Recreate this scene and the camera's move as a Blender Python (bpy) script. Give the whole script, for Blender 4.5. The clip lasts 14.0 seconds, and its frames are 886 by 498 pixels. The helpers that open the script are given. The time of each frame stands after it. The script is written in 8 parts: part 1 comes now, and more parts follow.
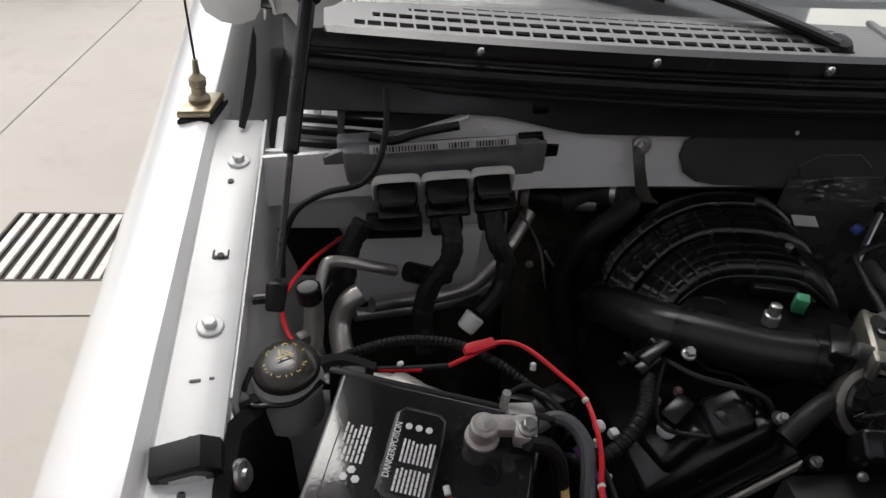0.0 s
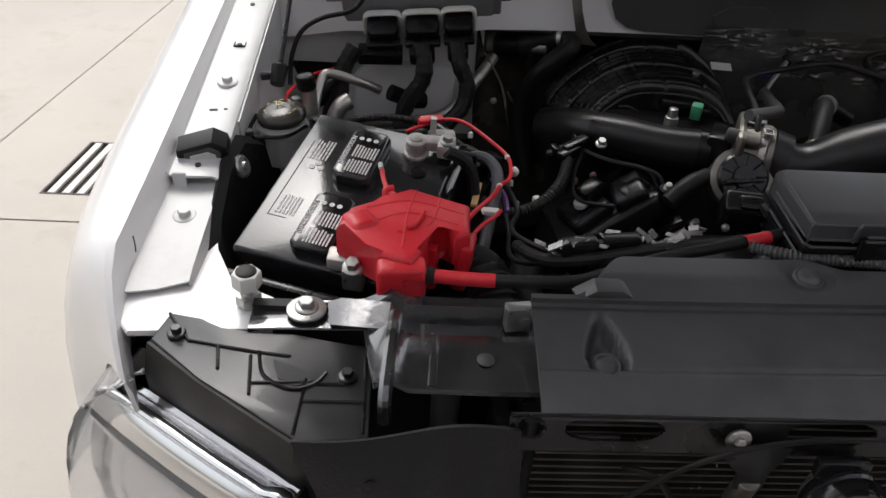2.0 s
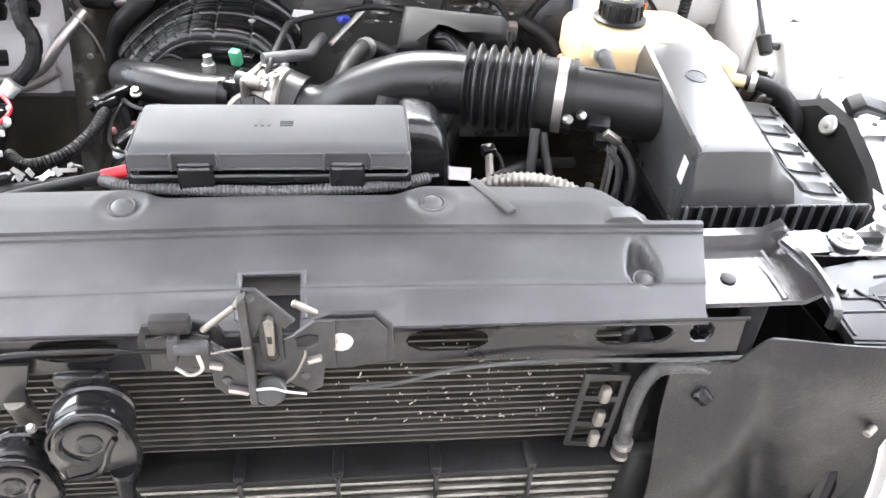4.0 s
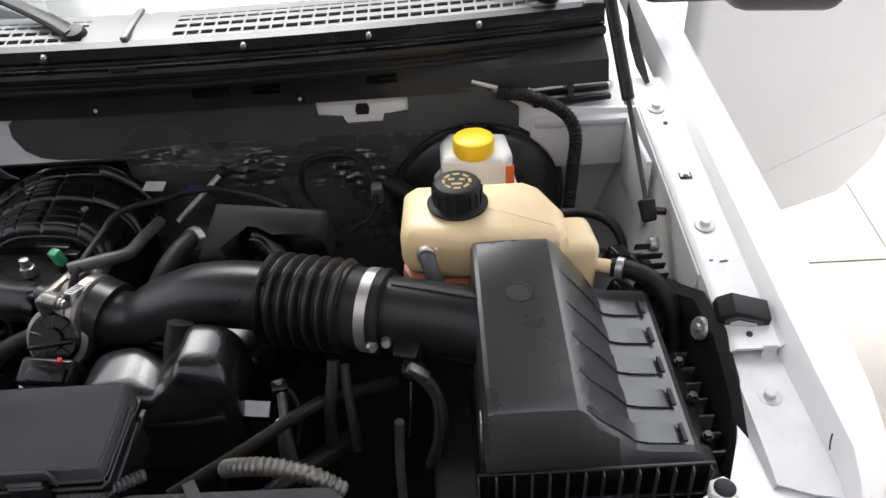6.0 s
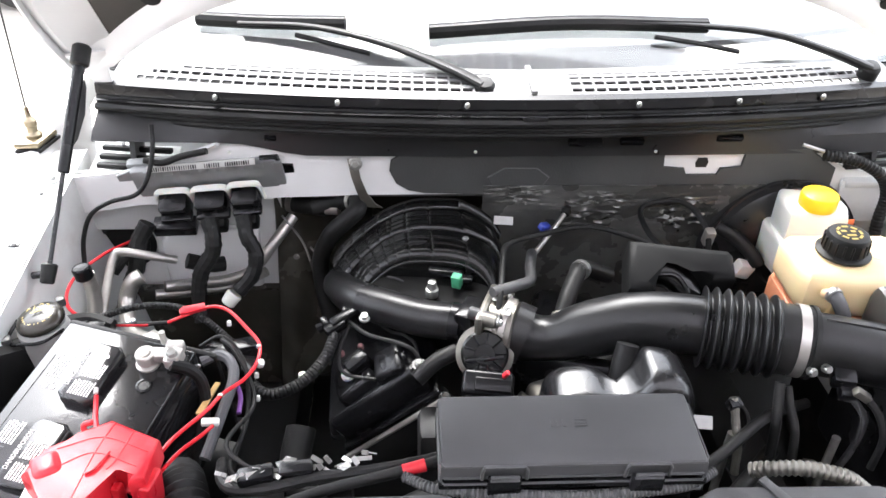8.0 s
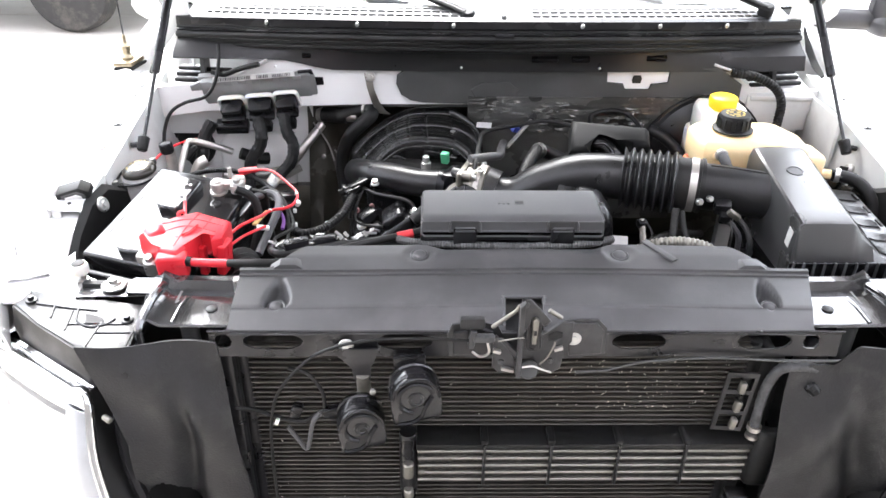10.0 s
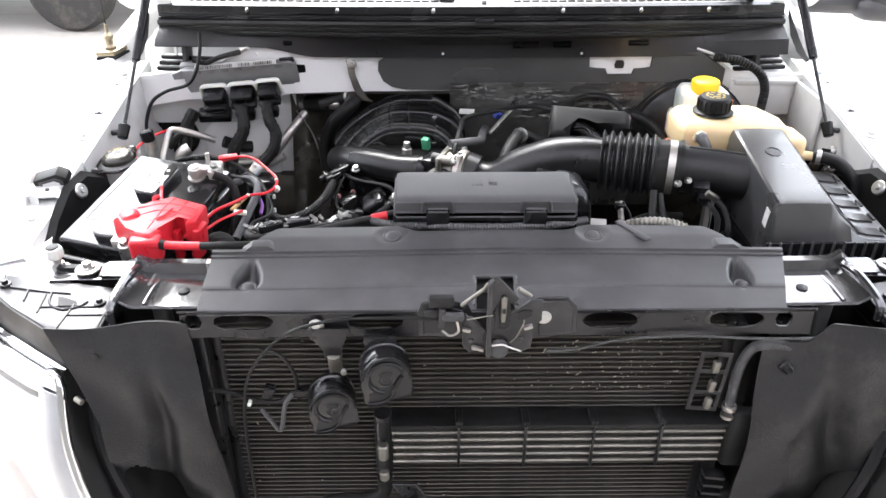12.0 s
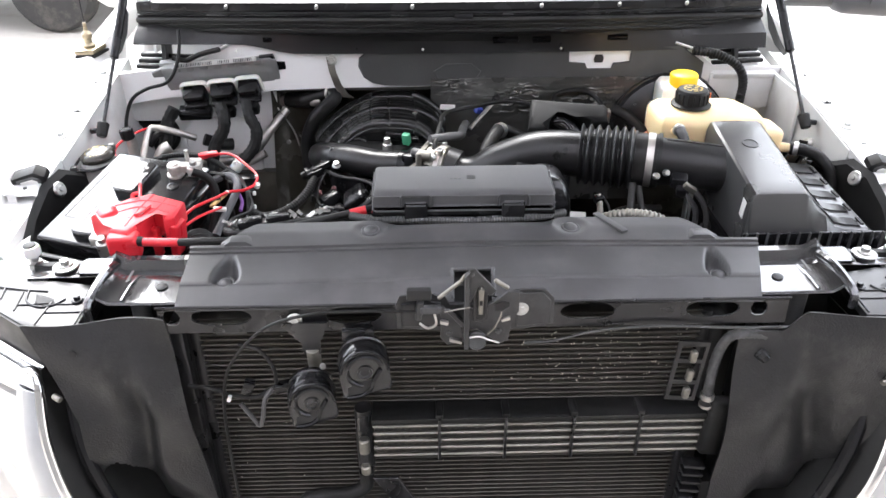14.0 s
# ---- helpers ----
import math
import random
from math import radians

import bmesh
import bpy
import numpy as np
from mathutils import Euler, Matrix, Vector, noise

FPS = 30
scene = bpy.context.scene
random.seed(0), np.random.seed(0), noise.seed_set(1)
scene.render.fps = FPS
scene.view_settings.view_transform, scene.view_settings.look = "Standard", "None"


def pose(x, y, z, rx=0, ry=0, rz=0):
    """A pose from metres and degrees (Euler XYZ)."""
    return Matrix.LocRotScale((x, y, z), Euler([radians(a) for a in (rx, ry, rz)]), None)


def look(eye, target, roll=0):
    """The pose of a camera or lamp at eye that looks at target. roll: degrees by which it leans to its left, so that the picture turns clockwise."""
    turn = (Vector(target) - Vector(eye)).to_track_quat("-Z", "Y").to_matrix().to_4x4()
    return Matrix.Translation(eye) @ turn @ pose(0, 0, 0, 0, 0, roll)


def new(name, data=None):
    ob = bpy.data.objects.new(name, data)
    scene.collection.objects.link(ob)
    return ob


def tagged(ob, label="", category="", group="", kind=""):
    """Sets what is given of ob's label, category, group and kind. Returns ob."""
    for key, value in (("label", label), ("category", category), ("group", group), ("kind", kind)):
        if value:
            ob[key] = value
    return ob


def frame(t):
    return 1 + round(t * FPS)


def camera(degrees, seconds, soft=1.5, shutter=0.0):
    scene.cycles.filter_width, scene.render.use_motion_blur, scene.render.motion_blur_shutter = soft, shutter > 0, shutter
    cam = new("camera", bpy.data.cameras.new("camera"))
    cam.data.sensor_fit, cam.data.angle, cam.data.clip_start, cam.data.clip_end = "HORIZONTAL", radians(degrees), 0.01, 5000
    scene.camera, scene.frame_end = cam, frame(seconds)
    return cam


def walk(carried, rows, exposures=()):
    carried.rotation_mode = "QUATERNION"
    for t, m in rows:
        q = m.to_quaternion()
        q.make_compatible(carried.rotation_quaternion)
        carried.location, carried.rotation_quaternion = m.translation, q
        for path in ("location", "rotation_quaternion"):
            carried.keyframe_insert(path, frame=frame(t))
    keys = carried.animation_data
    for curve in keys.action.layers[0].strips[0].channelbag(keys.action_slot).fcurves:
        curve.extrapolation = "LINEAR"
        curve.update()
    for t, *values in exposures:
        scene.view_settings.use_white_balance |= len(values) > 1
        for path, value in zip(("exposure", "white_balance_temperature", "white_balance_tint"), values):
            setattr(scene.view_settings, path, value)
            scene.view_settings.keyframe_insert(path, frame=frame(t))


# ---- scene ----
cam = camera(60.0, 14.0)
PATH = [
    (0, (-0.567, -0.082, 1.569), (-0.323, 1.527, 0.406), 4.8),
    (0.5, (-0.554, -0.179, 1.552), (-0.391, 1.448, 0.4), 3.6),
    (1, (-0.547, -0.262, 1.545), (-0.417, 1.366, 0.39), 3.0),
    (1.5, (-0.529, -0.332, 1.523), (-0.447, 1.284, 0.348), 2.4),
    (2, (-0.473, -0.422, 1.498), (-0.37, 1.202, 0.336), 4.0),
    (2.5, (-0.377, -0.484, 1.499), (-0.298, 1.134, 0.325), 3.8),
    (3, (-0.247, -0.51, 1.523), (-0.1, 1.078, 0.316), 5.3),
    (3.5, (-0.083, -0.491, 1.52), (0.041, 1.072, 0.278), 3.8),
    (4, (0.072, -0.495, 1.513), (0.28, 1.079, 0.296), 3.6),
    (4.2, (0.145, -0.502, 1.51), (0.346, 1.065, 0.283), 3.8),
    (6.3, (0.393, -0.263, 1.659), (0.371, 1.342, 0.467), -3.9),
    (6.5, (0.336, -0.264, 1.675), (0.349, 1.325, 0.461), -3.1),
    (7, (0.139, -0.277, 1.707), (0.224, 1.353, 0.552), -0.5),
    (7.5, (-0.061, -0.29, 1.728), (0.058, 1.343, 0.581), 1.7),
    (8, (-0.158, -0.36, 1.713), (-0.072, 1.293, 0.591), 1.2),
    (8.5, (-0.134, -0.551, 1.737), (0.055, 1.13, 0.67), 2.7),
    (9, (-0.149, -0.732, 1.705), (-0.034, 0.989, 0.692), 3.0),
    (9.2, (-0.147, -0.771, 1.693), (-0.087, 0.943, 0.665), 1.8),
    (11.5, (-0.078, -0.816, 1.639), (-0.045, 0.9, 0.612), -0.0),
    (12, (-0.078, -0.815, 1.639), (-0.056, 0.899, 0.608), 0.1),
    (12.5, (-0.073, -0.816, 1.636), (-0.048, 0.899, 0.606), -0.3),
    (13, (-0.066, -0.818, 1.632), (-0.044, 0.898, 0.605), -0.9),
    (13.5, (-0.063, -0.821, 1.632), (-0.027, 0.89, 0.597), -0.7),
    (14, (-0.062, -0.822, 1.634), (-0.015, 0.891, 0.601), -0.1),
]
EXPOSURES = [(0, -0.77, 6500, 10), (1.5, -0.79, 6500, 10), (2.0, -0.60, 6500, 10), (2.5, -0.03, 6450, 10), (3.0, 1.13, 6400, 10), (3.5, 2.01, 6400, 10), (4.0, 2.55, 6350, 10), (4.6, 2.35, 6350, 10), (6.3, 0.12, 6350, 10),
             (7.0, 0.63, 6350, 10), (7.5, 1.19, 6350, 10), (8.5, 1.88, 6300, 10), (9.2, 1.97, 6300, 10), (11.5, 1.52, 6300, 10), (14, 1.51, 6300, 10)]
walk(cam, [(t, look(eye, target, roll)) for t, eye, target, roll in PATH], EXPOSURES)

# ---- sky and light ----
world = bpy.data.worlds.new("world")
scene.world = world
world.use_nodes = True
wn, wl = world.node_tree.nodes, world.node_tree.links
sky = wn.new("ShaderNodeTexSky")
sky.sky_type, sky.sun_disc = "NISHITA", False
sky.sun_elevation, sky.sun_rotation = radians(57), radians(-17)
sky.dust_density, sky.air_density = 4.0, 1.0
hsv = wn.new("ShaderNodeHueSaturation")
hsv.inputs["Saturation"].default_value, hsv.inputs["Value"].default_value = 0.25, 3.4
wl.new(sky.outputs[0], hsv.inputs["Color"])
wl.new(hsv.outputs[0], wn["Background"].inputs["Color"])
wn["Background"].inputs["Strength"].default_value = 0.15
sun_data = bpy.data.lights.new("sun", "SUN")
sun_data.energy, sun_data.angle, sun_data.color = 1.0, radians(40), (1.0, 0.97, 0.92)
sun = new("sun", sun_data)
sun.matrix_world = look((-1.5, 5, 8), (0, 0, 0))


# ---- materials ----
def material(name, base, rough=0.5, metal=0.0, coat=0.0, spread=0.12, scale=18.0, grain=400.0, bump=0.05, rough_spread=0.08,
             dirt=None, dirt_amount=0.0, dirt_scale=6.0, transmission=0.0, ior=1.45, specular=0.5, subsurface=0.0, random_piece=0.0):
    m = bpy.data.materials.new(name)
    m.use_nodes = True
    n, l = m.node_tree.nodes, m.node_tree.links
    b = n["Principled BSDF"]
    co = n.new("ShaderNodeTexCoord")
    big, fine = n.new("ShaderNodeTexNoise"), n.new("ShaderNodeTexNoise")
    for t, s, d in ((big, scale, 5.0), (fine, grain, 2.0)):
        t.inputs["Scale"].default_value, t.inputs["Detail"].default_value = s, d
        l.new(co.outputs["Object"], t.inputs["Vector"])
    ramp = n.new("ShaderNodeValToRGB")
    ramp.color_ramp.elements[0].position, ramp.color_ramp.elements[1].position = 0.3, 0.7
    ramp.color_ramp.elements[0].color = [c * (1 - spread) for c in base] + [1]
    ramp.color_ramp.elements[1].color = [min(1, c * (1 + spread)) for c in base] + [1]
    l.new(big.outputs["Fac"], ramp.inputs["Fac"])
    colour = ramp.outputs["Color"]
    if dirt:
        spots = n.new("ShaderNodeTexNoise")
        spots.inputs["Scale"].default_value, spots.inputs["Detail"].default_value, spots.inputs["Roughness"].default_value = dirt_scale, 8.0, 0.65
        l.new(co.outputs["Object"], spots.inputs["Vector"])
        cut = n.new("ShaderNodeValToRGB")
        cut.color_ramp.elements[0].position, cut.color_ramp.elements[1].position = 0.52, 0.72
        cut.color_ramp.elements[1].color = [dirt_amount] * 3 + [1]
        l.new(spots.outputs["Fac"], cut.inputs["Fac"])
        mix = n.new("ShaderNodeMixRGB")
        mix.inputs["Color2"].default_value = [*dirt, 1]
        l.new(cut.outputs["Color"], mix.inputs["Fac"])
        l.new(colour, mix.inputs["Color1"])
        colour = mix.outputs["Color"]
    if random_piece:
        info, hs = n.new("ShaderNodeObjectInfo"), n.new("ShaderNodeHueSaturation")
        span = n.new("ShaderNodeMapRange")
        span.inputs["To Min"].default_value, span.inputs["To Max"].default_value = 1 - random_piece, 1 + random_piece
        l.new(info.outputs["Random"], span.inputs["Value"])
        l.new(span.outputs["Result"], hs.inputs["Value"])
        l.new(colour, hs.inputs["Color"])
        colour = hs.outputs["Color"]
    l.new(colour, b.inputs["Base Color"])
    r = n.new("ShaderNodeMapRange")
    r.inputs["From Min"].default_value, r.inputs["From Max"].default_value = 0.3, 0.7
    r.inputs["To Min"].default_value, r.inputs["To Max"].default_value = max(0.02, rough - rough_spread), min(1.0, rough + rough_spread)
    l.new(big.outputs["Fac"], r.inputs["Value"])
    l.new(r.outputs["Result"], b.inputs["Roughness"])
    if bump:
        bp = n.new("ShaderNodeBump")
        bp.inputs["Strength"].default_value, bp.inputs["Distance"].default_value = bump, 0.002
        l.new(fine.outputs["Fac"], bp.inputs["Height"])
        l.new(bp.outputs["Normal"], b.inputs["Normal"])
    b.inputs["Metallic"].default_value = metal
    b.inputs["Coat Weight"].default_value = coat
    b.inputs["Coat Roughness"].default_value = 0.06
    b.inputs["Transmission Weight"].default_value = transmission
    b.inputs["IOR"].default_value = ior
    b.inputs["Specular IOR Level"].default_value = specular
    b.inputs["Subsurface Weight"].default_value = subsurface
    b.inputs["Subsurface Radius"].default_value = (0.02, 0.012, 0.006)
    return m


PAINT = material("white_paint", (0.78, 0.78, 0.77), 0.32, coat=0.6, spread=0.02, scale=3, bump=0.0, rough_spread=0.03)
BAY = material("bay_paint", (0.60, 0.61, 0.60), 0.42, coat=0.15, spread=0.05, scale=9, bump=0.02, dirt=(0.30, 0.28, 0.25), dirt_amount=0.35, dirt_scale=9)
SATIN = material("satin_black_plastic", (0.060, 0.060, 0.061), 0.42, spread=0.2, scale=14, grain=900, bump=0.12, dirt=(0.105, 0.10, 0.10), dirt_amount=0.35, dirt_scale=7)
LIDBLACK = material("matt_black_lid", (0.060, 0.060, 0.062), 0.42, spread=0.12, scale=14, grain=900, bump=0.10)
AIRLID = material("sheen_black_lid", (0.040, 0.040, 0.040), 0.29, specular=0.9, coat=0.15, rough_spread=0.025, spread=0.08, scale=14, grain=900, bump=0.05)
FASCIA = material("cowl_fascia_black", (0.026, 0.026, 0.027), 0.34, specular=0.42, spread=0.15, scale=14, grain=900, bump=0.06)
DUCT = material("satin_duct_plastic", (0.012, 0.012, 0.0125), 0.34, specular=0.45, spread=0.15, scale=14, grain=900, bump=0.06)
GLOSS = material("glossy_black_plastic", (0.009, 0.009, 0.010), 0.24, specular=0.32, spread=0.2, scale=12, grain=600, bump=0.05, rough_spread=0.07)
TIEMETAL = material("glossy_support_steel", (0.11, 0.11, 0.113), 0.18, metal=0.75, coat=0.8, spread=0.25, scale=30, grain=120, bump=0.18, rough_spread=0.10, dirt=(0.05, 0.05, 0.05), dirt_amount=0.5, dirt_scale=16)
BLACKMETAL = material("black_painted_steel", (0.012, 0.012, 0.013), 0.30, coat=0.15, specular=0.4, spread=0.25, scale=16, grain=120, bump=0.10, dirt=(0.09, 0.085, 0.08), dirt_amount=0.4, dirt_scale=12)
RUBBER = material("black_rubber", (0.010, 0.010, 0.010), 0.48, specular=0.28, spread=0.25, scale=25, grain=700, bump=0.1, dirt=(0.038, 0.037, 0.035), dirt_amount=0.5)
WORNBLACK = material("worn_black_steel", (0.040, 0.040, 0.041), 0.36, metal=0.35, spread=0.3, scale=40, grain=160, bump=0.12, dirt=(0.10, 0.095, 0.09), dirt_amount=0.5, dirt_scale=35)
# near-black for deep steel, and for the shade inside holes and cavities
DARK = material("dark_steel_and_cavity_shade", (0.016, 0.016, 0.016), 0.6, spread=0.4, scale=8, bump=0.1)
FLAP = material("rubber_sheet", (0.011, 0.011, 0.012), 0.46, spread=0.45, scale=9, grain=380, bump=0.35, rough_spread=0.14, dirt=(0.075, 0.072, 0.066), dirt_amount=0.40, dirt_scale=14)
PAD = material("sound_pad", (0.058, 0.059, 0.058), 0.5, spread=0.18, scale=7, grain=300, bump=0.1, rough_spread=0.12)
FOIL = material("foil_faced_heat_shield", (0.20, 0.19, 0.15), 0.30, metal=0.35, spread=0.3, scale=24, grain=55, bump=0.9, rough_spread=0.18)
BRIGHTFOIL = material("bright_foil", (0.30, 0.295, 0.28), 0.30, metal=0.55, spread=0.3, scale=30, grain=70, bump=0.8, rough_spread=0.12)
ALU = material("cast_aluminium", (0.215, 0.205, 0.180), 0.44, metal=0.8, spread=0.18, scale=40, grain=350, bump=0.15, dirt=(0.16, 0.15, 0.13), dirt_amount=0.6, dirt_scale=30)
PIPE = material("aluminium_pipe", (0.50, 0.48, 0.45), 0.38, metal=0.85, spread=0.15, scale=30, dirt=(0.2, 0.17, 0.14), dirt_amount=0.5, dirt_scale=22)
ZINC = material("zinc_bolt", (0.46, 0.46, 0.44), 0.34, metal=0.85, spread=0.15, scale=120, dirt=(0.25, 0.22, 0.18), dirt_amount=0.5, dirt_scale=60)
LEAD = material("lead_clamp", (0.50, 0.48, 0.45), 0.48, metal=0.6, spread=0.2, scale=80, bump=0.2, dirt=(0.30, 0.26, 0.22), dirt_amount=0.6, dirt_scale=50)
INSUL = material("grey_foil_insulation", (0.125, 0.125, 0.118), 0.28, metal=0.5, spread=0.25, scale=14, grain=40, bump=0.45, rough_spread=0.12, dirt=(0.07, 0.07, 0.065), dirt_amount=0.5, dirt_scale=10)
CHROME = material("chrome", (0.66, 0.66, 0.66), 0.12, metal=1.0, spread=0.04, bump=0.0, rough_spread=0.04)
RED = material("red_plastic", (0.60, 0.020, 0.032), 0.34, spread=0.12, scale=25, grain=500, bump=0.05, dirt=(0.62, 0.22, 0.22), dirt_amount=0.25, dirt_scale=25)
REDWIRE = material("red_wire", (0.60, 0.012, 0.022), 0.38, spread=0.08, bump=0.0)
YELLOW = material("yellow_plastic", (0.85, 0.55, 0.015), 0.42, spread=0.06, bump=0.03)
AMBER = material("aged_coolant_tank_plastic", (0.78, 0.61, 0.35), 0.36, spread=0.06, scale=10, bump=0.03, subsurface=0.25, dirt=(0.62, 0.42, 0.20), dirt_amount=0.35, dirt_scale=7)
COOLANT = material("orange_coolant_behind_plastic", (0.50, 0.20, 0.11), 0.34, spread=0.10, scale=10, bump=0.03, subsurface=0.2)
MILKY = material("milky_plastic", (0.70, 0.70, 0.66), 0.4, spread=0.05, scale=12, bump=0.03, subsurface=0.2)
LABEL = material("white_label", (0.54, 0.54, 0.52), 0.5, spread=0.06, scale=60, bump=0.0)
INK = material("white_print", (0.62, 0.62, 0.60), 0.5, spread=0.05, bump=0.0)
YINK = material("yellow_print", (0.42, 0.32, 0.09), 0.5, spread=0.05, bump=0.0)
EMBOSS = material("dark_print", (0.010, 0.010, 0.011), 0.6, spread=0.05, bump=0.0)
CAPGREY = material("dark_cap_plastic", (0.030, 0.027, 0.022), 0.22, spread=0.15, scale=30, bump=0.04)
NECK = material("grey_filler_neck", (0.34, 0.34, 0.33), 0.45, spread=0.08, scale=20, bump=0.03, dirt=(0.2, 0.19, 0.17), dirt_amount=0.4, dirt_scale=20)
CARRIERBLACK = material("glossy_carrier_plastic", (0.014, 0.014, 0.015), 0.36, coat=0.15, spread=0.2, scale=20, grain=500, bump=0.06)
CRUST = material("crusted_grey_sleeve", (0.055, 0.055, 0.056), 0.6, spread=0.5, scale=90, grain=300, bump=0.3)
OLIVE = material("olive_insulation", (0.042, 0.039, 0.031), 0.24, metal=0.3, coat=0.3, spread=0.25, scale=9, grain=26, bump=1.0, dirt=(0.09, 0.085, 0.07), dirt_amount=0.4, dirt_scale=18)
NIGHT = material("matt_black_plastic", (0.006, 0.006, 0.006), 0.6, specular=0.14, spread=0.2, scale=14, grain=600, bump=0.06)
MATBLACK = material("runner_black_plastic", (0.005, 0.005, 0.005), 0.21, specular=0.5, spread=0.2, scale=14, grain=600, bump=0.06)
BOTTLE = material("glossy_bottle_plastic", (0.010, 0.010, 0.011), 0.22, specular=0.5, coat=0.25, spread=0.2, scale=12, grain=500, bump=0.04)
HORN = material("horn_enamel", (0.010, 0.010, 0.011), 0.17, coat=0.3, spread=0.2, scale=14, bump=0.03)
LAMPSIDE = material("blue_grey_lamp_side", (0.30, 0.31, 0.32), 0.14, coat=0.8, spread=0.1, bump=0.0)
CASE = material("battery_case", (0.012, 0.012, 0.013), 0.13, coat=0.4, specular=0.45, spread=0.2, scale=10, grain=260, bump=0.05, rough_spread=0.05, dirt=(0.11, 0.11, 0.11), dirt_amount=0.25, dirt_scale=14)
GREEN = material("green_plastic", (0.06, 0.30, 0.16), 0.4, spread=0.05, bump=0.0)
BLUE = material("blue_plastic", (0.03, 0.05, 0.30), 0.4, spread=0.05, bump=0.0)
ORANGE = material("orange_sticker", (0.62, 0.14, 0.04), 0.5, spread=0.05, bump=0.0)
WOOD = material("pale_wood", (0.52, 0.33, 0.13), 0.6, spread=0.2, scale=60, bump=0.2)
PURPLE = material("purple_wire", (0.16, 0.06, 0.24), 0.4, spread=0.05, bump=0.0)
BRASS = material("brass", (0.34, 0.29, 0.20), 0.35, metal=0.8, spread=0.2, scale=80)
COWLTOP = material("grey_cowl_plastic", (0.175, 0.175, 0.175), 0.45, spread=0.06, scale=12, grain=600, bump=0.08, dirt=(0.22, 0.215, 0.21), dirt_amount=0.4)
LINER = material("hood_liner_felt", (0.085, 0.078, 0.070), 0.9, spread=0.25, scale=9, grain=500, bump=0.35)
FIN = material("condenser_fin", (0.0295, 0.0271, 0.0230), 0.5, metal=0.4, spread=0.35, scale=30, grain=500, bump=0.2, dirt=(0.15, 0.125, 0.09), dirt_amount=0.6, dirt_scale=9)
FINTUBE = material("condenser_tube", (0.075, 0.070, 0.060), 0.42, metal=0.5, spread=0.25, scale=40, bump=0.1, random_piece=0.2)
CONCRETE = material("concrete", (0.40, 0.37, 0.33), 0.85, spread=0.07, scale=1.7, grain=160, bump=0.25, dirt=(0.32, 0.29, 0.25), dirt_amount=0.65, dirt_scale=3.4, random_piece=0.03)
JOINT = material("dark_joint", (0.10, 0.09, 0.085), 0.9, spread=0.3, scale=12)
GRATE = material("pale_grate_paint", (0.62, 0.60, 0.56), 0.7, spread=0.12, scale=30, dirt=(0.30, 0.24, 0.18), dirt_amount=0.6, dirt_scale=20)
PIT = material("drain_pit_shade", (0.05, 0.043, 0.038), 0.9, spread=0.4, scale=20)
GLASS = material("window_glass", (0.92, 0.97, 0.95), 0.03, spread=0.0, bump=0.0, rough_spread=0.0, transmission=1.0)
LENS = material("headlight_lens", (0.95, 0.96, 0.97), 0.05, spread=0.0, bump=0.0, rough_spread=0.02, transmission=0.9)
DASH = material("grey_dashboard", (0.20, 0.19, 0.20), 0.7, spread=0.08, bump=0.1)
ROOFING = material("translucent_roof_sheet", (0.66, 0.65, 0.68), 0.5, spread=0.08, scale=2, bump=0.0)
rn, rl = ROOFING.node_tree.nodes, ROOFING.node_tree.links
through_light, both = rn.new("ShaderNodeBsdfTranslucent"), rn.new("ShaderNodeMixShader")
through_light.inputs["Color"].default_value = (0.80, 0.79, 0.82, 1)
both.inputs["Fac"].default_value = 0.60
rl.new(rn["Principled BSDF"].outputs[0], both.inputs[1])
rl.new(through_light.outputs[0], both.inputs[2])
rl.new(both.outputs[0], rn["Material Output"].inputs["Surface"])
MIRRORCASE = material("mirror_housing", (0.055, 0.055, 0.058), 0.5, spread=0.08, scale=30, grain=900, bump=0.15)
BLUEGREY = material("blue_grey_paint", (0.20, 0.25, 0.30), 0.35, coat=0.5, spread=0.03, bump=0.0)
TYRE = material("tyre", (0.035, 0.034, 0.033), 0.8, spread=0.2, scale=20, bump=0.2, dirt=(0.16, 0.14, 0.12), dirt_amount=0.6)
WALLPAINT = material("dark_light_stop", (0.16, 0.155, 0.15), 0.85, spread=0.08, scale=1.5, bump=0.2)
STEELRIM = material("steel_rim", (0.30, 0.29, 0.28), 0.5, metal=0.5, spread=0.15)


# ---- mesh helpers ----
def finish(bm, name, mat, sharp=32):
    bmesh.ops.recalc_face_normals(bm, faces=bm.faces)
    for f in bm.faces:
        f.smooth = True
    for e in bm.edges:
        if len(e.link_faces) == 2 and e.calc_face_angle(0) > radians(sharp):
            e.smooth = False
    me = bpy.data.meshes.new(name)
    bm.to_mesh(me)
    bm.free()
    me.materials.append(mat)
    return me


def part(name, bm, mat, parent=None, label="", sharp=32):
    """One mesh object, under a thing or under a part."""
    ob = new(name, finish(bm, name, mat, sharp))
    if parent is not None:
        ob.parent = parent
    if label:
        ob["label"] = label
    return ob


def thing(name, label, category, group="", kind=""):
    return tagged(new(name), label, category, group, kind)


def solo(name, bm, mat, label, category, group="", kind="", sharp=32):
    return tagged(part(name, bm, mat, None, "", sharp), label, category, group, kind)


def B():
    return bmesh.new()


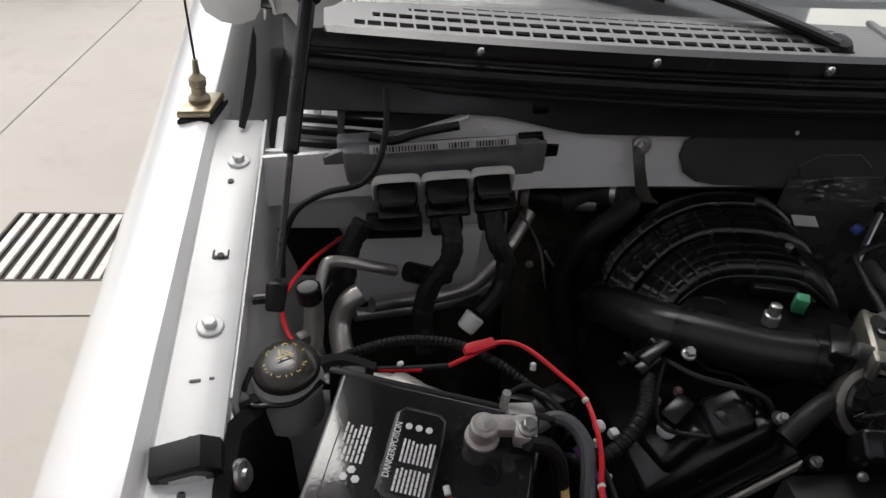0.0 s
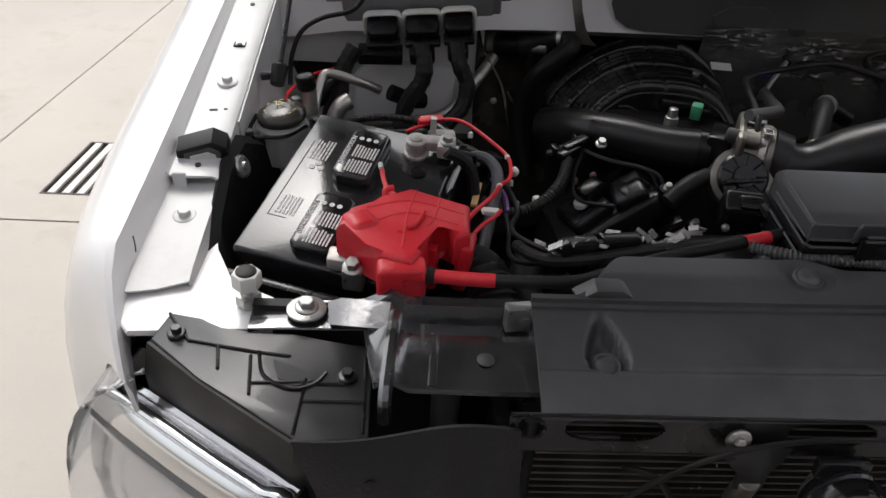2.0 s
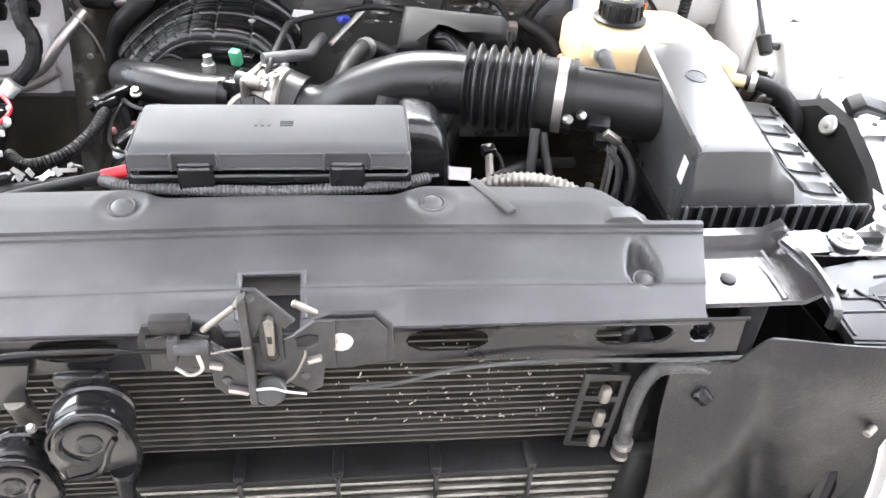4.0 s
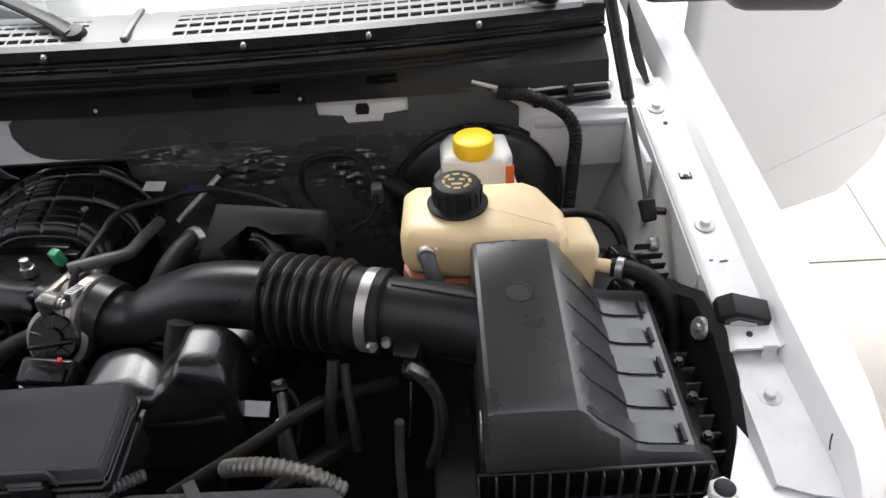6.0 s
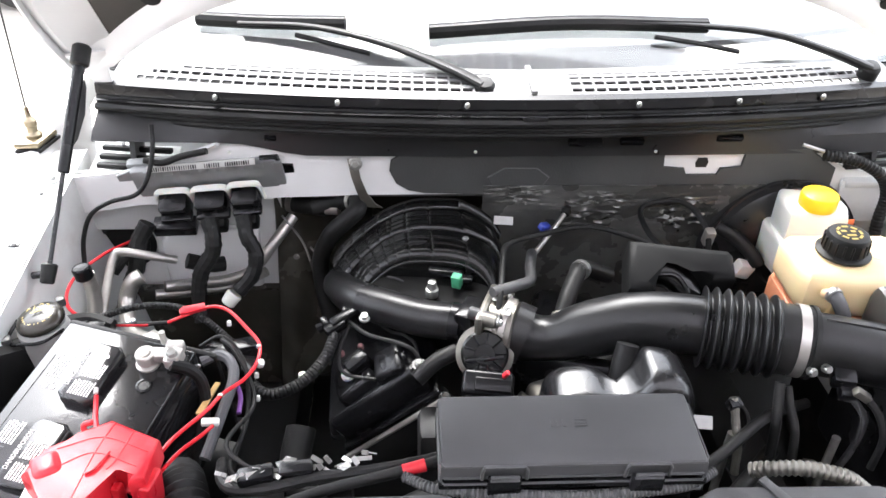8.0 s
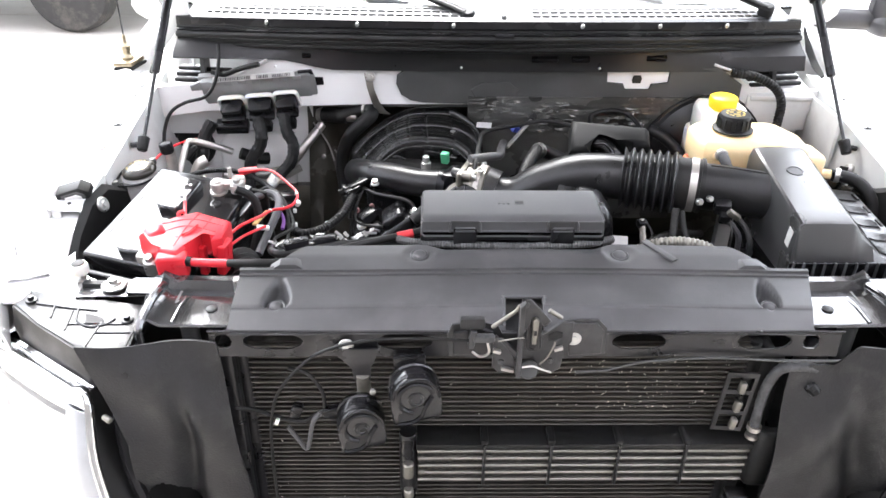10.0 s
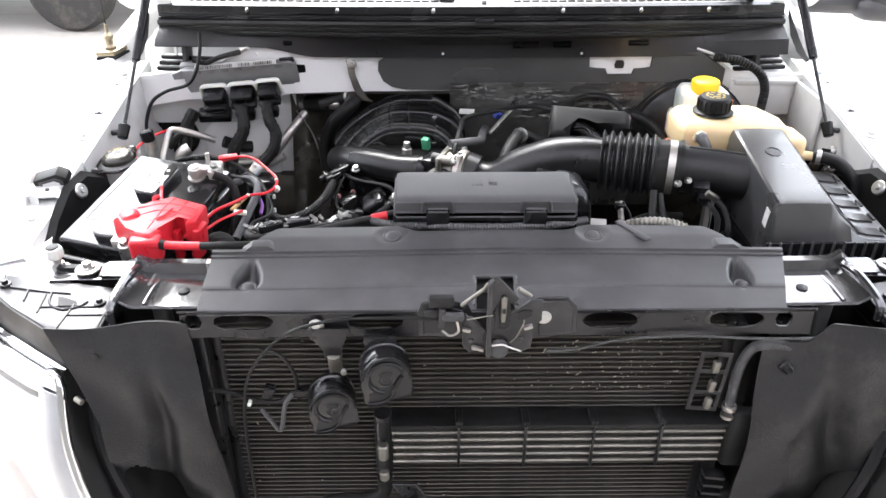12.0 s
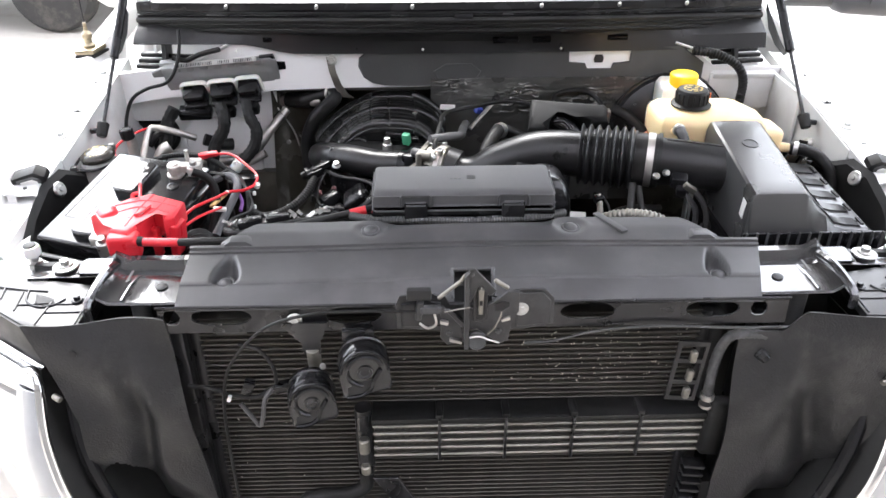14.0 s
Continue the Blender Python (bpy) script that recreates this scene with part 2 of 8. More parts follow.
def box(bm, c, size, rot=(0, 0, 0), bevel=0.0, seg=2, m=None):
    mm = pose(*c, *rot) @ Matrix.Diagonal((*size, 1))
    if m is not None:
        mm = m @ mm
    made = bmesh.ops.create_cube(bm, size=1, matrix=mm)
    if bevel:
        edges = list({e for v in made["verts"] for e in v.link_edges})
        bmesh.ops.bevel(bm, geom=edges, offset=bevel, segments=seg, affect="EDGES", profile=0.5)
    return bm


def frame_to(axis):
    a = Vector(axis).normalized()
    return a.to_track_quat("Z", "Y").to_matrix().to_4x4()


def lathe(bm, at, axis, profile, n=24, m=None):
    """Rings (radius, height along axis); closed at both ends."""
    mm = Matrix.Translation(at) @ frame_to(axis)
    if m is not None:
        mm = m @ mm
    rings = []
    for r, h in profile:
        rings.append([bm.verts.new(mm @ Vector((r * math.cos(2 * math.pi * i / n), r * math.sin(2 * math.pi * i / n), h))) for i in range(n)])
    for a, b in zip(rings, rings[1:]):
        for i in range(n):
            bm.faces.new((a[i], a[(i + 1) % n], b[(i + 1) % n], b[i]))
    bm.faces.new(rings[0][::-1])
    bm.faces.new(rings[-1])
    return bm


def cyl(bm, p0, p1, r, r2=None, n=20, edge=0.0, m=None):
    p0, p1 = Vector(p0), Vector(p1)
    h, r2 = (p1 - p0).length, r if r2 is None else r2
    prof = [(r, 0), (r2, h)] if not edge else [(r - edge, 0), (r, edge), (r2, h - edge), (r2 - edge, h)]
    return lathe(bm, p0, p1 - p0, prof, n, m)


def curve_points(pts, per=8):
    """A smooth line through the points."""
    p = [Vector(q) for q in pts]
    if len(p) == 2:
        return [p[0].lerp(p[1], i / per) for i in range(per + 1)]
    p = [2 * p[0] - p[1]] + p + [2 * p[-1] - p[-2]]
    out = []
    for a, b, c, d in zip(p, p[1:], p[2:], p[3:]):
        for i in range(per):
            t = i / per
            out.append(0.5 * (2 * b + (c - a) * t + (2 * a - 5 * b + 4 * c - d) * t * t + (3 * b - a - 3 * c + d) * t ** 3))
    out.append(p[-2])
    return out


def tube(bm, pts, r, n=10, per=8, shape=None, squash=1.0):
    """A pipe along the points. shape(s): factor of the radius at s metres."""
    line = curve_points(pts, per)
    up, rings, s = Vector((0.13, 0.21, 1)), [], 0.0
    for i, q in enumerate(line):
        d = (line[min(i + 1, len(line) - 1)] - line[max(i - 1, 0)]).normalized()
        side = d.cross(up)
        if side.length < 0.05:
            side = d.cross(Vector((1, 0, 0)))
        side.normalize()
        top = side.cross(d).normalized()
        up = top
        if i:
            s += (q - line[i - 1]).length
        k = r * (shape(s) if shape else 1.0)
        rings.append([bm.verts.new(q + side * k * math.cos(2 * math.pi * j / n) + top * k * squash * math.sin(2 * math.pi * j / n)) for j in range(n)])
    for a, b in zip(rings, rings[1:]):
        for j in range(n):
            bm.faces.new((a[j], a[(j + 1) % n], b[(j + 1) % n], b[j]))
    bm.faces.new(rings[0][::-1])
    bm.faces.new(rings[-1])
    return bm


def ribbed(pitch, depth):
    return lambda s: 1 - depth * (0.5 - 0.5 * math.cos(2 * math.pi * s / pitch))


def prism(bm, poly, h0, h1, m=None, bevel=0.0, seg=2):
    """A polygon (x, y) raised from h0 to h1, moved by m."""
    m = m or Matrix()
    lo = [bm.verts.new(m @ Vector((x, y, h0))) for x, y in poly]
    hi = [bm.verts.new(m @ Vector((x, y, h1))) for x, y in poly]
    k = len(poly)
    fs = [bm.faces.new(lo[::-1]), bm.faces.new(hi)]
    for i in range(k):
        fs.append(bm.faces.new((lo[i], lo[(i + 1) % k], hi[(i + 1) % k], hi[i])))
    if bevel:
        top = [e for e in fs[1].edges] + [e for e in fs[0].edges]
        bmesh.ops.bevel(bm, geom=top, offset=bevel, segments=seg, affect="EDGES", profile=0.5)
    return bm


def smooth(k):
    k = max(0.0, min(1.0, k))
    return k * k * (3 - 2 * k)


def noise_at(x, y, z):
    return noise.noise(Vector((x, y, z)))


def sheet(bm, f, nu, nv, thick, hole=None):
    """A sheet over u, v in 0..1 with real thickness; hole(u, v) leaves a face out."""
    def at(u, v):
        return Vector(f(u, v))
    top, low = {}, {}
    for i in range(nu + 1):
        for j in range(nv + 1):
            u, v = i / nu, j / nv
            p = at(u, v)
            e = 1e-3
            du = at(min(1, u + e), v) - at(max(0, u - e), v)
            dv = at(u, min(1, v + e)) - at(u, max(0, v - e))
            nrm = du.cross(dv)
            nrm = nrm.normalized() if nrm.length > 1e-12 else Vector((0, 0, 1))
            top[i, j] = bm.verts.new(p)
            low[i, j] = bm.verts.new(p - nrm * thick)
    kept = {(i, j) for i in range(nu) for j in range(nv) if not (hole and hole((i + 0.5) / nu, (j + 0.5) / nv))}
    for i, j in kept:
        a, b, c, d = (i, j), (i + 1, j), (i + 1, j + 1), (i, j + 1)
        bm.faces.new((top[a], top[b], top[c], top[d]))
        bm.faces.new((low[d], low[c], low[b], low[a]))
        for (s, e), nb in (((a, b), (i, j - 1)), ((b, c), (i + 1, j)), ((c, d), (i, j + 1)), ((d, a), (i - 1, j))):
            if nb not in kept:
                bm.faces.new((top[s], low[s], low[e], top[e]))
    loose = [v for v in bm.verts if not v.link_faces]
    bmesh.ops.delete(bm, geom=loose, context="VERTS")
    return bm


def loft(bm, sections, thick):
    """A sheet through rows of points of equal length."""
    nu, nv = len(sections) - 1, len(sections[0]) - 1

    def f(u, v):
        a, b = u * nu, v * nv
        i, j = min(int(a), nu - 1), min(int(b), nv - 1)
        s, t = a - i, b - j
        p = [Vector(sections[i + x][j + y]) for x, y in ((0, 0), (1, 0), (1, 1), (0, 1))]
        return (p[0] * (1 - s) + p[1] * s) * (1 - t) + (p[3] * (1 - s) + p[2] * s) * t
    return sheet(bm, f, nu, nv, thick)


def letters(text, size, m, mat, parent, name="lettering"):
    """Raised print in the built-in font, centred on m's origin in its xy plane."""
    cu = bpy.data.curves.new(name, "FONT")
    cu.body, cu.size, cu.align_x, cu.align_y, cu.extrude = text, size, "CENTER", "CENTER", 0.0003
    tmp = bpy.data.objects.new(name, cu)
    me = bpy.data.meshes.new_from_object(tmp)
    bpy.data.objects.remove(tmp)
    me.transform(m)
    me.materials.append(mat)
    ob = new(name, me)
    ob.parent = parent
    return ob


def bars(bm, m, rows, width, pitch, thick, seed=1, words=5):
    """Rows of short bars for print that cannot be read, in m's xy plane."""
    rnd = random.Random(seed)
    for r in range(rows):
        x, y = 0.0, -r * pitch
        while x < width * (0.75 + 0.25 * rnd.random()):
            w = width / words * rnd.uniform(0.5, 1.3)
            w = min(w, width - x)
            if w <= 0.0008:
                break
            box(bm, (x + w / 2, y, 0), (w * 0.86, thick, 0.0005), m=m)
            x += w
    return bm


def hexbolt(bm, at, axis, r, head=0.007, washer=1.7):
    """A hexagon head on a washer flange."""
    mm = Matrix.Translation(at) @ frame_to(axis)
    lathe(bm, (0, 0, 0), (0, 0, 1), [(r * washer, 0), (r * washer, 0.002), (r * washer * 0.9, 0.003), (r * 1.1, 0.0035)], 20, mm)
    prism(bm, [(r * math.cos(math.pi / 3 * i), r * math.sin(math.pi / 3 * i)) for i in range(6)], 0.003, 0.003 + head, mm, r * 0.12, 1)
    return bm


# ---- ground, drain, canopy ----
ground = tagged(part("ground", box(B(), (0, 20, -0.065), (160, 160, 0.1)), JOINT), "pale concrete yard with dark expansion joints", "ground", kind="structure")
YARD_X, YARD_Y, YARD_O = Vector((1, -0.012, 0)), Vector((0.118, 0.993, 0)), Vector((-2.12, 1.765, 0))


def yard(u, v, z=0.0):
    """A place in the yard's slightly skewed slab grid."""
    p = YARD_X * u + YARD_Y * v
    return (p.x, p.y, z)


def slab_block(bm, u0, u1, v0, v1, z0, z1, bevel=0.0):
    return prism(bm, [yard(u, v)[:2] for u, v in ((u0, v0), (u1, v0), (u1, v1), (u0, v1))], z0, z1, None, bevel, 1)


slab_mesh = finish(slab_block(B(), -1.9972, 1.9972, -1.9972, 1.9972, -0.04, 0.0, 0.003), "slab", CONCRETE)
for i in range(-4, 4):
    for j in range(-4, 6):
        if (i, j) == (0, 0):
            continue
        slab = new("slab", slab_mesh)
        slab.parent, slab.location = ground, YARD_O + Vector(yard(4 * i + 2, 4 * j + 2))
# the slab with the drain pit is laid round the opening
px0, px1, py0, py1 = 0.335, 1.02, 0.168, 0.562
around = B()
for x0, x1, y0, y1 in ((0.004, px0, 0.004, 3.996), (px1, 3.996, 0.004, 3.996), (px0, px1, 0.004, py0), (px0, px1, py1, 3.996)):
    slab_block(around, x0, x1, y0, y1, -0.04, 0.0)
slab = part("slab", around, CONCRETE, ground)
slab.location = YARD_O
outer = B()
for x0, x1, y0, y1 in ((-80, -16, -60, 100), (16, 80, -60, 100), (-16, 16, -60, -16), (-16, 16, 24, 100)):
    slab_block(outer, x0 + 0.01, x1 - 0.01, y0 + 0.01, y1 - 0.01, -0.04, 0.0)
slab = part("slab", outer, CONCRETE, ground)
slab.location = YARD_O
drain = thing("drain_grate", "pale painted steel drain grate set into the concrete yard", "drain grate")
drain.location = YARD_O
# a shallow sheet; its dark brown holds the shade of the pit's depth
part("pit", slab_block(B(), px0, px1, py0, py1, -0.0145, -0.0125), PIT, drain, "dark sheet for the shaded, dirty drain pit")
rim = B()
for x0, x1, y0, y1 in ((px0, px1, py0, py0 + 0.008), (px0, px1, py1 - 0.008, py1), (px0, px0 + 0.008, py0 + 0.008, py1 - 0.008), (px1 - 0.008, px1, py0 + 0.008, py1 - 0.008)):
    slab_block(rim, x0, x1, y0, y1, -0.010, 0.002)
part("rim", rim, JOINT, drain)
bar_mesh = finish(slab_block(B(), -0.0135, 0.0135, 0.0, py1 - py0 - 0.018, -0.010, 0.003, 0.002), "bar", GRATE)
for k in range(13):
    bar = new("bar", bar_mesh)
    bar.parent, bar.location = drain, yard(px0 + 0.036 + 0.0515 * k, py0 + 0.009)

canopy = B()
for i in range(140):
    x = -10.5 + 0.15 * i
    prism(canopy, [(-5.0, 0), (1.8, 0.13), (1.8, 0.134), (-5.0, 0.004)], 0, 0.075, Matrix.Translation((x, 0, 4.6)) @ Matrix(((0, 0, 1, 0), (1, 0, 0, 0), (0, 1, 0, 0), (0, 0, 0, 1))))
    prism(canopy, [(-5.0, 0.035), (1.8, 0.165), (1.8, 0.169), (-5.0, 0.039)], 0.0752, 0.1498, Matrix.Translation((x, 0, 4.6)) @ Matrix(((0, 0, 1, 0), (1, 0, 0, 0), (0, 1, 0, 0), (0, 0, 0, 1))))
tagged(part("ceiling", canopy, ROOFING), "corrugated grey metal canopy over the yard", "canopy", kind="structure")
for x in (-9.5, 9.5):
    for y in (-4.7, 1.0):
        tagged(part("post", box(B(), (x, y, 2.3), (0.15, 0.15, 4.6), (0, 0, 0), 0.01), STEELRIM), "grey steel canopy post", "post", "canopy posts", "structure")

# added wall, never in view: it holds back light from the south
tagged(part("light_stop_wall", box(B(), (0, -5.2, 2.3), (21, 0.2, 4.6)), WALLPAINT), "added unseen grey wall behind the camera that cuts the front light", "wall", kind="structure")


# ---- pickup truck ----
truck = thing("pickup_truck", "white pickup truck with its hood open", "pickup truck")


def ridge(y):
    k = (y - 0.15) / 0.53
    drop = max(0.0, 0.13 - y)
    return 0.728 - 0.002 * k - 0.9 * drop ** 1.5, 1.102 + 0.0685 * k - 2.2 * drop ** 1.6


FENDER = [(-0.017, -0.036), (-0.012, -0.012), (-0.006, -0.002), (0.004, 0.0), (0.026, -0.005), (0.047, -0.021), (0.064, -0.045), (0.080, -0.080), (0.095, -0.125),
          (0.106, -0.18), (0.114, -0.26), (0.119, -0.36), (0.122, -0.50)]


def fender_section(s, y):
    x, z = ridge(y)
    slim = 1 - 0.42 * max(0.0, 0.26 - y) / 0.23
    return [(s * (x + dx * slim * (1 + 0.9 * max(0, dx))), y + max(0.0, 0.20 - y) * max(0.0, dx) / 0.12 * 0.62, z + dz) for dx, dz in FENDER]


for s in (-1, 1):
    ys = [0.03, 0.04, 0.055, 0.075, 0.1, 0.13, 0.17, 0.22, 0.3, 0.4, 0.5, 0.6, 0.7, 0.8, 0.9, 1.0, 1.1, 1.2]
    rows = [fender_section(s, y) for y in ys]
    if s > 0:
        rows = rows[::-1]
    fender = part("fender", loft(B(), rows, 0.004), PAINT, truck, "glossy white front fender")
    # upper rail plate, joggled at its front end, then a step down to the flange on the corner plate
    def rail_z(y):
        return 1.094 + 0.148 * (y - 0.256) - 0.010 * smooth((y - 0.66) / 0.1)
    rail = B()
    loft(rail, [[(s * 0.7165, y, rail_z(y) + 0.005), (s * 0.7115, y, rail_z(y)), (s * 0.690, y, rail_z(y) - 0.0006), (s * 0.668, y, rail_z(y)), (s * 0.6625, y, rail_z(y) - 0.003), (s * 0.6610, y, rail_z(y) - 0.016)]
                for y in (0.256, 0.30, 0.34, 0.36, 0.4, 0.45, 0.5, 0.55, 0.6, 0.65, 0.70, 0.745)][::s], 0.003)
    part("rail_plate", rail, BAY, truck, "pale grey inner fender rail with bolts")
    low = B()
    prism(low, [(s * x, y) for x, y in ((0.715, 0.30), (0.664, 0.30), (0.662, 0.22), (0.650, 0.18), (0.629, 0.132), (0.590, 0.112), (0.578, 0.106), (0.582, 0.068), (0.64, 0.066), (0.700, 0.060), (0.716, 0.08))], 1.052, 1.058, None, 0.0015, 1)
    part("lower_plate", low, PAINT, truck, "white painted front corner plate")
    flange = B()
    loft(flange, [[(s * 0.722, y, z + 0.010), (s * 0.716, y - 0.4 * f, z), (s * 0.690, y - 0.15 * f, z - 0.002), (s * 0.6635, y + 0.2 * f, z), (s * 0.6615, y + 0.2 * f, z - 0.012)] for y, z, f in ((0.31, 1.086, 0), (0.255, 1.079, 0), (0.21, 1.0745, 0), (0.16, 1.069, 0), (0.135, 1.066, 0.01), (0.116, 1.0625, 0.03))][::s], 0.0025)
    part("fender_flange", flange, BAY, truck, "pale grey fender flange bolted to the corner")
    step = B()
    box(step, (s * 0.702, 0.2575, 1.087), (0.014, 0.003, 0.018), (0, 0, 0), 0.001, 1)
    part("step_tab", step, BAY, truck)
    # slots and small holes in the rail, their shade put on as dark plates
    for x, y, w in ((0.690, 0.372, 0.009), (0.677, 0.374, 0.004)):
        part("slot", box(B(), (s * x, y, rail_z(y) + 0.0002), (w, 0.0026, 0.0012), (8, 0, 8), 0.0004, 1), PAD, truck)
    part("slot", box(B(), (s * 0.686, 0.515, rail_z(0.515) + 0.0003), (0.015, 0.012, 0.0016), (8, 0, 0), 0.0006, 1), DARK, truck)
    part("slot_flap", box(B(), (s * 0.6855, 0.5165, rail_z(0.515) + 0.0011), (0.012, 0.009, 0.0012), (8, 0, 0), 0.0005, 1), BAY, truck)
    for x, y, z in ((0.686, 0.273, rail_z(0.273)), (0.686, 0.318, rail_z(0.318)), (0.688, 0.622, rail_z(0.622)), (0.6855, 0.512, rail_z(0.512) + 0.0016), (0.693, 0.118, 1.0612)):
        part("pin_hole", lathe(B(), (s * x, y, z), (0, -0.12, 1), [(0.0032, -0.001), (0.0032, 0.0010)], 10), DARK, truck)
    # notch and welded seam in the gutter wall near the front
    part("seam", tube(B(), [(s * 0.7155, 0.150, 1.092), (s * 0.7140, 0.147, 1.086), (s * 0.7125, 0.142, 1.080)], 0.0007, 6, 4), DARK, truck)
    # inner wing wall behind the wheel
    wall = B()
    loft(wall, [[(s * 0.660, y, 1.088 + 0.15 * (y - 0.256)), (s * 0.656, y, 1.05), (s * (0.640 - 0.05 * k), y, 0.92), (s * 0.58, y, 0.75)] for y, k in ((0.36, 0), (0.46, 0.2), (0.56, 0.5), (0.66, 0.6), (0.74, 0.6))][::s], 0.003)
    part("inner_wing", wall, BAY, truck, "pale inner wing panel")
    # black splash shield with its big push bolt
    shield = B()
    loft(shield, [[(s * (0.662 - 0.02 * b), y, zt), (s * (0.654 - 0.03 * b), y, zt - 0.010), (s * (0.648 - 0.05 * b), y, 1.02), (s * (0.645 - 0.06 * b), y, 0.90), (s * (0.62 - 0.06 * b), y, 0.75)]
                  for y, zt, b in ((0.10, 1.040, 0.9), (0.13, 1.045, 0.5), (0.17, 1.055, 0.2), (0.22, 1.078, 0), (0.28, 1.100, 0), (0.34, 1.098, 0.1), (0.38, 1.075, 0.5), (0.42, 1.06, 1.1))][::s], 0.004)
    part("splash_shield", shield, RUBBER, truck, "black plastic splash shield")
    part("shield_bolt", lathe(B(), (s * 0.650, 0.303, 1.079), (-s, -0.25, 0.45), [(0.0125, 0), (0.0125, 0.003), (0.0105, 0.005), (0.005, 0.005), (0.004, 0.008)], 20), ZINC, truck, "large pale round push bolt")
    # rail bolts
    for y, z, x in ((0.655, 1.1525, 0.683), (0.428, 1.1190, 0.685), (0.211, 1.0735, 0.687)):
        part("rail_bolt", hexbolt(B(), (s * x, y, z), (0, -0.12, 1), 0.0062, 0.006, 1.9), BAY, truck)

# bulkheads and firewall
fire = B()
box(fire, (0.14, 0.865, 0.86), (1.02, 0.01, 0.60))
firewall = part("firewall", fire, OLIVE, truck, "dark foil-faced firewall heat shield")
part("firewall_shelf", box(B(), (0.14, 0.765, 1.110), (1.02, 0.17, 0.006)), PAD, truck)
side = B()
box(side, (-0.365, 0.79, 0.83), (0.008, 0.13, 0.56))
part("tunnel_side", side, FOIL, truck, "olive grey insulated tunnel wall")
part("bulkhead_panel", box(B(), (-0.512, 0.705, 0.86), (0.30, 0.008, 0.56)), PAINT, truck, "pale painted bulkhead panel")
emb = B()
prism(emb, [(-0.545, 0.905), (-0.425, 0.905), (-0.405, 0.93), (-0.400, 1.045), (-0.535, 1.05), (-0.56, 1.02), (-0.56, 0.93)], 0, 0.014, Matrix(((1, 0, 0, 0), (0, 0, -1, 0.701), (0, 1, 0, 0), (0, 0, 0, 1))), 0.008, 3)
part("embossed_panel", emb, PAINT, truck, "raised pale bulkhead cover")
part("bulkhead_grommet", lathe(B(), (-0.617, 0.7005, 1.012), (0, -1, 0), [(0.046, 0), (0.046, 0.004), (0.038, 0.006), (0.036, 0.002), (0.012, 0.001)], 28), RUBBER, truck, "black rubber grommet")
cfp = B()
prism(cfp, [(-0.66, 1.085), (-0.57, 1.10), (-0.40, 1.105), (-0.36, 1.112), (-0.235, 1.116), (0.40, 1.120), (0.41, 1.10), (0.66, 1.10), (0.66, 1.15), (0.52, 1.155), (0.45, 1.205), (-0.44, 1.205), (-0.56, 1.158), (-0.66, 1.15)], 0, 0.006, Matrix(((1, 0, 0, 0), (0, 0, -1, 0.676), (0, 1, 0, 0), (0, 0, 0, 1))), 0.001, 1)
part("cowl_front_panel", cfp, PAINT, truck, "pale painted upper bulkhead")
upright = Matrix(((1, 0, 0, 0), (0, 0, -1, 0.669), (0, 1, 0, 0), (0, 0, 0, 1)))
pad = B()
prism(pad, [(-0.135, 1.122), (-0.030, 1.119), (0.10, 1.122), (0.22, 1.122), (0.40, 1.124), (0.41, 1.108), (0.50, 1.108), (0.50, 1.162), (0.45, 1.196), (0.352, 1.196), (0.352, 1.164), (0.318, 1.163), (0.316, 1.150), (0.266, 1.150), (0.262, 1.163), (0.228, 1.164), (0.228, 1.196), (-0.130, 1.196), (-0.170, 1.190), (-0.186, 1.178), (-0.188, 1.160), (-0.178, 1.138), (-0.160, 1.126)], 0.0, 0.005, upright, 0.0015, 1)
part("sound_pad", pad, PAD, truck, "dark grey sound-deadening pad")
lapped = B()
prism(lapped, [(-0.030, 1.131), (0.045, 1.133), (0.055, 1.150), (0.035, 1.166), (-0.015, 1.166), (-0.040, 1.150)], 0.0055, 0.008, upright, 0.001, 1)
part("lapped_pad", lapped, PAD, truck)
# insulation running from the pad down and back over the firewall
CURVE = [(0.662, 1.136), (0.664, 1.120), (0.666, 1.100), (0.670, 1.070), (0.675, 1.035), (0.681, 0.995), (0.690, 0.930), (0.705, 0.840)]
SPOTS = ((0.010, 0.13, 0.032), (0.130, 0.33, 0.042), (0.262, 0.38, 0.045))


def insulation(u, v):
    x = -0.045 + 0.455 * u
    k = min(6, int(v * 7))
    f = v * 7 - k
    y, z = (CURVE[k][i] * (1 - f) + CURVE[k + 1][i] * f for i in (0, 1))
    amp = 0.0004 + sum(0.0080 * math.exp(-((x - a) / r) ** 2 - ((v - b) / 0.16) ** 2) for a, b, r in SPOTS)
    w = 1 - 2.2 * abs(noise_at(x * 22 + 5 * v, v * 30, 3.1)) + 0.4 * noise_at(x * 50, v * 60 + 20 * x, 9.7)
    edge = min(1.0, v * 12)
    return (x, y - edge * amp * w, z + edge * amp * (0.8 * w + 0.5 * noise_at(x * 60, v * 30, 5.5)))


part("insulation_sheet", sheet(B(), insulation, 120, 70, 0.002), INSUL, truck, "crumpled grey foil-faced insulation")
patch_hole = B()
prism(patch_hole, [(0.281, 1.163), (0.297, 1.163), (0.299, 1.172), (0.296, 1.179), (0.282, 1.179), (0.279, 1.170)], 0.0, 0.0012, upright)
part("bracket_hole", patch_hole, DARK, truck)

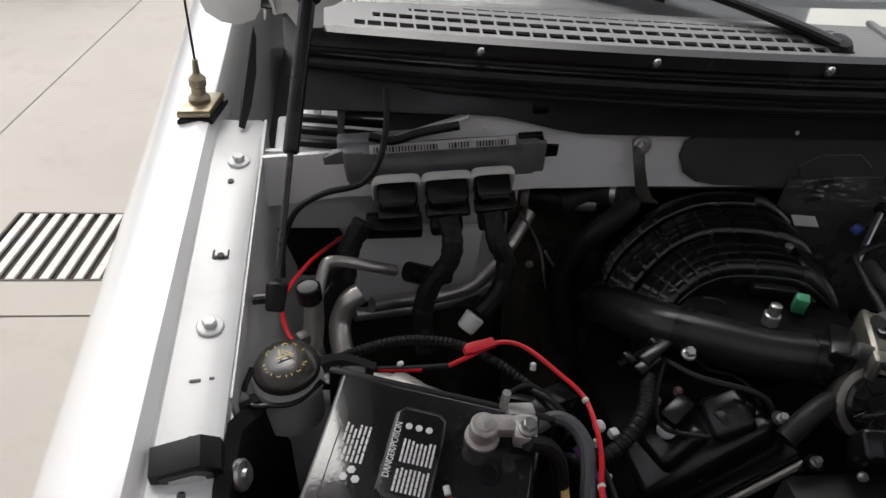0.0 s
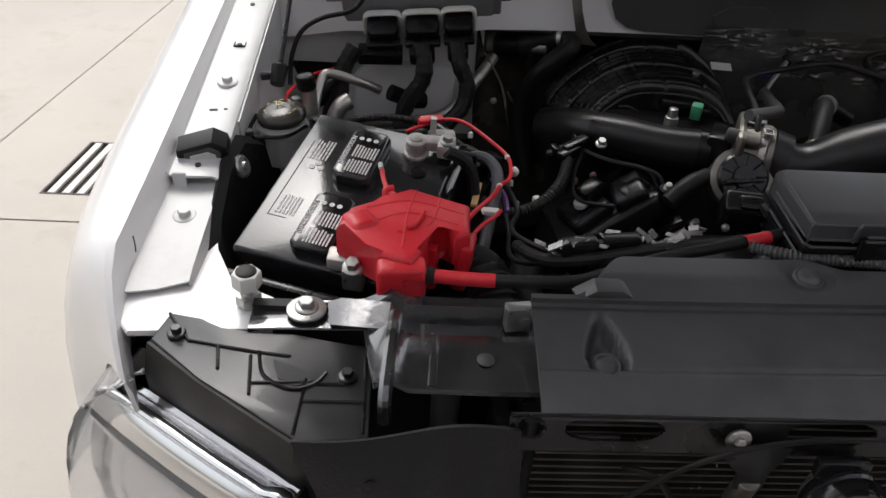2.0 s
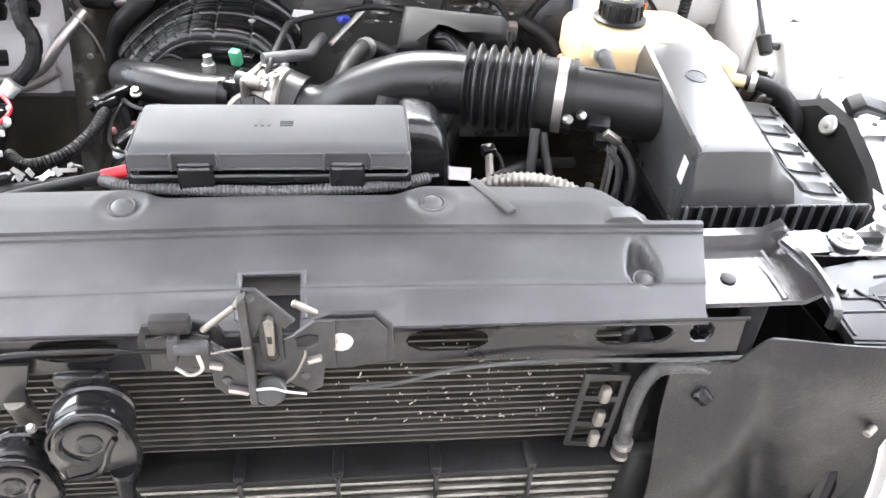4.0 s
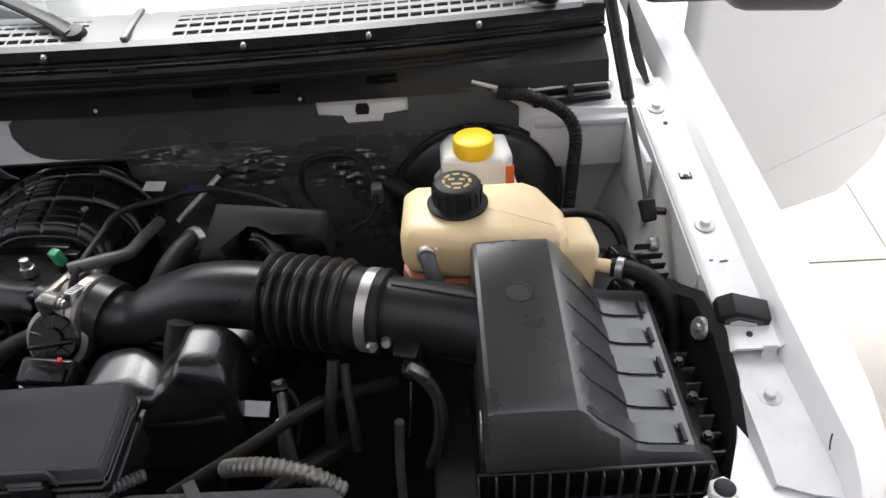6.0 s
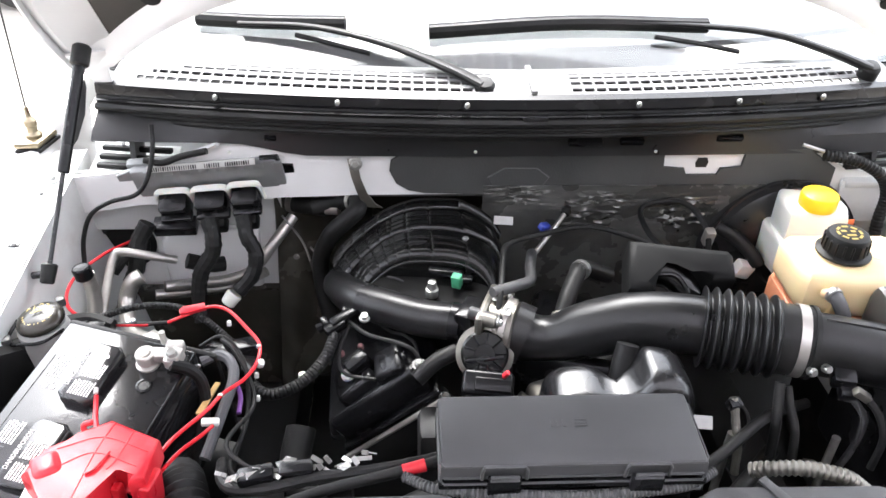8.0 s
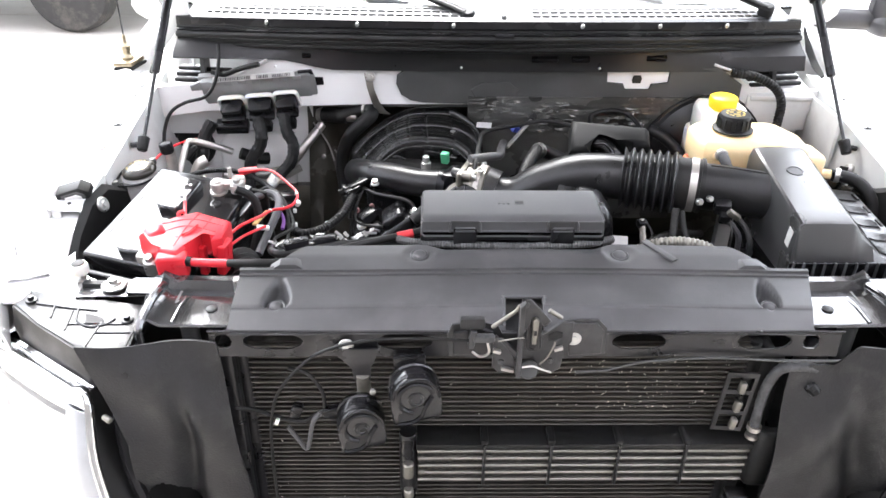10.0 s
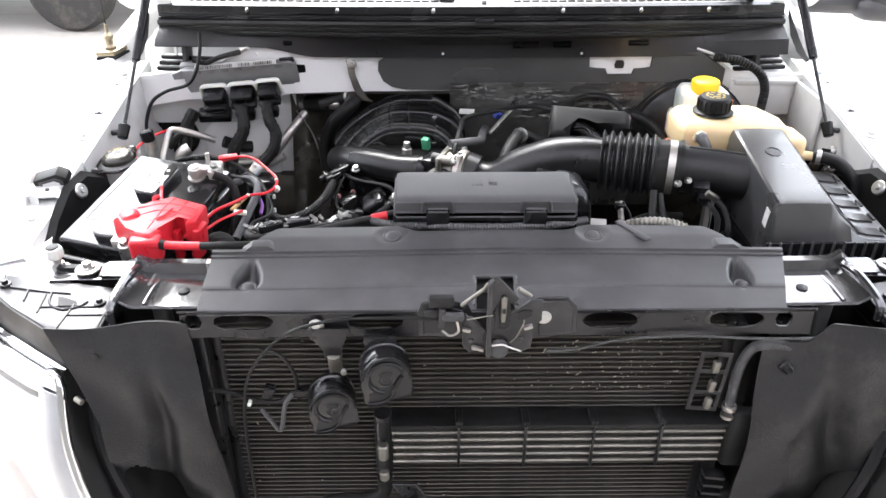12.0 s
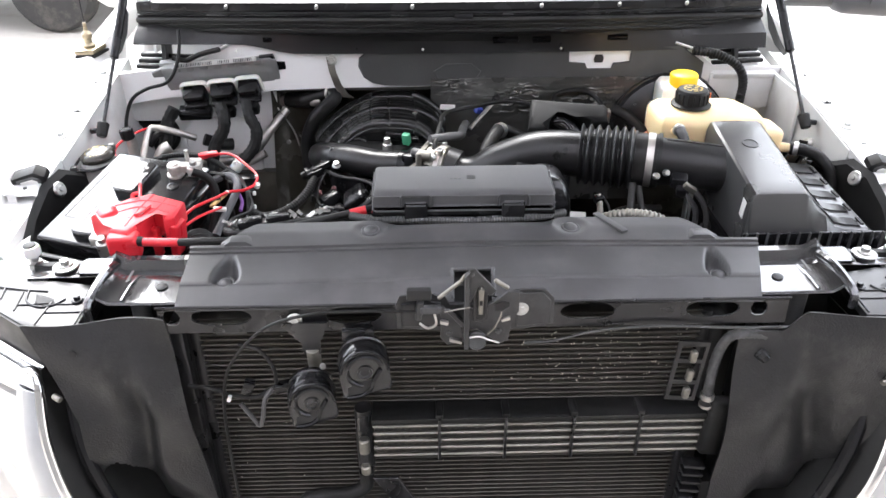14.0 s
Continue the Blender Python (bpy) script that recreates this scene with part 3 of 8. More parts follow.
# hanging flap with its bolt
flap = B()
loft(flap, [[(-0.250, 0.662, 1.182), (-0.236, 0.662, 1.182)], [(-0.245, 0.655, 1.155), (-0.231, 0.654, 1.153)], [(-0.238, 0.654, 1.130), (-0.222, 0.654, 1.127)], [(-0.232, 0.658, 1.112), (-0.210, 0.658, 1.106)], [(-0.222, 0.66, 1.100), (-0.200, 0.66, 1.098)]], 0.002)
part("pinch_tab", flap, ALU, truck, "bent grey sheet-metal tab")
part("tab_bolt", hexbolt(B(), (-0.238, 0.660, 1.176), (0, -1, 0.2), 0.006), ZINC, truck)

# side brackets by the hinges
for s in (-1, 1):
    part("hinge_shelf", box(B(), (s * 0.585, 0.70 if s > 0 else 0.732, 1.142), (0.13, 0.09 if s > 0 else 0.074, 0.012), (8, 0, 0), 0.004), BAY, truck, "pale corner shelf under the hinge")
    if s > 0:
        part("shelf_front", box(B(), (0.58, 0.664, 1.105), (0.13, 0.008, 0.075), (0, 0, 0), 0.003), BAY, truck)
    else:
        part("shelf_front", box(B(), (-0.600, 0.693, 1.095), (0.125, 0.008, 0.105), (0, 0, 0), 0.003), BAY, truck)
        part("panel_hole", lathe(B(), (-0.604, 0.689, 1.128), (0, -1, 0), [(0.0055, 0), (0.0055, 0.0006)], 14), DARK, truck)
    if s > 0:
        part("shelf_side", box(B(), (s * 0.648, 0.60, 1.09), (0.008, 0.12, 0.10), (0, 0, 0), 0.003), BAY, truck)
    ridges = B()
    for q in range(3):
        box(ridges, (s * 0.575, 0.685 + 0.018 * q, 1.158 + 0.006 * q), (0.11, 0.010, 0.008), (0, 0, s * 8), 0.002)
    part("corner_seal", ridges, RUBBER, truck, "ridged black rubber corner seal")
    part("hinge_bolt", hexbolt(B(), (s * 0.625, 0.735, 1.156), (0, -0.2, 1), 0.009, 0.007, 1.8), ZINC, truck)
    strap = B()
    ends = ((0.437, 0.662, 1.207), (0.487, 0.672, 1.180), (0.538, 0.686, 1.153)) if s < 0 else ((0.437, 0.668, 1.202), (0.487, 0.663, 1.187), (0.536, 0.655, 1.172))
    tube(strap, [(s * x, y, z) for x, y, z in ends], 0.006, 6, 4, None, 0.5)
    part("edge_strip", strap, PAINT, truck, "white folded panel edge")

# cowl: black curved fascia with seal, pale grille on top
def cowl_line(x):
    return 0.618 + 0.30 * x * x, 1.282 - 0.06 * x * x


xs = [-0.62 + 1.24 * i / 40 for i in range(41)]
rows = []
for x in xs:
    y, z = cowl_line(x)
    rows.append([(x, y + dy, z + dz) for dy, dz in ((0.012, 0.012), (0.002, 0.010), (0.0, 0.0), (0.001, -0.008), (-0.010, -0.012))])
part("cowl_rail", loft(B(), rows, 0.004), GLOSS, truck, "black plastic cowl edge with clips")
for dy, dz, r in ((-0.004, -0.006, 0.0030), (-0.011, -0.018, 0.0065), (-0.006, -0.030, 0.0045), (-0.004, -0.039, 0.0040)):
    part("hood_seal", tube(B(), [(x, cowl_line(x)[0] + dy, cowl_line(x)[1] + dz) for x in xs[::4]], r, 8, 4), RUBBER, truck, "black rubber hood seal")
rows = [[(x, cowl_line(x)[0] + 0.002, cowl_line(x)[1] - 0.034), (x, cowl_line(x)[0] + 0.012 + 0.012 * (1 - abs(x)), cowl_line(x)[1] - 0.050), (x, 0.645 + 0.20 * x * x, 1.232), (x, 0.660 + 0.06 * x * x, 1.214), (x, 0.662 + 0.03 * x * x, 1.188 + 0.018 * smooth((-x - 0.30) / 0.12))] for x in xs]
fascia = part("cowl_fascia", loft(B(), rows, 0.004), FASCIA, truck, "black plastic cowl fascia")
for x, w in ((-0.36, 0.018), (0.1, 0.05), (0.17, 0.035), (0.32, 0.04)):
    part("fascia_tab", box(B(), (x, 0.648 + 0.15 * x * x, 1.216), (w, 0.012, 0.010), (25, 0, 0), 0.002), GLOSS, fascia)
for x in (-0.06, 0.21, -0.42):
    part("fascia_plug", lathe(B(), (x, 0.6565, 1.196), (0, -1, 0.3), [(0.0026, 0), (0.0022, 0.001), (0.001, 0.002)], 12), MILKY, fascia)
for x in (-0.432, -0.257, -0.079, 0.160, 0.310, 0.448):
    y, z = cowl_line(x)
    c = B()
    box(c, (x, y - 0.002, z + 0.001), (0.010, 0.012, 0.006), (-20, 0, 0), 0.0015)
    clip = part("cowl_clip", c, GLOSS, truck)
    part("clip_pin", lathe(B(), (x, y - 0.004, z + 0.002), (0.2, -0.5, 1), [(0.0036, 0), (0.0036, 0.007), (0.0016, 0.010)], 10), ZINC, clip, "pale metal pin")


def cowl_top(u, v):
    x = -0.60 + 1.2 * u
    y, z = cowl_line(x)
    return (x, y + 0.010 + (0.082 + 0.035 * abs(x)) * v, z + 0.013 + 0.007 * math.sin(v * 2.2) + 0.002 * v)


def slot_hole(u, v):
    x = -0.60 + 1.2 * u
    i = int(u * 420)
    j = int(v * 30)
    if abs(x - 0.016) < 0.055 or abs(x) > 0.56:
        return False
    reach = {4: 0.56, 5: 0.56, 6: 0.56, 10: 0.54, 11: 0.54, 12: 0.54, 16: 0.50, 17: 0.50, 21: 0.44}.get(j, 0)
    return abs(x) < reach and i % 6 != 0


grille = part("cowl_grille", sheet(B(), cowl_top, 420, 30, 0.003, slot_hole), COWLTOP, truck, "pale grey cowl grille with rows of slots")
part("cowl_tray", loft(B(), [[(x, cowl_line(x)[0] + 0.02, cowl_line(x)[1] - 0.03), (x, cowl_line(x)[0] + 0.10, cowl_line(x)[1] - 0.02)] for x in xs[1:-1:3]], 0.003), DARK, truck)
part("centre_joint", box(B(), (0.016, 0.612, 1.270), (0.035, 0.02, 0.008), (-15, 0, 0), 0.002), GLOSS, truck)
part("joint_strip", box(B(), (0.016, 0.672, 1.3030), (0.009, 0.085, 0.006), (4, 0, 0), 0.002), COWLTOP, grille)

# windshield, cab shell, dashboard
SLOPE = 0.50


def wind(x, k, off=0.0):
    y = 0.700 + 0.28 * x * x + k
    return (x * (1 - 0.10 * k), y - 0.45 * off, 1.289 + SLOPE * k - 0.02 * x * x + 0.89 * off)


part("windshield", sheet(B(), lambda u, v: wind(-0.68 + 1.36 * u, 1.05 * v), 28, 14, 0.005), GLASS, truck, "clear raked windshield")
band = B()
sheet(band, lambda u, v: wind(-0.70 + 1.40 * u, -0.012 + 0.028 * v, -0.008), 28, 2, 0.003)
part("glass_edge", band, RUBBER, truck, "black glass edge trim")
part("dashboard", sheet(B(), lambda u, v: (-0.66 + 1.32 * u, 0.85 + 0.28 * (1.32 * u - 0.66) ** 2 + 0.55 * v, 1.285 + 0.06 * v - 0.12 * v ** 6), 20, 10, 0.01), DASH, truck, "grey dashboard top")
for s in (-1, 1):
    part("pillar", tube(B(), [wind(s * 0.70, -0.02), wind(s * 0.70, 0.4), wind(s * 0.71, 0.95)], 0.035, 10, 6), PAINT, truck, "white windshield pillar")
    part("door_pillar", box(B(), (s * 0.78, 1.95, 1.55), (0.06, 0.10, 0.75), (0, -s * 6, 0), 0.02), PAINT, truck)
part("cab_roof", box(B(), (0, 2.10, 1.93), (1.36, 1.0, 0.05), (0, 0, 0), 0.02), PAINT, truck, "white cab roof")
part("cab_back", box(B(), (0, 2.62, 1.35), (1.6, 0.05, 1.2), (0, 0, 0), 0.02), PAINT, truck)
part("cab_floor", box(B(), (0, 1.75, 0.60), (1.6, 1.75, 0.05)), DARK, truck)
part("seat_bench", box(B(), (0, 2.1, 0.95), (1.4, 0.5, 0.7), (0, 0, 0), 0.08, 3), DASH, truck)
part("cargo_bed", box(B(), (0, 3.7, 0.90), (1.7, 2.0, 0.55), (0, 0, 0), 0.04), PAINT, truck, "white cargo bed")
part("chassis", box(B(), (0, 1.9, 0.50), (0.9, 4.6, 0.12), (0, 0, 0), 0.02), DARK, truck)
part("closed_door", box(B(), (-0.80, 1.80, 0.80), (0.06, 1.10, 0.68), (0, 0, 0), 0.02), PAINT, truck, "closed white cab door")
for x in (-0.74, 0.74):
    for y in (0.45, 3.6):
        wheel = part("wheel", lathe(B(), (x - 0.13, y, 0.38), (1, 0, 0), [(0.30, 0), (0.36, 0.02), (0.38, 0.06), (0.38, 0.20), (0.36, 0.24), (0.30, 0.26)], 32), TYRE, truck)
        part("rim", lathe(B(), (x - 0.15, y, 0.38), (1, 0, 0), [(0.22, 0), (0.24, 0.02), (0.24, 0.28), (0.22, 0.30)], 28), STEELRIM, wheel)

# open driver's door with mirror
hinge = Vector((0.93, 1.28, 0))
swing = Matrix.Translation(hinge) @ pose(0, 0, 0, 0, 0, 24.5)
dm = B()
prism(dm, [(0, 0.62), (0.06, 0.44), (0.60, 0.42), (0.72, 0.50), (0.80, 0.72), (0.82, 1.12), (0, 1.18)], -0.03, 0.03, swing @ Matrix(((1, 0, 0, 0), (0, 0, -1, 0), (0, 1, 0, 0), (0, 0, 0, 1))), 0.018, 3)
door = part("open_door", dm, PAINT, truck, "white driver's door standing open")
crease = B()
box(crease, (0.42, -0.031, 0.60), (0.66, 0.006, 0.012), (0, -8, 0), 0.003, 2, swing)
part("crease", crease, PAINT, door)
mm = Matrix.Translation((0.925, 0.875, 1.306)) @ pose(0, 0, 0, 0, 0, 8) @ Matrix.Diagonal((0.65, 0.65, 0.65, 1))
case = part("door_mirror", box(B(), (0.0, 0.0, 0.0), (0.30, 0.13, 0.30), (0, 6, 0), 0.05, 4, mm), MIRRORCASE, truck, "black textured door mirror")
part("lower_shell", box(B(), (-0.01, -0.006, -0.12), (0.29, 0.125, 0.08), (0, 6, 0), 0.03, 4, mm), MIRRORCASE, case)
part("seam", box(B(), (0.0, -0.0665, -0.065), (0.26, 0.004, 0.004), (0, 6, 0), 0.001, 1, mm), DARK, case)
part("seam", box(B(), (-0.05, -0.0665, -0.095), (0.004, 0.004, 0.055), (0, 6, 0), 0.001, 1, mm), DARK, case)
part("arm", box(B(), (-0.23, 0.01, -0.095), (0.24, 0.06, 0.065), (0, 4, 0), 0.022, 3, mm), MIRRORCASE, case)

# open hood, hinged at its rear corners
TH = radians(53)


def hood(x, u, w=0.0):
    return (x, 0.72 - math.cos(TH) * u + math.sin(TH) * w, 1.30 + math.sin(TH) * u + math.cos(TH) * w)


def rear(x):
    return 0.21 * (1 - min(1.0, abs(x) / 0.585) ** 3.0) - 0.25 * max(0.0, abs(x) - 0.585)


hood_ob = part("hood", sheet(B(), lambda a, b: hood((2 * a - 1) * (0.662 - 0.01 * b), (rear((2 * a - 1) * 0.662) + 0.01) * (1 - b) + 1.22 * b, 0.045 + 0.03 * math.sin(math.pi * b) - 0.03 * abs(2 * a - 1) ** 6), 40, 20, 0.004), PAINT, truck, "white hood skin seen from below")
part("rear_flange", sheet(B(), lambda a, b: hood((2 * a - 1) * 0.645, rear((2 * a - 1) * 0.645) + 0.038 * b, 0.022 * b * b), 60, 4, 0.003), PAINT, hood_ob, "white hood inner flange")
for s in (-1, 1):
    rows = []
    for u in (0.0, 0.02, 0.045, 0.075, 0.11, 0.16, 0.22, 0.30, 0.5, 1.1):
        swell = 0.010 * math.sin(math.pi * min(1, u / 0.22)) + (0.008 if u > 0.22 else 0)
        rows.append([hood(s * (0.640 + swell), u - 0.012, -0.002), hood(s * (0.642 + swell), u - 0.004, 0.012), hood(s * (0.626 + swell), u, 0.006), hood(s * 0.612, u + 0.004, 0.016), hood(s * 0.598, u + 0.008, 0.020), hood(s * 0.575, u + 0.014, 0.024)])
    part("side_flange", loft(B(), rows[::s], 0.003), PAINT, hood_ob, "white hood side flange")
    tab = B()
    prism(tab, [(0, 0), (0.018, 0.006), (0.03, 0.025), (0.0, 0.03), (-0.015, 0.015)], 0, 0.003, Matrix.Translation(hood(s * 0.385, rear(0.385) + 0.030, 0.014)) @ pose(0, 0, 0, -53, 0, 0))
    part("liner_tab", tab, PAINT, hood_ob)
    part("liner_plug", lathe(B(), hood(s * 0.49, 0.135, 0.020), (0, -math.sin(TH), -math.cos(TH)), [(0.014, 0), (0.013, 0.003), (0.004, 0.004)], 16), RUBBER, hood_ob)
    arm = B()
    loft(arm, [[hood(s * 0.640, 0.03, 0.004), hood(s * 0.585, 0.03, 0.012)], [(s * 0.630, 0.735, 1.290), (s * 0.592, 0.728, 1.298)], [(s * 0.612, 0.742, 1.262), (s * 0.592, 0.734, 1.270)], [(s * 0.604, 0.742, 1.235), (s * 0.594, 0.736, 1.238)], [(s * 0.604, 0.742, 1.17), (s * 0.598, 0.738, 1.168)]][::s], 0.004)
    part("hinge_arm", arm, PAINT, hood_ob, "white hood hinge")
    part("hinge_foot", box(B(), (s * 0.605, 0.735, 1.164), (0.055, 0.05, 0.006), (0, 0, 0), 0.002), PAINT, hood_ob)
    part("hinge_cover", prism(B(), [(0.69, 1.15), (0.74, 1.15), (0.75, 1.21), (0.735, 1.245), (0.715, 1.225)], -0.004, 0.004, Matrix(((0, 0, 1, s * 0.575), (1, 0, 0, 0), (0, 1, 0, 0), (0, 0, 0, 1)))), SATIN, truck, "grey plastic end cover")
    gap = B()
    loft(gap, [[(s * 0.684, 0.72, 1.158), (s * 0.690, 0.72, 1.161)], [(s * 0.682, 0.76, 1.166), (s * 0.690, 0.765, 1.180)], [(s * 0.678, 0.80, 1.190), (s * 0.686, 0.81, 1.210)], [(s * 0.676, 0.83, 1.225), (s * 0.680, 0.84, 1.235)]][::s], 0.004)
    part("gap_seal", gap, DARK, truck)
part("hood_liner", sheet(B(), lambda a, b: hood((2 * a - 1) * 0.586, (rear((2 * a - 1) * 0.583) + 0.030) * (1 - b) + 1.15 * b, 0.026 - 0.006 * math.sin(math.pi * b) * math.cos((2 * a - 1) * 1.5)), 48, 16, 0.006), LINER, hood_ob, "brown-grey felt hood liner")

# gas struts
for s in (-1, 1):
    strut = thing("hood_strut", "black gas strut holding the hood open", "gas strut", "hood struts")
    a, m1, b = Vector((s * 0.634, 0.478, 1.110)), Vector((s * 0.621, 0.566, 1.212)), Vector((s * 0.603, 0.674, 1.340))
    part("cylinder", cyl(B(), m1, b, 0.0078, None, 18, 0.002), GLOSS, strut, "black cylinder")
    part("rod", cyl(B(), a, m1, 0.0032, None, 12), BLACKMETAL, strut, "thin dark rod")
    part("upper_socket", cyl(B(), b - (b - m1) * 0.12, b + (b - m1) * 0.06, 0.0125, None, 14, 0.003), RUBBER, strut)
    part("lower_socket", cyl(B(), a + (m1 - a) * 0.10, a - (m1 - a) * 0.10, 0.0105, 0.009, 14, 0.002), RUBBER, strut)
    part("ball_stud", cyl(B(), a, (s * 0.655, 0.478, 1.107), 0.005, None, 10), BLACKMETAL, strut)

# wipers lie on the glass
def wiper(pts, blade, link, label):
    w = thing("wiper", label, "windshield wiper", "wipers")
    part("arm", tube(B(), pts, 0.0135, 12, 8, lambda q: max(0.5, 1.1 - 1.6 * q), 0.5), RUBBER, w, "black tapered arm")
    part("pivot", lathe(B(), pts[0], (0, -0.3, 1), [(0.015, -0.014), (0.0155, 0.002), (0.012, 0.007), (0.004, 0.008)], 20), RUBBER, w, "black pivot cap")
    part("blade", tube(B(), blade, 0.0080, 8, 6, None, 1.3), RUBBER, w)
    part("spoiler", tube(B(), [[a + b for a, b in zip(q, (0, 0.004, 0.008))] for q in blade], 0.004, 6, 6), SATIN, w)
    part("link", tube(B(), link, 0.0042, 6, 4), RUBBER, w)


wiper([(-0.052, 0.655, 1.300), (-0.10, 0.690, 1.312), (-0.19, 0.745, 1.328), (-0.30, 0.785, 1.340), wind(-0.42, 0.074, 0.014)], [wind(-0.49, 0.080, 0.010), wind(-0.38, 0.082, 0.010), wind(-0.255, 0.087, 0.010)], [wind(-0.33, 0.064, 0.008), wind(-0.27, 0.050, 0.008), wind(-0.215, 0.038, 0.006)], "black wiper parked on the passenger half of the glass")
wiper([(0.545, 0.735, 1.296), (0.48, 0.760, 1.316), (0.40, 0.790, 1.332), (0.28, 0.800, 1.340), wind(0.08, 0.097, 0.014)], [wind(-0.128, 0.076, 0.010), wind(0.09, 0.094, 0.010), wind(0.31, 0.082, 0.010)], [wind(0.22, 0.068, 0.008), wind(0.29, 0.052, 0.008), wind(0.35, 0.034, 0.008)], "black wiper parked across the middle of the glass")

# antenna on the passenger fender
antenna = thing("antenna", "brass-based whip antenna on the white fender", "antenna")
ax, ay, az = -0.732, 0.735, 1.177
part("base", prism(B(), [(-0.016, -0.03), (0.018, -0.022), (0.018, 0.03), (-0.012, 0.024)], 0, 0.010, Matrix.Translation((ax, ay, az - 0.002)) @ pose(0, 0, 0, 0, 0, -10), 0.003, 2), BRASS, antenna, "brass wedge base")
part("base_side", prism(B(), [(-0.016, -0.032), (0.021, -0.024), (0.021, 0.032), (-0.012, 0.026)], -0.006, 0, Matrix.Translation((ax, ay, az - 0.002)) @ pose(0, 0, 0, 0, 0, -10), 0.001, 1), RUBBER, antenna)
part("fitting", lathe(B(), (ax, ay, az + 0.007), (0, 0, 1), [(0.012, 0), (0.012, 0.006), (0.008, 0.010), (0.008, 0.018), (0.0095, 0.020), (0.0095, 0.028), (0.004, 0.034), (0.003, 0.05)], 18), BRASS, antenna)
part("whip", cyl(B(), (ax, ay, az + 0.055), (ax - 0.06, ay + 0.17, az + 0.62), 0.0014, 0.001, 8), RUBBER, antenna)


# ---- front end: radiator support, cover, latch, condenser, horns, lamps ----
support = thing("radiator_support", "black steel radiator support beam with oval holes", "radiator support")
OVALS = [(-0.315, 0.037, 0.0115), (-0.152, 0.034, 0.0115), (0.140, 0.034, 0.0115), (0.297, 0.034, 0.0115), (-0.376, 0.0105, 0.0105), (0.088, 0.008, 0.010), (0.356, 0.0105, 0.0105), (0.015, 0.006, 0.004)]


def beam_face(u, v):
    x = -0.392 + 0.784 * u
    z = 1.052 + 0.041 * v
    return (x, -0.050 + 0.004 * v - 0.006 * math.exp(-((v - 0.95) / 0.1) ** 2), z)


def beam_hole(u, v):
    x, z = -0.392 + 0.784 * u, 1.052 + 0.041 * v
    return any(abs((x - a) / rx) ** 3 + abs((z - 1.0735) / rz) ** 2 < 1 for a, rx, rz in OVALS)


part("front_face", sheet(B(), beam_face, 520, 44, 0.003, beam_hole), BLACKMETAL, support)
part("beam", box(B(), (0, 0.055, 1.045), (0.78, 0.04, 0.03), (0, 0, 0), 0.006), DARK, support)
for s in (-1, 1):
    rows = []
    for x, z, b in ((0.600, 1.066, 0), (0.565, 1.068, 0.3), (0.530, 1.068, 0.3), (0.505, 1.070, 0.5), (0.492, 1.078, 0.9), (0.482, 1.086, 1.0), (0.474, 1.080, 1), (0.466, 1.075, 1), (0.42, 1.074, 1), (0.355, 1.074, 1)):
        rows.append([(s * x, y if x < 0.495 else 0.052 + (y + 0.034) * 0.34, z + dz * b) for y, dz in ((-0.014, -0.004), (-0.012, -0.001), (-0.008, 0.0), (0.02, 0.002), (0.048, 0.001), (0.055, -0.008), (0.072, -0.009), (0.079, 0.006), (0.088, 0.008), (0.091, 0.0))])
    bar = part("tie_bar", loft(B(), rows[::-s], 0.003), TIEMETAL, support, "glossy black tie bar reflecting the sky")
    part("tie_rib", tube(B(), [(s * 0.483, -0.034, 1.062), (s * 0.483, -0.028, 1.083), (s * 0.480, 0.02, 1.091), (s * 0.477, 0.06, 1.086)], 0.0055, 8, 5), TIEMETAL, bar)
    part("plug", lathe(B(), (s * 0.405, 0.018, 1.0765), (0, 0, 1), [(0.0075, 0), (0.0075, 0.001), (0.006, 0.002), (0.002, 0.0025)], 18), PAD, bar)
    part("tie_rib", tube(B(), [(s * 0.448, -0.010, 1.0745), (s * 0.446, 0.02, 1.0765), (s * 0.444, 0.046, 1.0755)], 0.0035, 8, 4, None, 0.6), TIEMETAL, bar)
    part("slot", box(B(), (s * 0.455, 0.045, 1.0762), (0.003, 0.028, 0.001)), PAD, bar)
    # dark board closes the cavity and carries its shade
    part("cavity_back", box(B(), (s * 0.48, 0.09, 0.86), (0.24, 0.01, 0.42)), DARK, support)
    part("cavity_post", cyl(B(), (s * 0.435, 0.01, 0.85), (s * 0.435, 0.01, 1.066), 0.012, None, 12), PAD, support)
    part("side_post", box(B(), (s * 0.385, 0.0, 0.83), (0.024, 0.06, 0.42), (0, 0, 0), 0.004), BLACKMETAL, support)

part("support_bolt", hexbolt(B(), (-0.224, -0.052, 1.071), (0, -1, 0.1), 0.0046, 0.003, 2.1), ZINC, support, "pale flanged bolt")
part("support_bolt", hexbolt(B(), (0.054, -0.060, 1.089), (0, -1, 0.1), 0.0046, 0.003, 2.1), ZINC, support, "pale flanged bolt")

# folded bracket between the corner plate and the tie bar
for s in (-1, 1):
    fold = B()
    loft(fold, [[(s * 0.532, 0.060, 1.0725), (s * 0.536, 0.088, 1.0735)], [(s * 0.520, 0.054, 1.0770), (s * 0.524, 0.086, 1.0800)], [(s * 0.500, 0.050, 1.0790), (s * 0.502, 0.078, 1.0850)], [(s * 0.484, 0.048, 1.0800), (s * 0.482, 0.070, 1.0900)], [(s * 0.478, 0.046, 1.0740), (s * 0.474, 0.068, 1.0800)]][::-s], 0.003)
    part("fold_bracket", fold, TIEMETAL, support, "glossy black folded bracket")

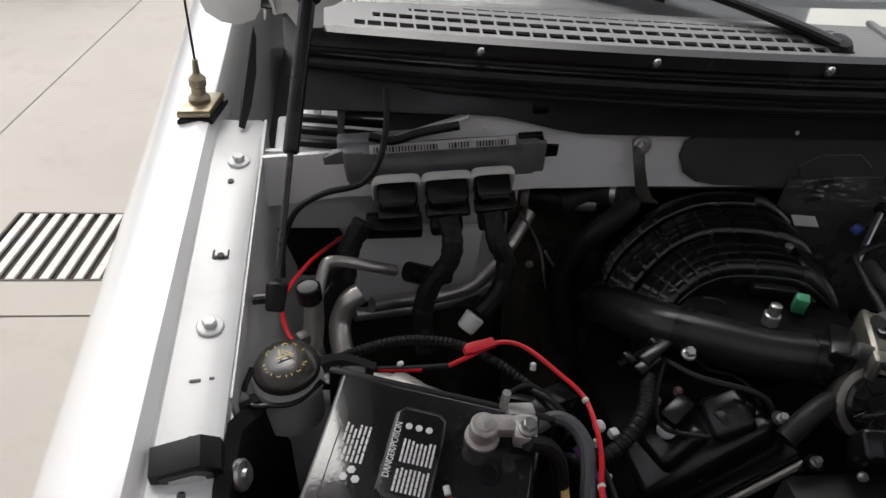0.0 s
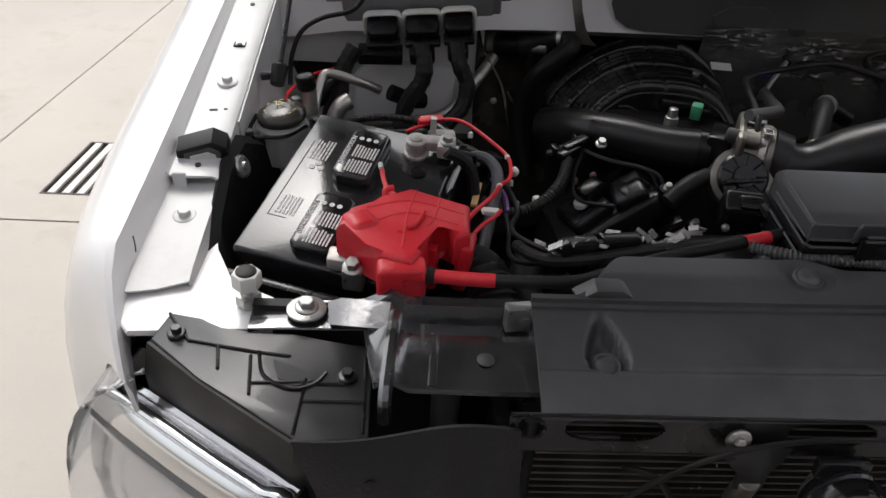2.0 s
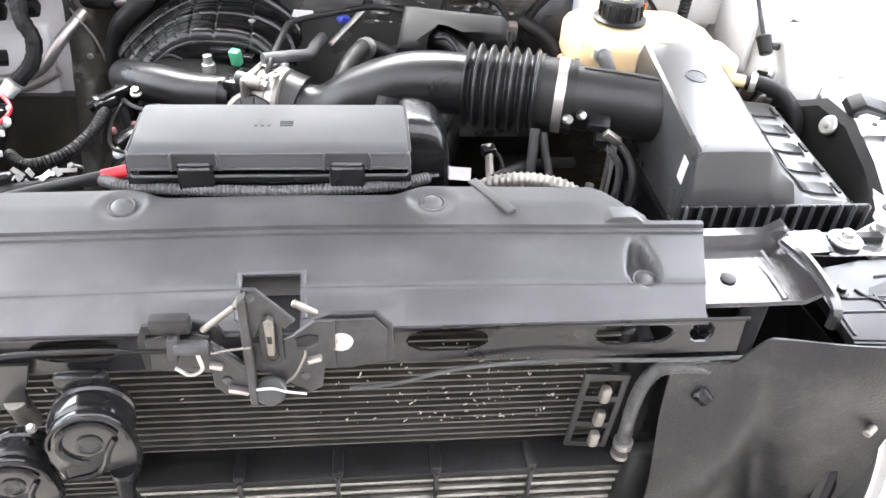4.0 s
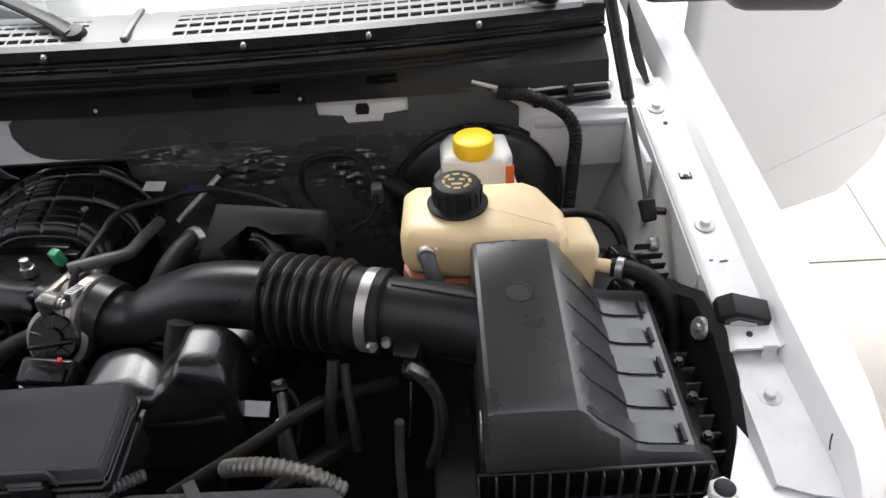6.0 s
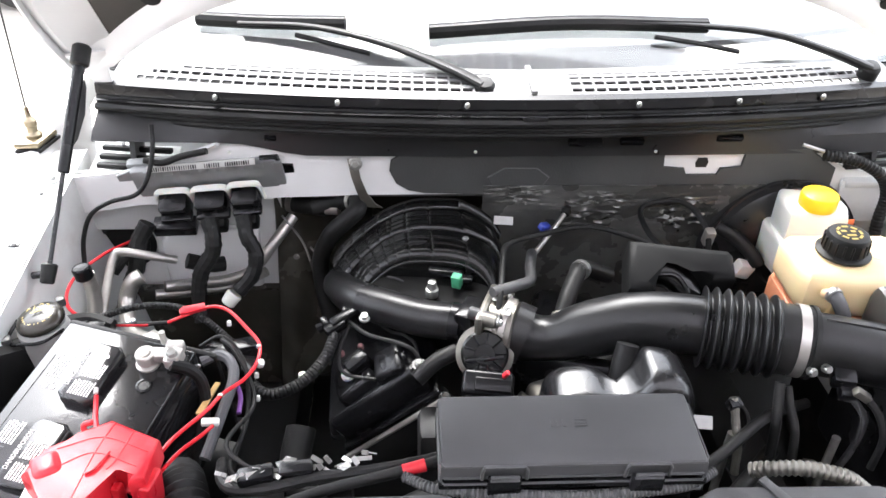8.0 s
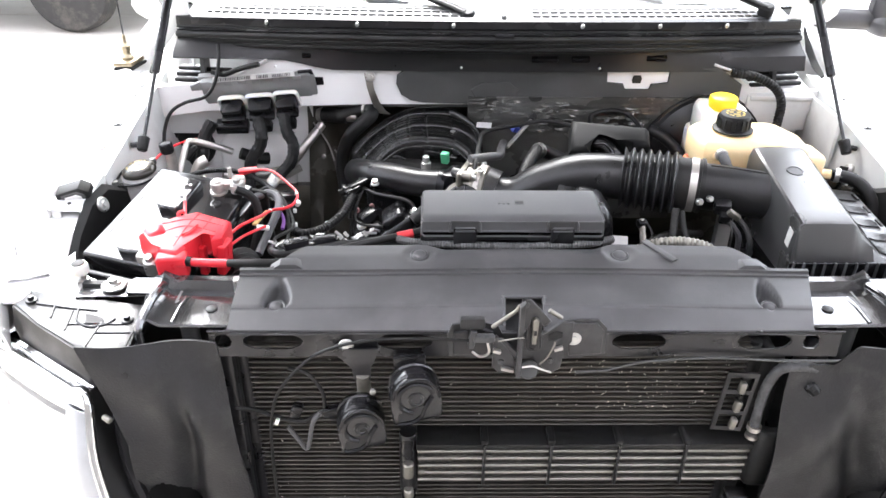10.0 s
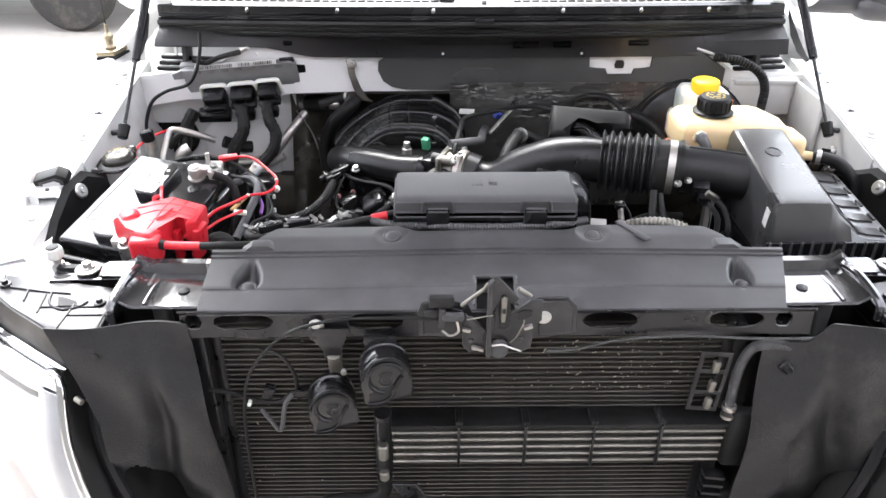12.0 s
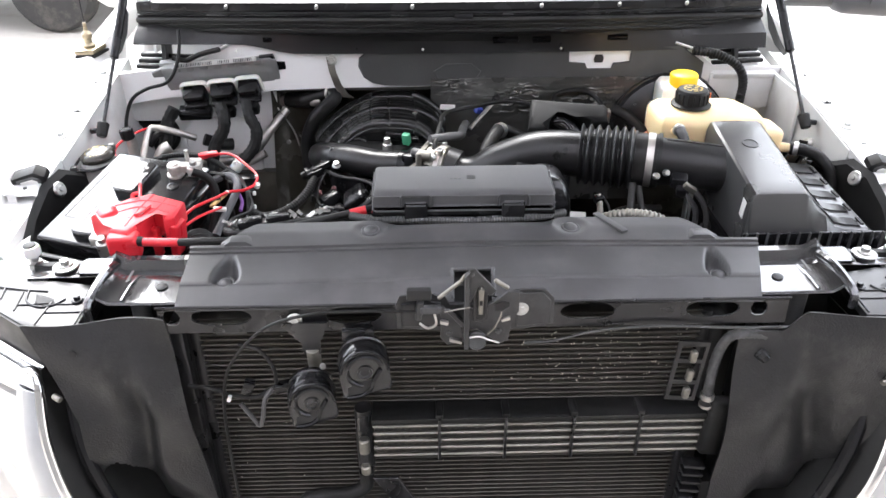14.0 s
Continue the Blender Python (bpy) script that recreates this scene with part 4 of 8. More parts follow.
# large washer bolts and hood stops on the corners
for s in (-1, 1):
    part_ob = solo("washer_bolt", lathe(hexbolt(B(), (s * 0.553, 0.078, 1.0745), (0, 0, 1), 0.0068, 0.006, 1.5), (s * 0.553, 0.078, 1.072), (0, 0, 1), [(0.0168, 0), (0.0168, 0.002), (0.0145, 0.003)], 28), ZINC, "zinc bolt on a large pale washer at the front corner", "bolt", "corner bolts")
    stop = thing("hood_stop", "adjustable hood stop bolt with a black rubber tip", "hood stop", "hood stops")
    hx, hy = s * 0.606, 0.100
    hexa = [(0.0112 * math.cos(math.pi / 3 * i + 0.3), 0.0112 * math.sin(math.pi / 3 * i + 0.3)) for i in range(6)]
    part("nut", prism(B(), hexa, 1.0580, 1.070, Matrix.Translation((hx, hy, 0)), 0.002), ZINC, stop)
    part("shank", cyl(B(), (hx, hy, 1.068), (hx, hy, 1.080), 0.007, None, 14), ZINC, stop)
    part("head", prism(B(), [(1.15 * a, 1.15 * b) for a, b in hexa], 1.078, 1.094, Matrix.Translation((hx, hy, 0)), 0.002), MILKY, stop, "pale hexagon head")
    part("rubber_tip", lathe(B(), (hx, hy, 1.0932), (0, 0, 1), [(0.0090, 0), (0.0090, 0.002), (0.007, 0.003)], 18), RUBBER, stop)
    # hood bump stop on the rail
    bump = thing("bump_stop", "black rubber hood bump stop on the fender rail", "bump stop", "bump stops")
    mm = Matrix.Translation((s * 0.684, 0.298, 1.0985)) @ pose(0, 0, 0, 12, 0, -s * 6) @ Matrix(((1, 0, 0, 0), (0, 0, -1, 0), (0, 1, 0, 0), (0, 0, 0, 1)))
    five = [(-s * a, z) for a, z in ((-0.027, 0.002), (-0.027, 0.011), (0.010, 0.023), (0.024, 0.015), (0.026, 0.006), (0.014, -0.003), (-0.019, -0.003))]
    part("body", prism(B(), five[::-s], -0.013, 0.013, mm, 0.002, 2), RUBBER, bump, "black wedge-shaped rubber body")
    part("pocket", prism(B(), [(x * 0.72, 0.0025 + (z - 0.002) * 0.66) for x, z in five][::-s], 0.0125, 0.0138, mm, 0.0005, 1), SATIN, bump)
    # added plate in rail paint where the hollow would show the rail
    part("see_through_fill", prism(B(), [(x * 0.50, 0.0020 + (z - 0.002) * 0.44) for x, z in five][::-s], 0.0136, 0.0150, mm, 0.0005, 1), BAY, bump, "pale plate in place of the rail seen through the hollow")
    part("foot", box(B(), (0, 0, 0), (0.008, 0.044, 0.004), (8, 0, 0), 0.001, 1, Matrix.Translation((s * 0.684, 0.300, 1.0975))), DARK, bump)



# sight shield over the radiator
def cover_back(x):
    return 0.1005 - 0.0145 * smooth((0.135 - abs(x)) / 0.04) - 0.048 * smooth((abs(x) - 0.285) / 0.05)


PROFILE = [(-0.050, 1.0885), (-0.049, 1.0905), (-0.045, 1.0925), (-0.030, 1.0980), (-0.0150, 1.1028), (-0.0142, 1.1042), (0.02, 1.1095), (0.0420, 1.1138), (0.0428, 1.1165), (0.0470, 1.1172), (0.0478, 1.1208), (0.075, 1.1262), (1.0, 1.1262)]


def profile_z(y):
    for (a, p), (b, q) in zip(PROFILE, PROFILE[1:]):
        if y <= b:
            return p + (q - p) * max(0.0, (y - a) / (b - a))
    return 1.1262


def cover_at(u, v):
    x = -0.370 + 0.752 * u
    yb = cover_back(x)
    ys = [min(p[0], yb - 0.0004 * (13 - i)) for i, p in enumerate(PROFILE[:-1])] + [yb]
    k = v * (len(ys) - 1)
    i = min(int(k), len(ys) - 2)
    y = ys[i] + (ys[i + 1] - ys[i]) * (k - i)
    z = profile_z(min(y, 0.1)) - 0.06 * max(0, y - 0.1)
    for sx in (-0.316, 0.316):
        d = math.hypot((x - sx) / (0.0155 - 0.16 * max(0.0, y)), (y + 0.001) / (0.013 if y < 0 else 0.036))
        k = 1 / (1 + math.exp(min(40, 24 * (d - 1))))
        z = z * (1 - k) + min(z, 1.0875 + 0.10 * max(0, y)) * k
    for sx in (-0.135, 0.135):
        d = math.hypot((x - sx) / 0.020, (y - 0.078) / 0.016)
        z += -0.0035 * math.exp(-d ** 4) + 0.0012 * math.exp(-((d - 1.2) / 0.2) ** 2)
    if abs(x) < 0.105:
        z -= 0.010 * max(0.0, min(1.0, (-0.018 - y) / 0.012)) * max(0.0, min(1.0, (0.105 - abs(x)) / 0.02))
    z += 0.0012 * math.sin(9 * x + 1) - 0.003 * abs(x) / 0.387
    if x > 0.3:
        x -= 0.024 * (x - 0.3) / 0.082 * max(0.0, min(1.0, (0.045 - y) / 0.085))
    return (x, y, z)


def cover_notch(u, v):
    x, y, z = cover_at(u, v)
    return abs(x + 0.002) < 0.024 and y < -0.002


shield = thing("radiator_sight_shield", "dull black plastic sight shield covering the radiator top", "radiator cover")
part("panel", sheet(B(), cover_at, 300, 60, 0.003, cover_notch), SATIN, shield, "scuffed black plastic panel", 60)
def on_cover(x, y):
    """The height of the shield's front slope at x, y."""
    return (x, y, profile_z(y) + 0.0012 * math.sin(9 * x + 1) + 0.0008 - 0.010 * max(0.0, min(1.0, (-0.018 - y) / 0.012)))


for x in (-0.307, 0.307):
    part("corner_hump", prism(B(), [(-0.026, 0.0), (-0.011, 0.0105), (0.010, 0.0105), (0.026, 0.0)], -0.068, -0.050, Matrix(((1, 0, 0, x), (0, 0, -1, 0), (0, 1, 0, 1.1135), (0, 0, 0, 1))), 0.0012, 2), SATIN, shield)
part("notch_floor", box(B(), (-0.002, -0.020, 1.068), (0.080, 0.060, 0.004), (14, 0, 0), 0.001), DARK, shield)
part("notch_lip", tube(B(), [on_cover(-0.0285, -0.034), on_cover(-0.0275, -0.006), on_cover(-0.0245, -0.0005), on_cover(0.0205, -0.0005), on_cover(0.0235, -0.006), on_cover(0.0245, -0.034)], 0.0024, 8, 6), SATIN, shield)
part("ridge_strip", box(B(), (0.190, 0.084, 1.1265), (0.010, 0.060, 0.003), (0, 0, 30), 0.001), SATIN, shield)
for x, y, z in ((-0.316, -0.002, 1.0925), (0.316, -0.002, 1.0925), (-0.135, 0.077, 1.1225), (0.135, 0.077, 1.1225)):
    pin = part("push_pin", lathe(B(), (x, y, z), (0, -0.15, 1), [(0.0125, -0.006), (0.0125, 0.001), (0.0110, 0.0024), (0.0092, 0.0018), (0.0082, 0.0030), (0.0050, 0.0046), (0.0015, 0.0050)], 24), SATIN, shield, "domed black push pin", 50)
# hood latch
latch = thing("hood_latch", "black hood latch with springs on the radiator support", "hood latch")
up = Matrix(((1, 0, 0, 0), (0, 0, -1, -0.062), (0, 1, 0, 0), (0, 0, 0, 1)))


def plate(name, pts, y0, y1, mat, parent=None, label=""):
    """An upright plate cut to an outline (x, z), between two depths."""
    return part(name, prism(B(), pts, -0.062 - y0, -0.062 - y1, up, 0.0008, 1), mat, parent or latch, label)


plate("base_plate", [(-0.098, 1.060), (-0.100, 1.092), (-0.094, 1.108), (-0.062, 1.114), (-0.038, 1.106), (-0.034, 1.094), (0.030, 1.094), (0.034, 1.110), (0.048, 1.116), (0.082, 1.116), (0.094, 1.102), (0.097, 1.064), (0.060, 1.056), (-0.05, 1.056)], -0.056, -0.059, WORNBLACK)
plate("base_step", [(-0.092, 1.098), (-0.064, 1.106), (-0.044, 1.100), (-0.044, 1.066), (-0.092, 1.066)], -0.0592, -0.064, BLACKMETAL)
plate("base_step", [(0.046, 1.112), (0.080, 1.112), (0.090, 1.100), (0.090, 1.066), (0.050, 1.062)], -0.0592, -0.062, WORNBLACK)
plate("right_plate", [(0.008, 1.099), (0.020, 1.106), (0.035, 1.121), (0.050, 1.121), (0.050, 1.092), (0.041, 1.078), (0.039, 1.050), (0.029, 1.044), (0.010, 1.058), (-0.001, 1.070), (-0.014, 1.070), (-0.014, 1.097)], -0.069, -0.0725, WORNBLACK)
plate("left_plate", [(-0.042, 1.102), (-0.020, 1.076), (-0.015, 1.048), (-0.036, 1.043), (-0.045, 1.054), (-0.045, 1.088)], -0.069, -0.0725, WORNBLACK)
plate("hook_plate", [(-0.014, 1.157), (-0.004, 1.157), (0.022, 1.126), (0.014, 1.118), (0.000, 1.134), (-0.008, 1.110), (-0.014, 1.110)], -0.074, -0.0775, WORNBLACK)
plate("spine", [(-0.0165, 1.150), (-0.0105, 1.157), (-0.0105, 1.046), (-0.0165, 1.046)], -0.076, -0.086, WORNBLACK)
plate("window_frame", [(-0.006, 1.138), (0.004, 1.142), (0.012, 1.136), (0.012, 1.084), (0.006, 1.078), (-0.004, 1.080), (-0.006, 1.086)], -0.0727, -0.0745, BLACKMETAL)
plate("catch_slot", [(-0.002, 1.132), (0.003, 1.136), (0.008, 1.132), (0.008, 1.088), (0.004, 1.083), (-0.001, 1.085)], -0.0746, -0.0752, DARK)
plate("catch", [(-0.0005, 1.130), (0.003, 1.133), (0.0068, 1.130), (0.0055, 1.096), (0.0005, 1.096)], -0.0753, -0.083, ALU, None, "worn metal catch")
plate("catch_hole", [(0.0015, 1.116), (0.0050, 1.116), (0.0050, 1.110), (0.0015, 1.110)], -0.0831, -0.0836, DARK)
plate("cross_link", [(-0.040, 1.100), (-0.034, 1.100), (-0.014, 1.078), (-0.018, 1.072)], -0.0735, -0.0775, WORNBLACK)
plate("link_hole", [(0.020, 1.104), (0.030, 1.108), (0.038, 1.106), (0.038, 1.100), (0.028, 1.094), (0.021, 1.095)], -0.0726, -0.0732, DARK)
part("rivet_disc", lathe(B(), (-0.001, -0.078, 1.055), (0, -1, 0.5), [(0.0122, 0), (0.0122, 0.004), (0.0105, 0.006), (0.003, 0.0065)], 28), PAD, latch, "grey round rivet")
for a, b, r in (((-0.047, -0.070, 1.112), (-0.020, -0.073, 1.138), 0.0026), ((0.020, -0.066, 1.134), (0.037, -0.064, 1.121), 0.0030)):
    part("strut", cyl(B(), a, b, r, r * 0.9, 14, 0.001), ALU, latch, "bright spring strut")
part("strut_tip", cyl(B(), (-0.020, -0.073, 1.138), (-0.015, -0.074, 1.148), 0.0024, 0.0020, 12, 0.001), ALU, latch)
part("spring", tube(B(), [(-0.040, -0.082, 1.100), (-0.026, -0.083, 1.104), (-0.010, -0.087, 1.110)], 0.0013, 6, 14, ribbed(0.003, 0.5)), ALU, latch, "thin bright spring")
part("spring", tube(B(), [(0.028, -0.080, 1.098), (0.027, -0.081, 1.092), (0.020, -0.082, 1.076), (0.012, -0.082, 1.066)], 0.0011, 6, 6), ALU, latch, "thin bright spring")
part("spring", tube(B(), [(-0.010, -0.088, 1.066), (0.002, -0.090, 1.069), (0.012, -0.088, 1.063), (0.026, -0.082, 1.053)], 0.0013, 6, 6), PIPE, latch, "thin bright spring")
part("cable_block", box(B(), (-0.056, -0.074, 1.099), (0.026, 0.010, 0.010), (0, 0, 0), 0.003), CRUST, latch, "grey cable end")
part("cable_block", box(B(), (-0.070, -0.070, 1.096), (0.008, 0.012, 0.026), (0, 8, 0), 0.002), WORNBLACK, latch)
part("cable_block", box(B(), (-0.070, -0.066, 1.116), (0.030, 0.010, 0.016), (0, 0, 0), 0.003), DARK, latch)
part("cable_hook", tube(B(), [(-0.052, -0.076, 1.094), (-0.050, -0.078, 1.080), (-0.060, -0.078, 1.074), (-0.070, -0.076, 1.080)], 0.0016, 6, 5), PIPE, latch)
for q, z, w in ((0.034, 1.084, 0.011), (-0.040, 1.080, 0.010), (-0.026, 1.052, 0.016)):
    part("stop_tab", box(B(), (q, -0.075, z), (w, 0.006, 0.0045), (0, 18 if q < 0 else -18, 0), 0.001), PIPE, latch)
for a, b in ((-0.034, 1.062), (0.026, 1.064), (-0.009, 1.150)):
    part("rivet", lathe(B(), (a, -0.0725 if b < 1.1 else -0.0775, b), (0, -1, 0.1), [(0.004, 0), (0.0035, 0.002), (0.001, 0.003)], 12), PAD, latch)
solo("release_cable", tube(B(), [(-0.060, -0.072, 1.093), (-0.076, -0.072, 1.094), (-0.136, -0.074, 1.098), (-0.20, -0.076, 1.096), (-0.258, -0.077, 1.076), (-0.305, -0.070, 1.020), (-0.325, -0.062, 0.96), (-0.332, -0.058, 0.88), (-0.334, -0.055, 0.76), (-0.334, -0.05, 0.68)], 0.0021, 8, 8), RUBBER, "thin black hood release cable", "cable")
solo("hood_cable", tube(B(), [(0.060, -0.066, 1.040), (0.10, -0.062, 1.040), (0.15, -0.058, 1.050), (0.23, -0.058, 1.056), (0.32, -0.056, 1.050), (0.40, -0.052, 1.046)], 0.0019, 8, 8), PAD, "thin grey cable clipped along the beam", "cable")

# condenser
condenser = thing("condenser", "dusty dark finned air-conditioning condenser with debris", "condenser")
part("fin_block", box(B(), (-0.028, 0.006, 0.815), (0.664, 0.020, 0.45)), FIN, condenser)
tube_mesh = finish(box(B(), (0, 0, 0), (0.664, 0.008, 0.0022), (0, 0, 0), 0.0008, 1), "tube", FINTUBE)
for i in range(52):
    t = new("tube", tube_mesh)
    t.parent, t.location = condenser, (-0.028, -0.0065, 0.597 + 0.0086 * i)
for x in (-0.367, 0.312):
    part("header_tank", cyl(B(), (x, 0.0, 0.59), (x, 0.0, 1.04), 0.011, None, 14, 0.003), BLACKMETAL, condenser)
bits = B()
rnd = random.Random(5)
for i in range(190):
    x = rnd.gauss(0.18, 0.06) if i < 110 else rnd.uniform(0.02, 0.29) if i < 150 else rnd.uniform(-0.35, 0.0)
    x = min(0.29, max(-0.35, x))
    z = rnd.uniform(0.93, 1.035) if i < 150 else rnd.uniform(0.72, 1.03)
    q = rnd.uniform(0.0006, 0.0015)
    box(bits, (x, -0.0115, z), (q, 0.0008, q * rnd.uniform(1.0, 3.5)), (0, rnd.uniform(-70, 70), 0))
tagged(part("debris", bits, material("dry_debris", (0.36, 0.33, 0.28), 0.9, spread=0.4, scale=200), condenser, "specks of dry leaf and grit"), kind="stuff")
for s in (-1, 1):
    part("side_seal", box(B(), (s * 0.352 - 0.028, -0.004, 0.82), (0.016, 0.03, 0.44), (0, 0, 0), 0.003), RUBBER, condenser)
part("label_plate", box(B(), (-0.315, -0.014, 1.026), (0.040, 0.004, 0.007), (0, 0, 0), 0.001), PAD, condenser)

# oil cooler in front of it
cooler = thing("oil_cooler", "small finned oil cooler with pale tube edges", "oil cooler")
part("top_plate", box(B(), (0.092, -0.030, 0.894), (0.462, 0.040, 0.010), (0, 0, 0), 0.002), RUBBER, cooler)
part("core", box(B(), (0.092, -0.030, 0.855), (0.455, 0.024, 0.062)), DARK, cooler)
row_mesh = finish(box(B(), (0, 0, 0), (0.460, 0.030, 0.0045), (0, 0, 0), 0.0015, 1), "cooler_tube", ALU)
for i in range(5):
    t = new("cooler_tube", row_mesh)
    t.parent, t.location = cooler, (0.092, -0.032, 0.8285 + 0.0135 * i)
fins = B()
for i in range(4):
    for k in range(92):
        box(fins, (-0.133 + 0.0049 * k, -0.040, 0.8353 + 0.0135 * i), (0.0008, 0.006, 0.009), (0, 28 if k % 2 else -28, 0))
tagged(part("fin", fins, FIN, cooler), kind="stuff")
for x in (-0.046, 0.045, 0.138, 0.230):
    part("strap", box(B(), (x, -0.050, 0.862), (0.004, 0.006, 0.075), (0, 0, 0), 0.001), BLACKMETAL, cooler)
    part("strap_tip", box(B(), (x, -0.035, 0.902), (0.010, 0.03, 0.008), (0, 0, 0), 0.002), RUBBER, cooler)
part("end_tank", tube(B(), [(-0.150, -0.035, 0.91), (-0.150, -0.035, 0.86), (-0.150, -0.035, 0.80)], 0.012, 12, 5), BLACKMETAL, cooler)
part("fitting", cyl(B(), (-0.150, -0.052, 0.868), (-0.150, -0.052, 0.842), 0.0078, None, 12, 0.002), ALU, cooler, "dull hose fitting")
part("fitting", cyl(B(), (-0.150, -0.050, 0.815), (-0.150, -0.050, 0.798), 0.0072, None, 12, 0.002), ALU, cooler, "dull hose fitting")
part("hose", tube(B(), [(-0.150, -0.048, 0.800), (-0.152, -0.050, 0.775), (-0.175, -0.052, 0.760), (-0.215, -0.052, 0.758), (-0.240, -0.050, 0.745), (-0.243, -0.045, 0.70)], 0.0105, 12, 8), RUBBER, cooler, "black rubber hose")
part("bracket", prism(B(), [(-0.14, 0.80), (-0.105, 0.80), (-0.055, 0.70), (-0.085, 0.70)], -0.004, 0.0, up, 0.001, 1), BLACKMETAL, cooler)

# line and clips beside the condenser
acline = thing("coolant_line", "black insulated line bending down beside the condenser", "hose")
part("sleeve", tube(B(), [(0.384, -0.050, 1.026), (0.362, -0.050, 1.034), (0.340, -0.050, 1.035), (0.326, -0.048, 1.028), (0.319, -0.045, 1.005), (0.317, -0.043, 0.97), (0.317, -0.045, 0.925)], 0.0066, 12, 8, lambda q: 1 + 0.05 * math.sin(900 * q)), CRUST, acline, "crusted grey insulated line")
part("band", lathe(B(), (0.317, -0.045, 0.930), (0, 0, -1), [(0.0095, 0), (0.0095, 0.007), (0.008, 0.008)], 18), PIPE, acline, "dull metal crimp")
part("band", lathe(B(), (0.317, -0.045, 0.914), (0, 0, -1), [(0.0090, 0), (0.0090, 0.005), (0.008, 0.006)], 18), PIPE, acline, "dull metal crimp")
part("lower_line", box(B(), (0.338, -0.048, 0.875), (0.036, 0.022, 0.10), (0, 4, 0), 0.008, 3), RUBBER, acline)
part("end_cap", cyl(B(), (0.364, -0.055, 1.012), (0.376, -0.06, 1.000), 0.009, 0.008, 14, 0.002), GLOSS, acline)
for i in range(5):
    part("clip_rib", box(B(), (0.318, -0.046, 0.80 - 0.016 * i), (0.030, 0.02, 0.006), (0, 8, 0), 0.002), BLACKMETAL, acline)
rack = thing("clip_rack", "grey plastic line clips in a black bracket", "clip")
part("bracket", sheet(B(), lambda u, v: (0.270 + 0.04 * u - 0.006 * v, -0.030 - 0.004 * u, 1.012 - 0.10 * v), 8, 14, 0.004, lambda u, v: 0.15 < u < 0.85 and (0.06 < v < 0.30 or 0.37 < v < 0.62 or 0.7 < v < 0.93)), BLACKMETAL, rack)
for z in (0.993, 0.961, 0.931):
    part("clip", box(B(), (0.288, -0.042, z), (0.009, 0.010, 0.018), (0, 6, 0), 0.003, 3), ALU, rack, "grey rounded clip")

# two horns
def horn(x, y, z, label, k=0.64):
    """A ringed diaphragm can with a snail trumpet on its front face."""
    h = thing("horn", label, "horn", "signal horns")
    ax = Vector((0.10, -0.62, 0.78)).normalized()
    m = Matrix.Translation(Vector((x, y, z))) @ pose(0, 0, 0, 89, 0, 8) @ Matrix.Diagonal((k, k, k, 1))
    prof = [(0.034, -0.056), (0.042, -0.054), (0.046, -0.050), (0.048, -0.046), (0.048, -0.038), (0.045, -0.035), (0.045, -0.031), (0.050, -0.028), (0.050, -0.012), (0.048, -0.006), (0.046, 0.0)]
    part("can", lathe(B(), (0, 0, 0), (0, 0, 1), prof, 40, m), HORN, h, "ringed black can")
    part("back_cap", lathe(B(), (0, 0, 0), (0, 0, 1), [(0.012, -0.074), (0.022, -0.072), (0.025, -0.068), (0.026, -0.062), (0.038, -0.060), (0.042, -0.0545)], 28, m), PIPE, h, "dull metal back cap")
    tr = B()
    ring = [(0.047 * math.cos(radians(a)), 0.047 * math.sin(radians(a))) for a in range(0, 181, 12)]
    prism(tr, ring + [(-0.047, -0.020), (-0.044, -0.060), (-0.036, -0.066), (0.046, -0.052), (0.052, -0.044), (0.049, -0.02)], -0.012, 0.010, m, 0.005, 3)
    part("trumpet", tr, HORN, h, "glossy black snail trumpet")
    part("rim", tube(B(), [m @ Vector((q[0] * 0.96, q[1] * 0.96, 0.010)) for q in ring], 0.0020, 6, 3), GLOSS, h)
    part("snail_ridge", tube(B(), [m @ Vector((0.034 * math.cos(radians(a)), 0.034 * math.sin(radians(a)) + 0.002, 0.011)) for a in range(20, 261, 20)], 0.0030, 8, 4), GLOSS, h)
    part("mouth_edge", tube(B(), [m @ Vector(q) for q in ((-0.036, -0.058, 0.011), (-0.006, -0.054, 0.012), (0.010, -0.040, 0.013), (0.018, -0.018, 0.013), (0.030, 0.004, 0.012))], 0.0026, 6, 6), GLOSS, h)
    part("mouth", prism(B(), [(-0.034, -0.054), (-0.006, -0.050), (0.008, -0.038), (0.014, -0.018), (-0.010, -0.022), (-0.034, -0.034)], 0.0098, 0.0106, m), DARK, h)
    part("hub", lathe(B(), (0, 0, 0), (0, 0, 1), [(0.015, 0.010), (0.015, 0.013), (0.010, 0.014), (0.009, 0.012), (0.004, 0.012)], 20, m), BLACKMETAL, h)
    return h


h1 = horn(-0.206, -0.096, 0.980, "black snail horn hung lower on a steel strap", 0.61)
part("strap", prism(B(), [(-0.243, 1.070), (-0.184, 1.070), (-0.190, 1.050), (-0.194, 1.042), (-0.195, 1.022), (-0.216, 1.022), (-0.218, 1.040)], -0.004, -0.001, Matrix(((1, 0, 0, 0), (0, 0, -1, -0.060), (0, 1, 0, 0), (0, 0, 0, 1)))), BLACKMETAL, h1)
part("post", cyl(B(), (-0.205, -0.056, 1.030), (-0.205, -0.048, 0.992), 0.009, None, 16, 0.001), ALU, h1, "dull zinc mounting post")
part("tip_bolt", hexbolt(B(), (-0.192, -0.072, 1.012), (0, -0.3, 1), 0.003, 0.003, 1.3), ZINC, h1)
h2 = horn(-0.138, -0.096, 1.028, "black snail horn hung higher under the beam")
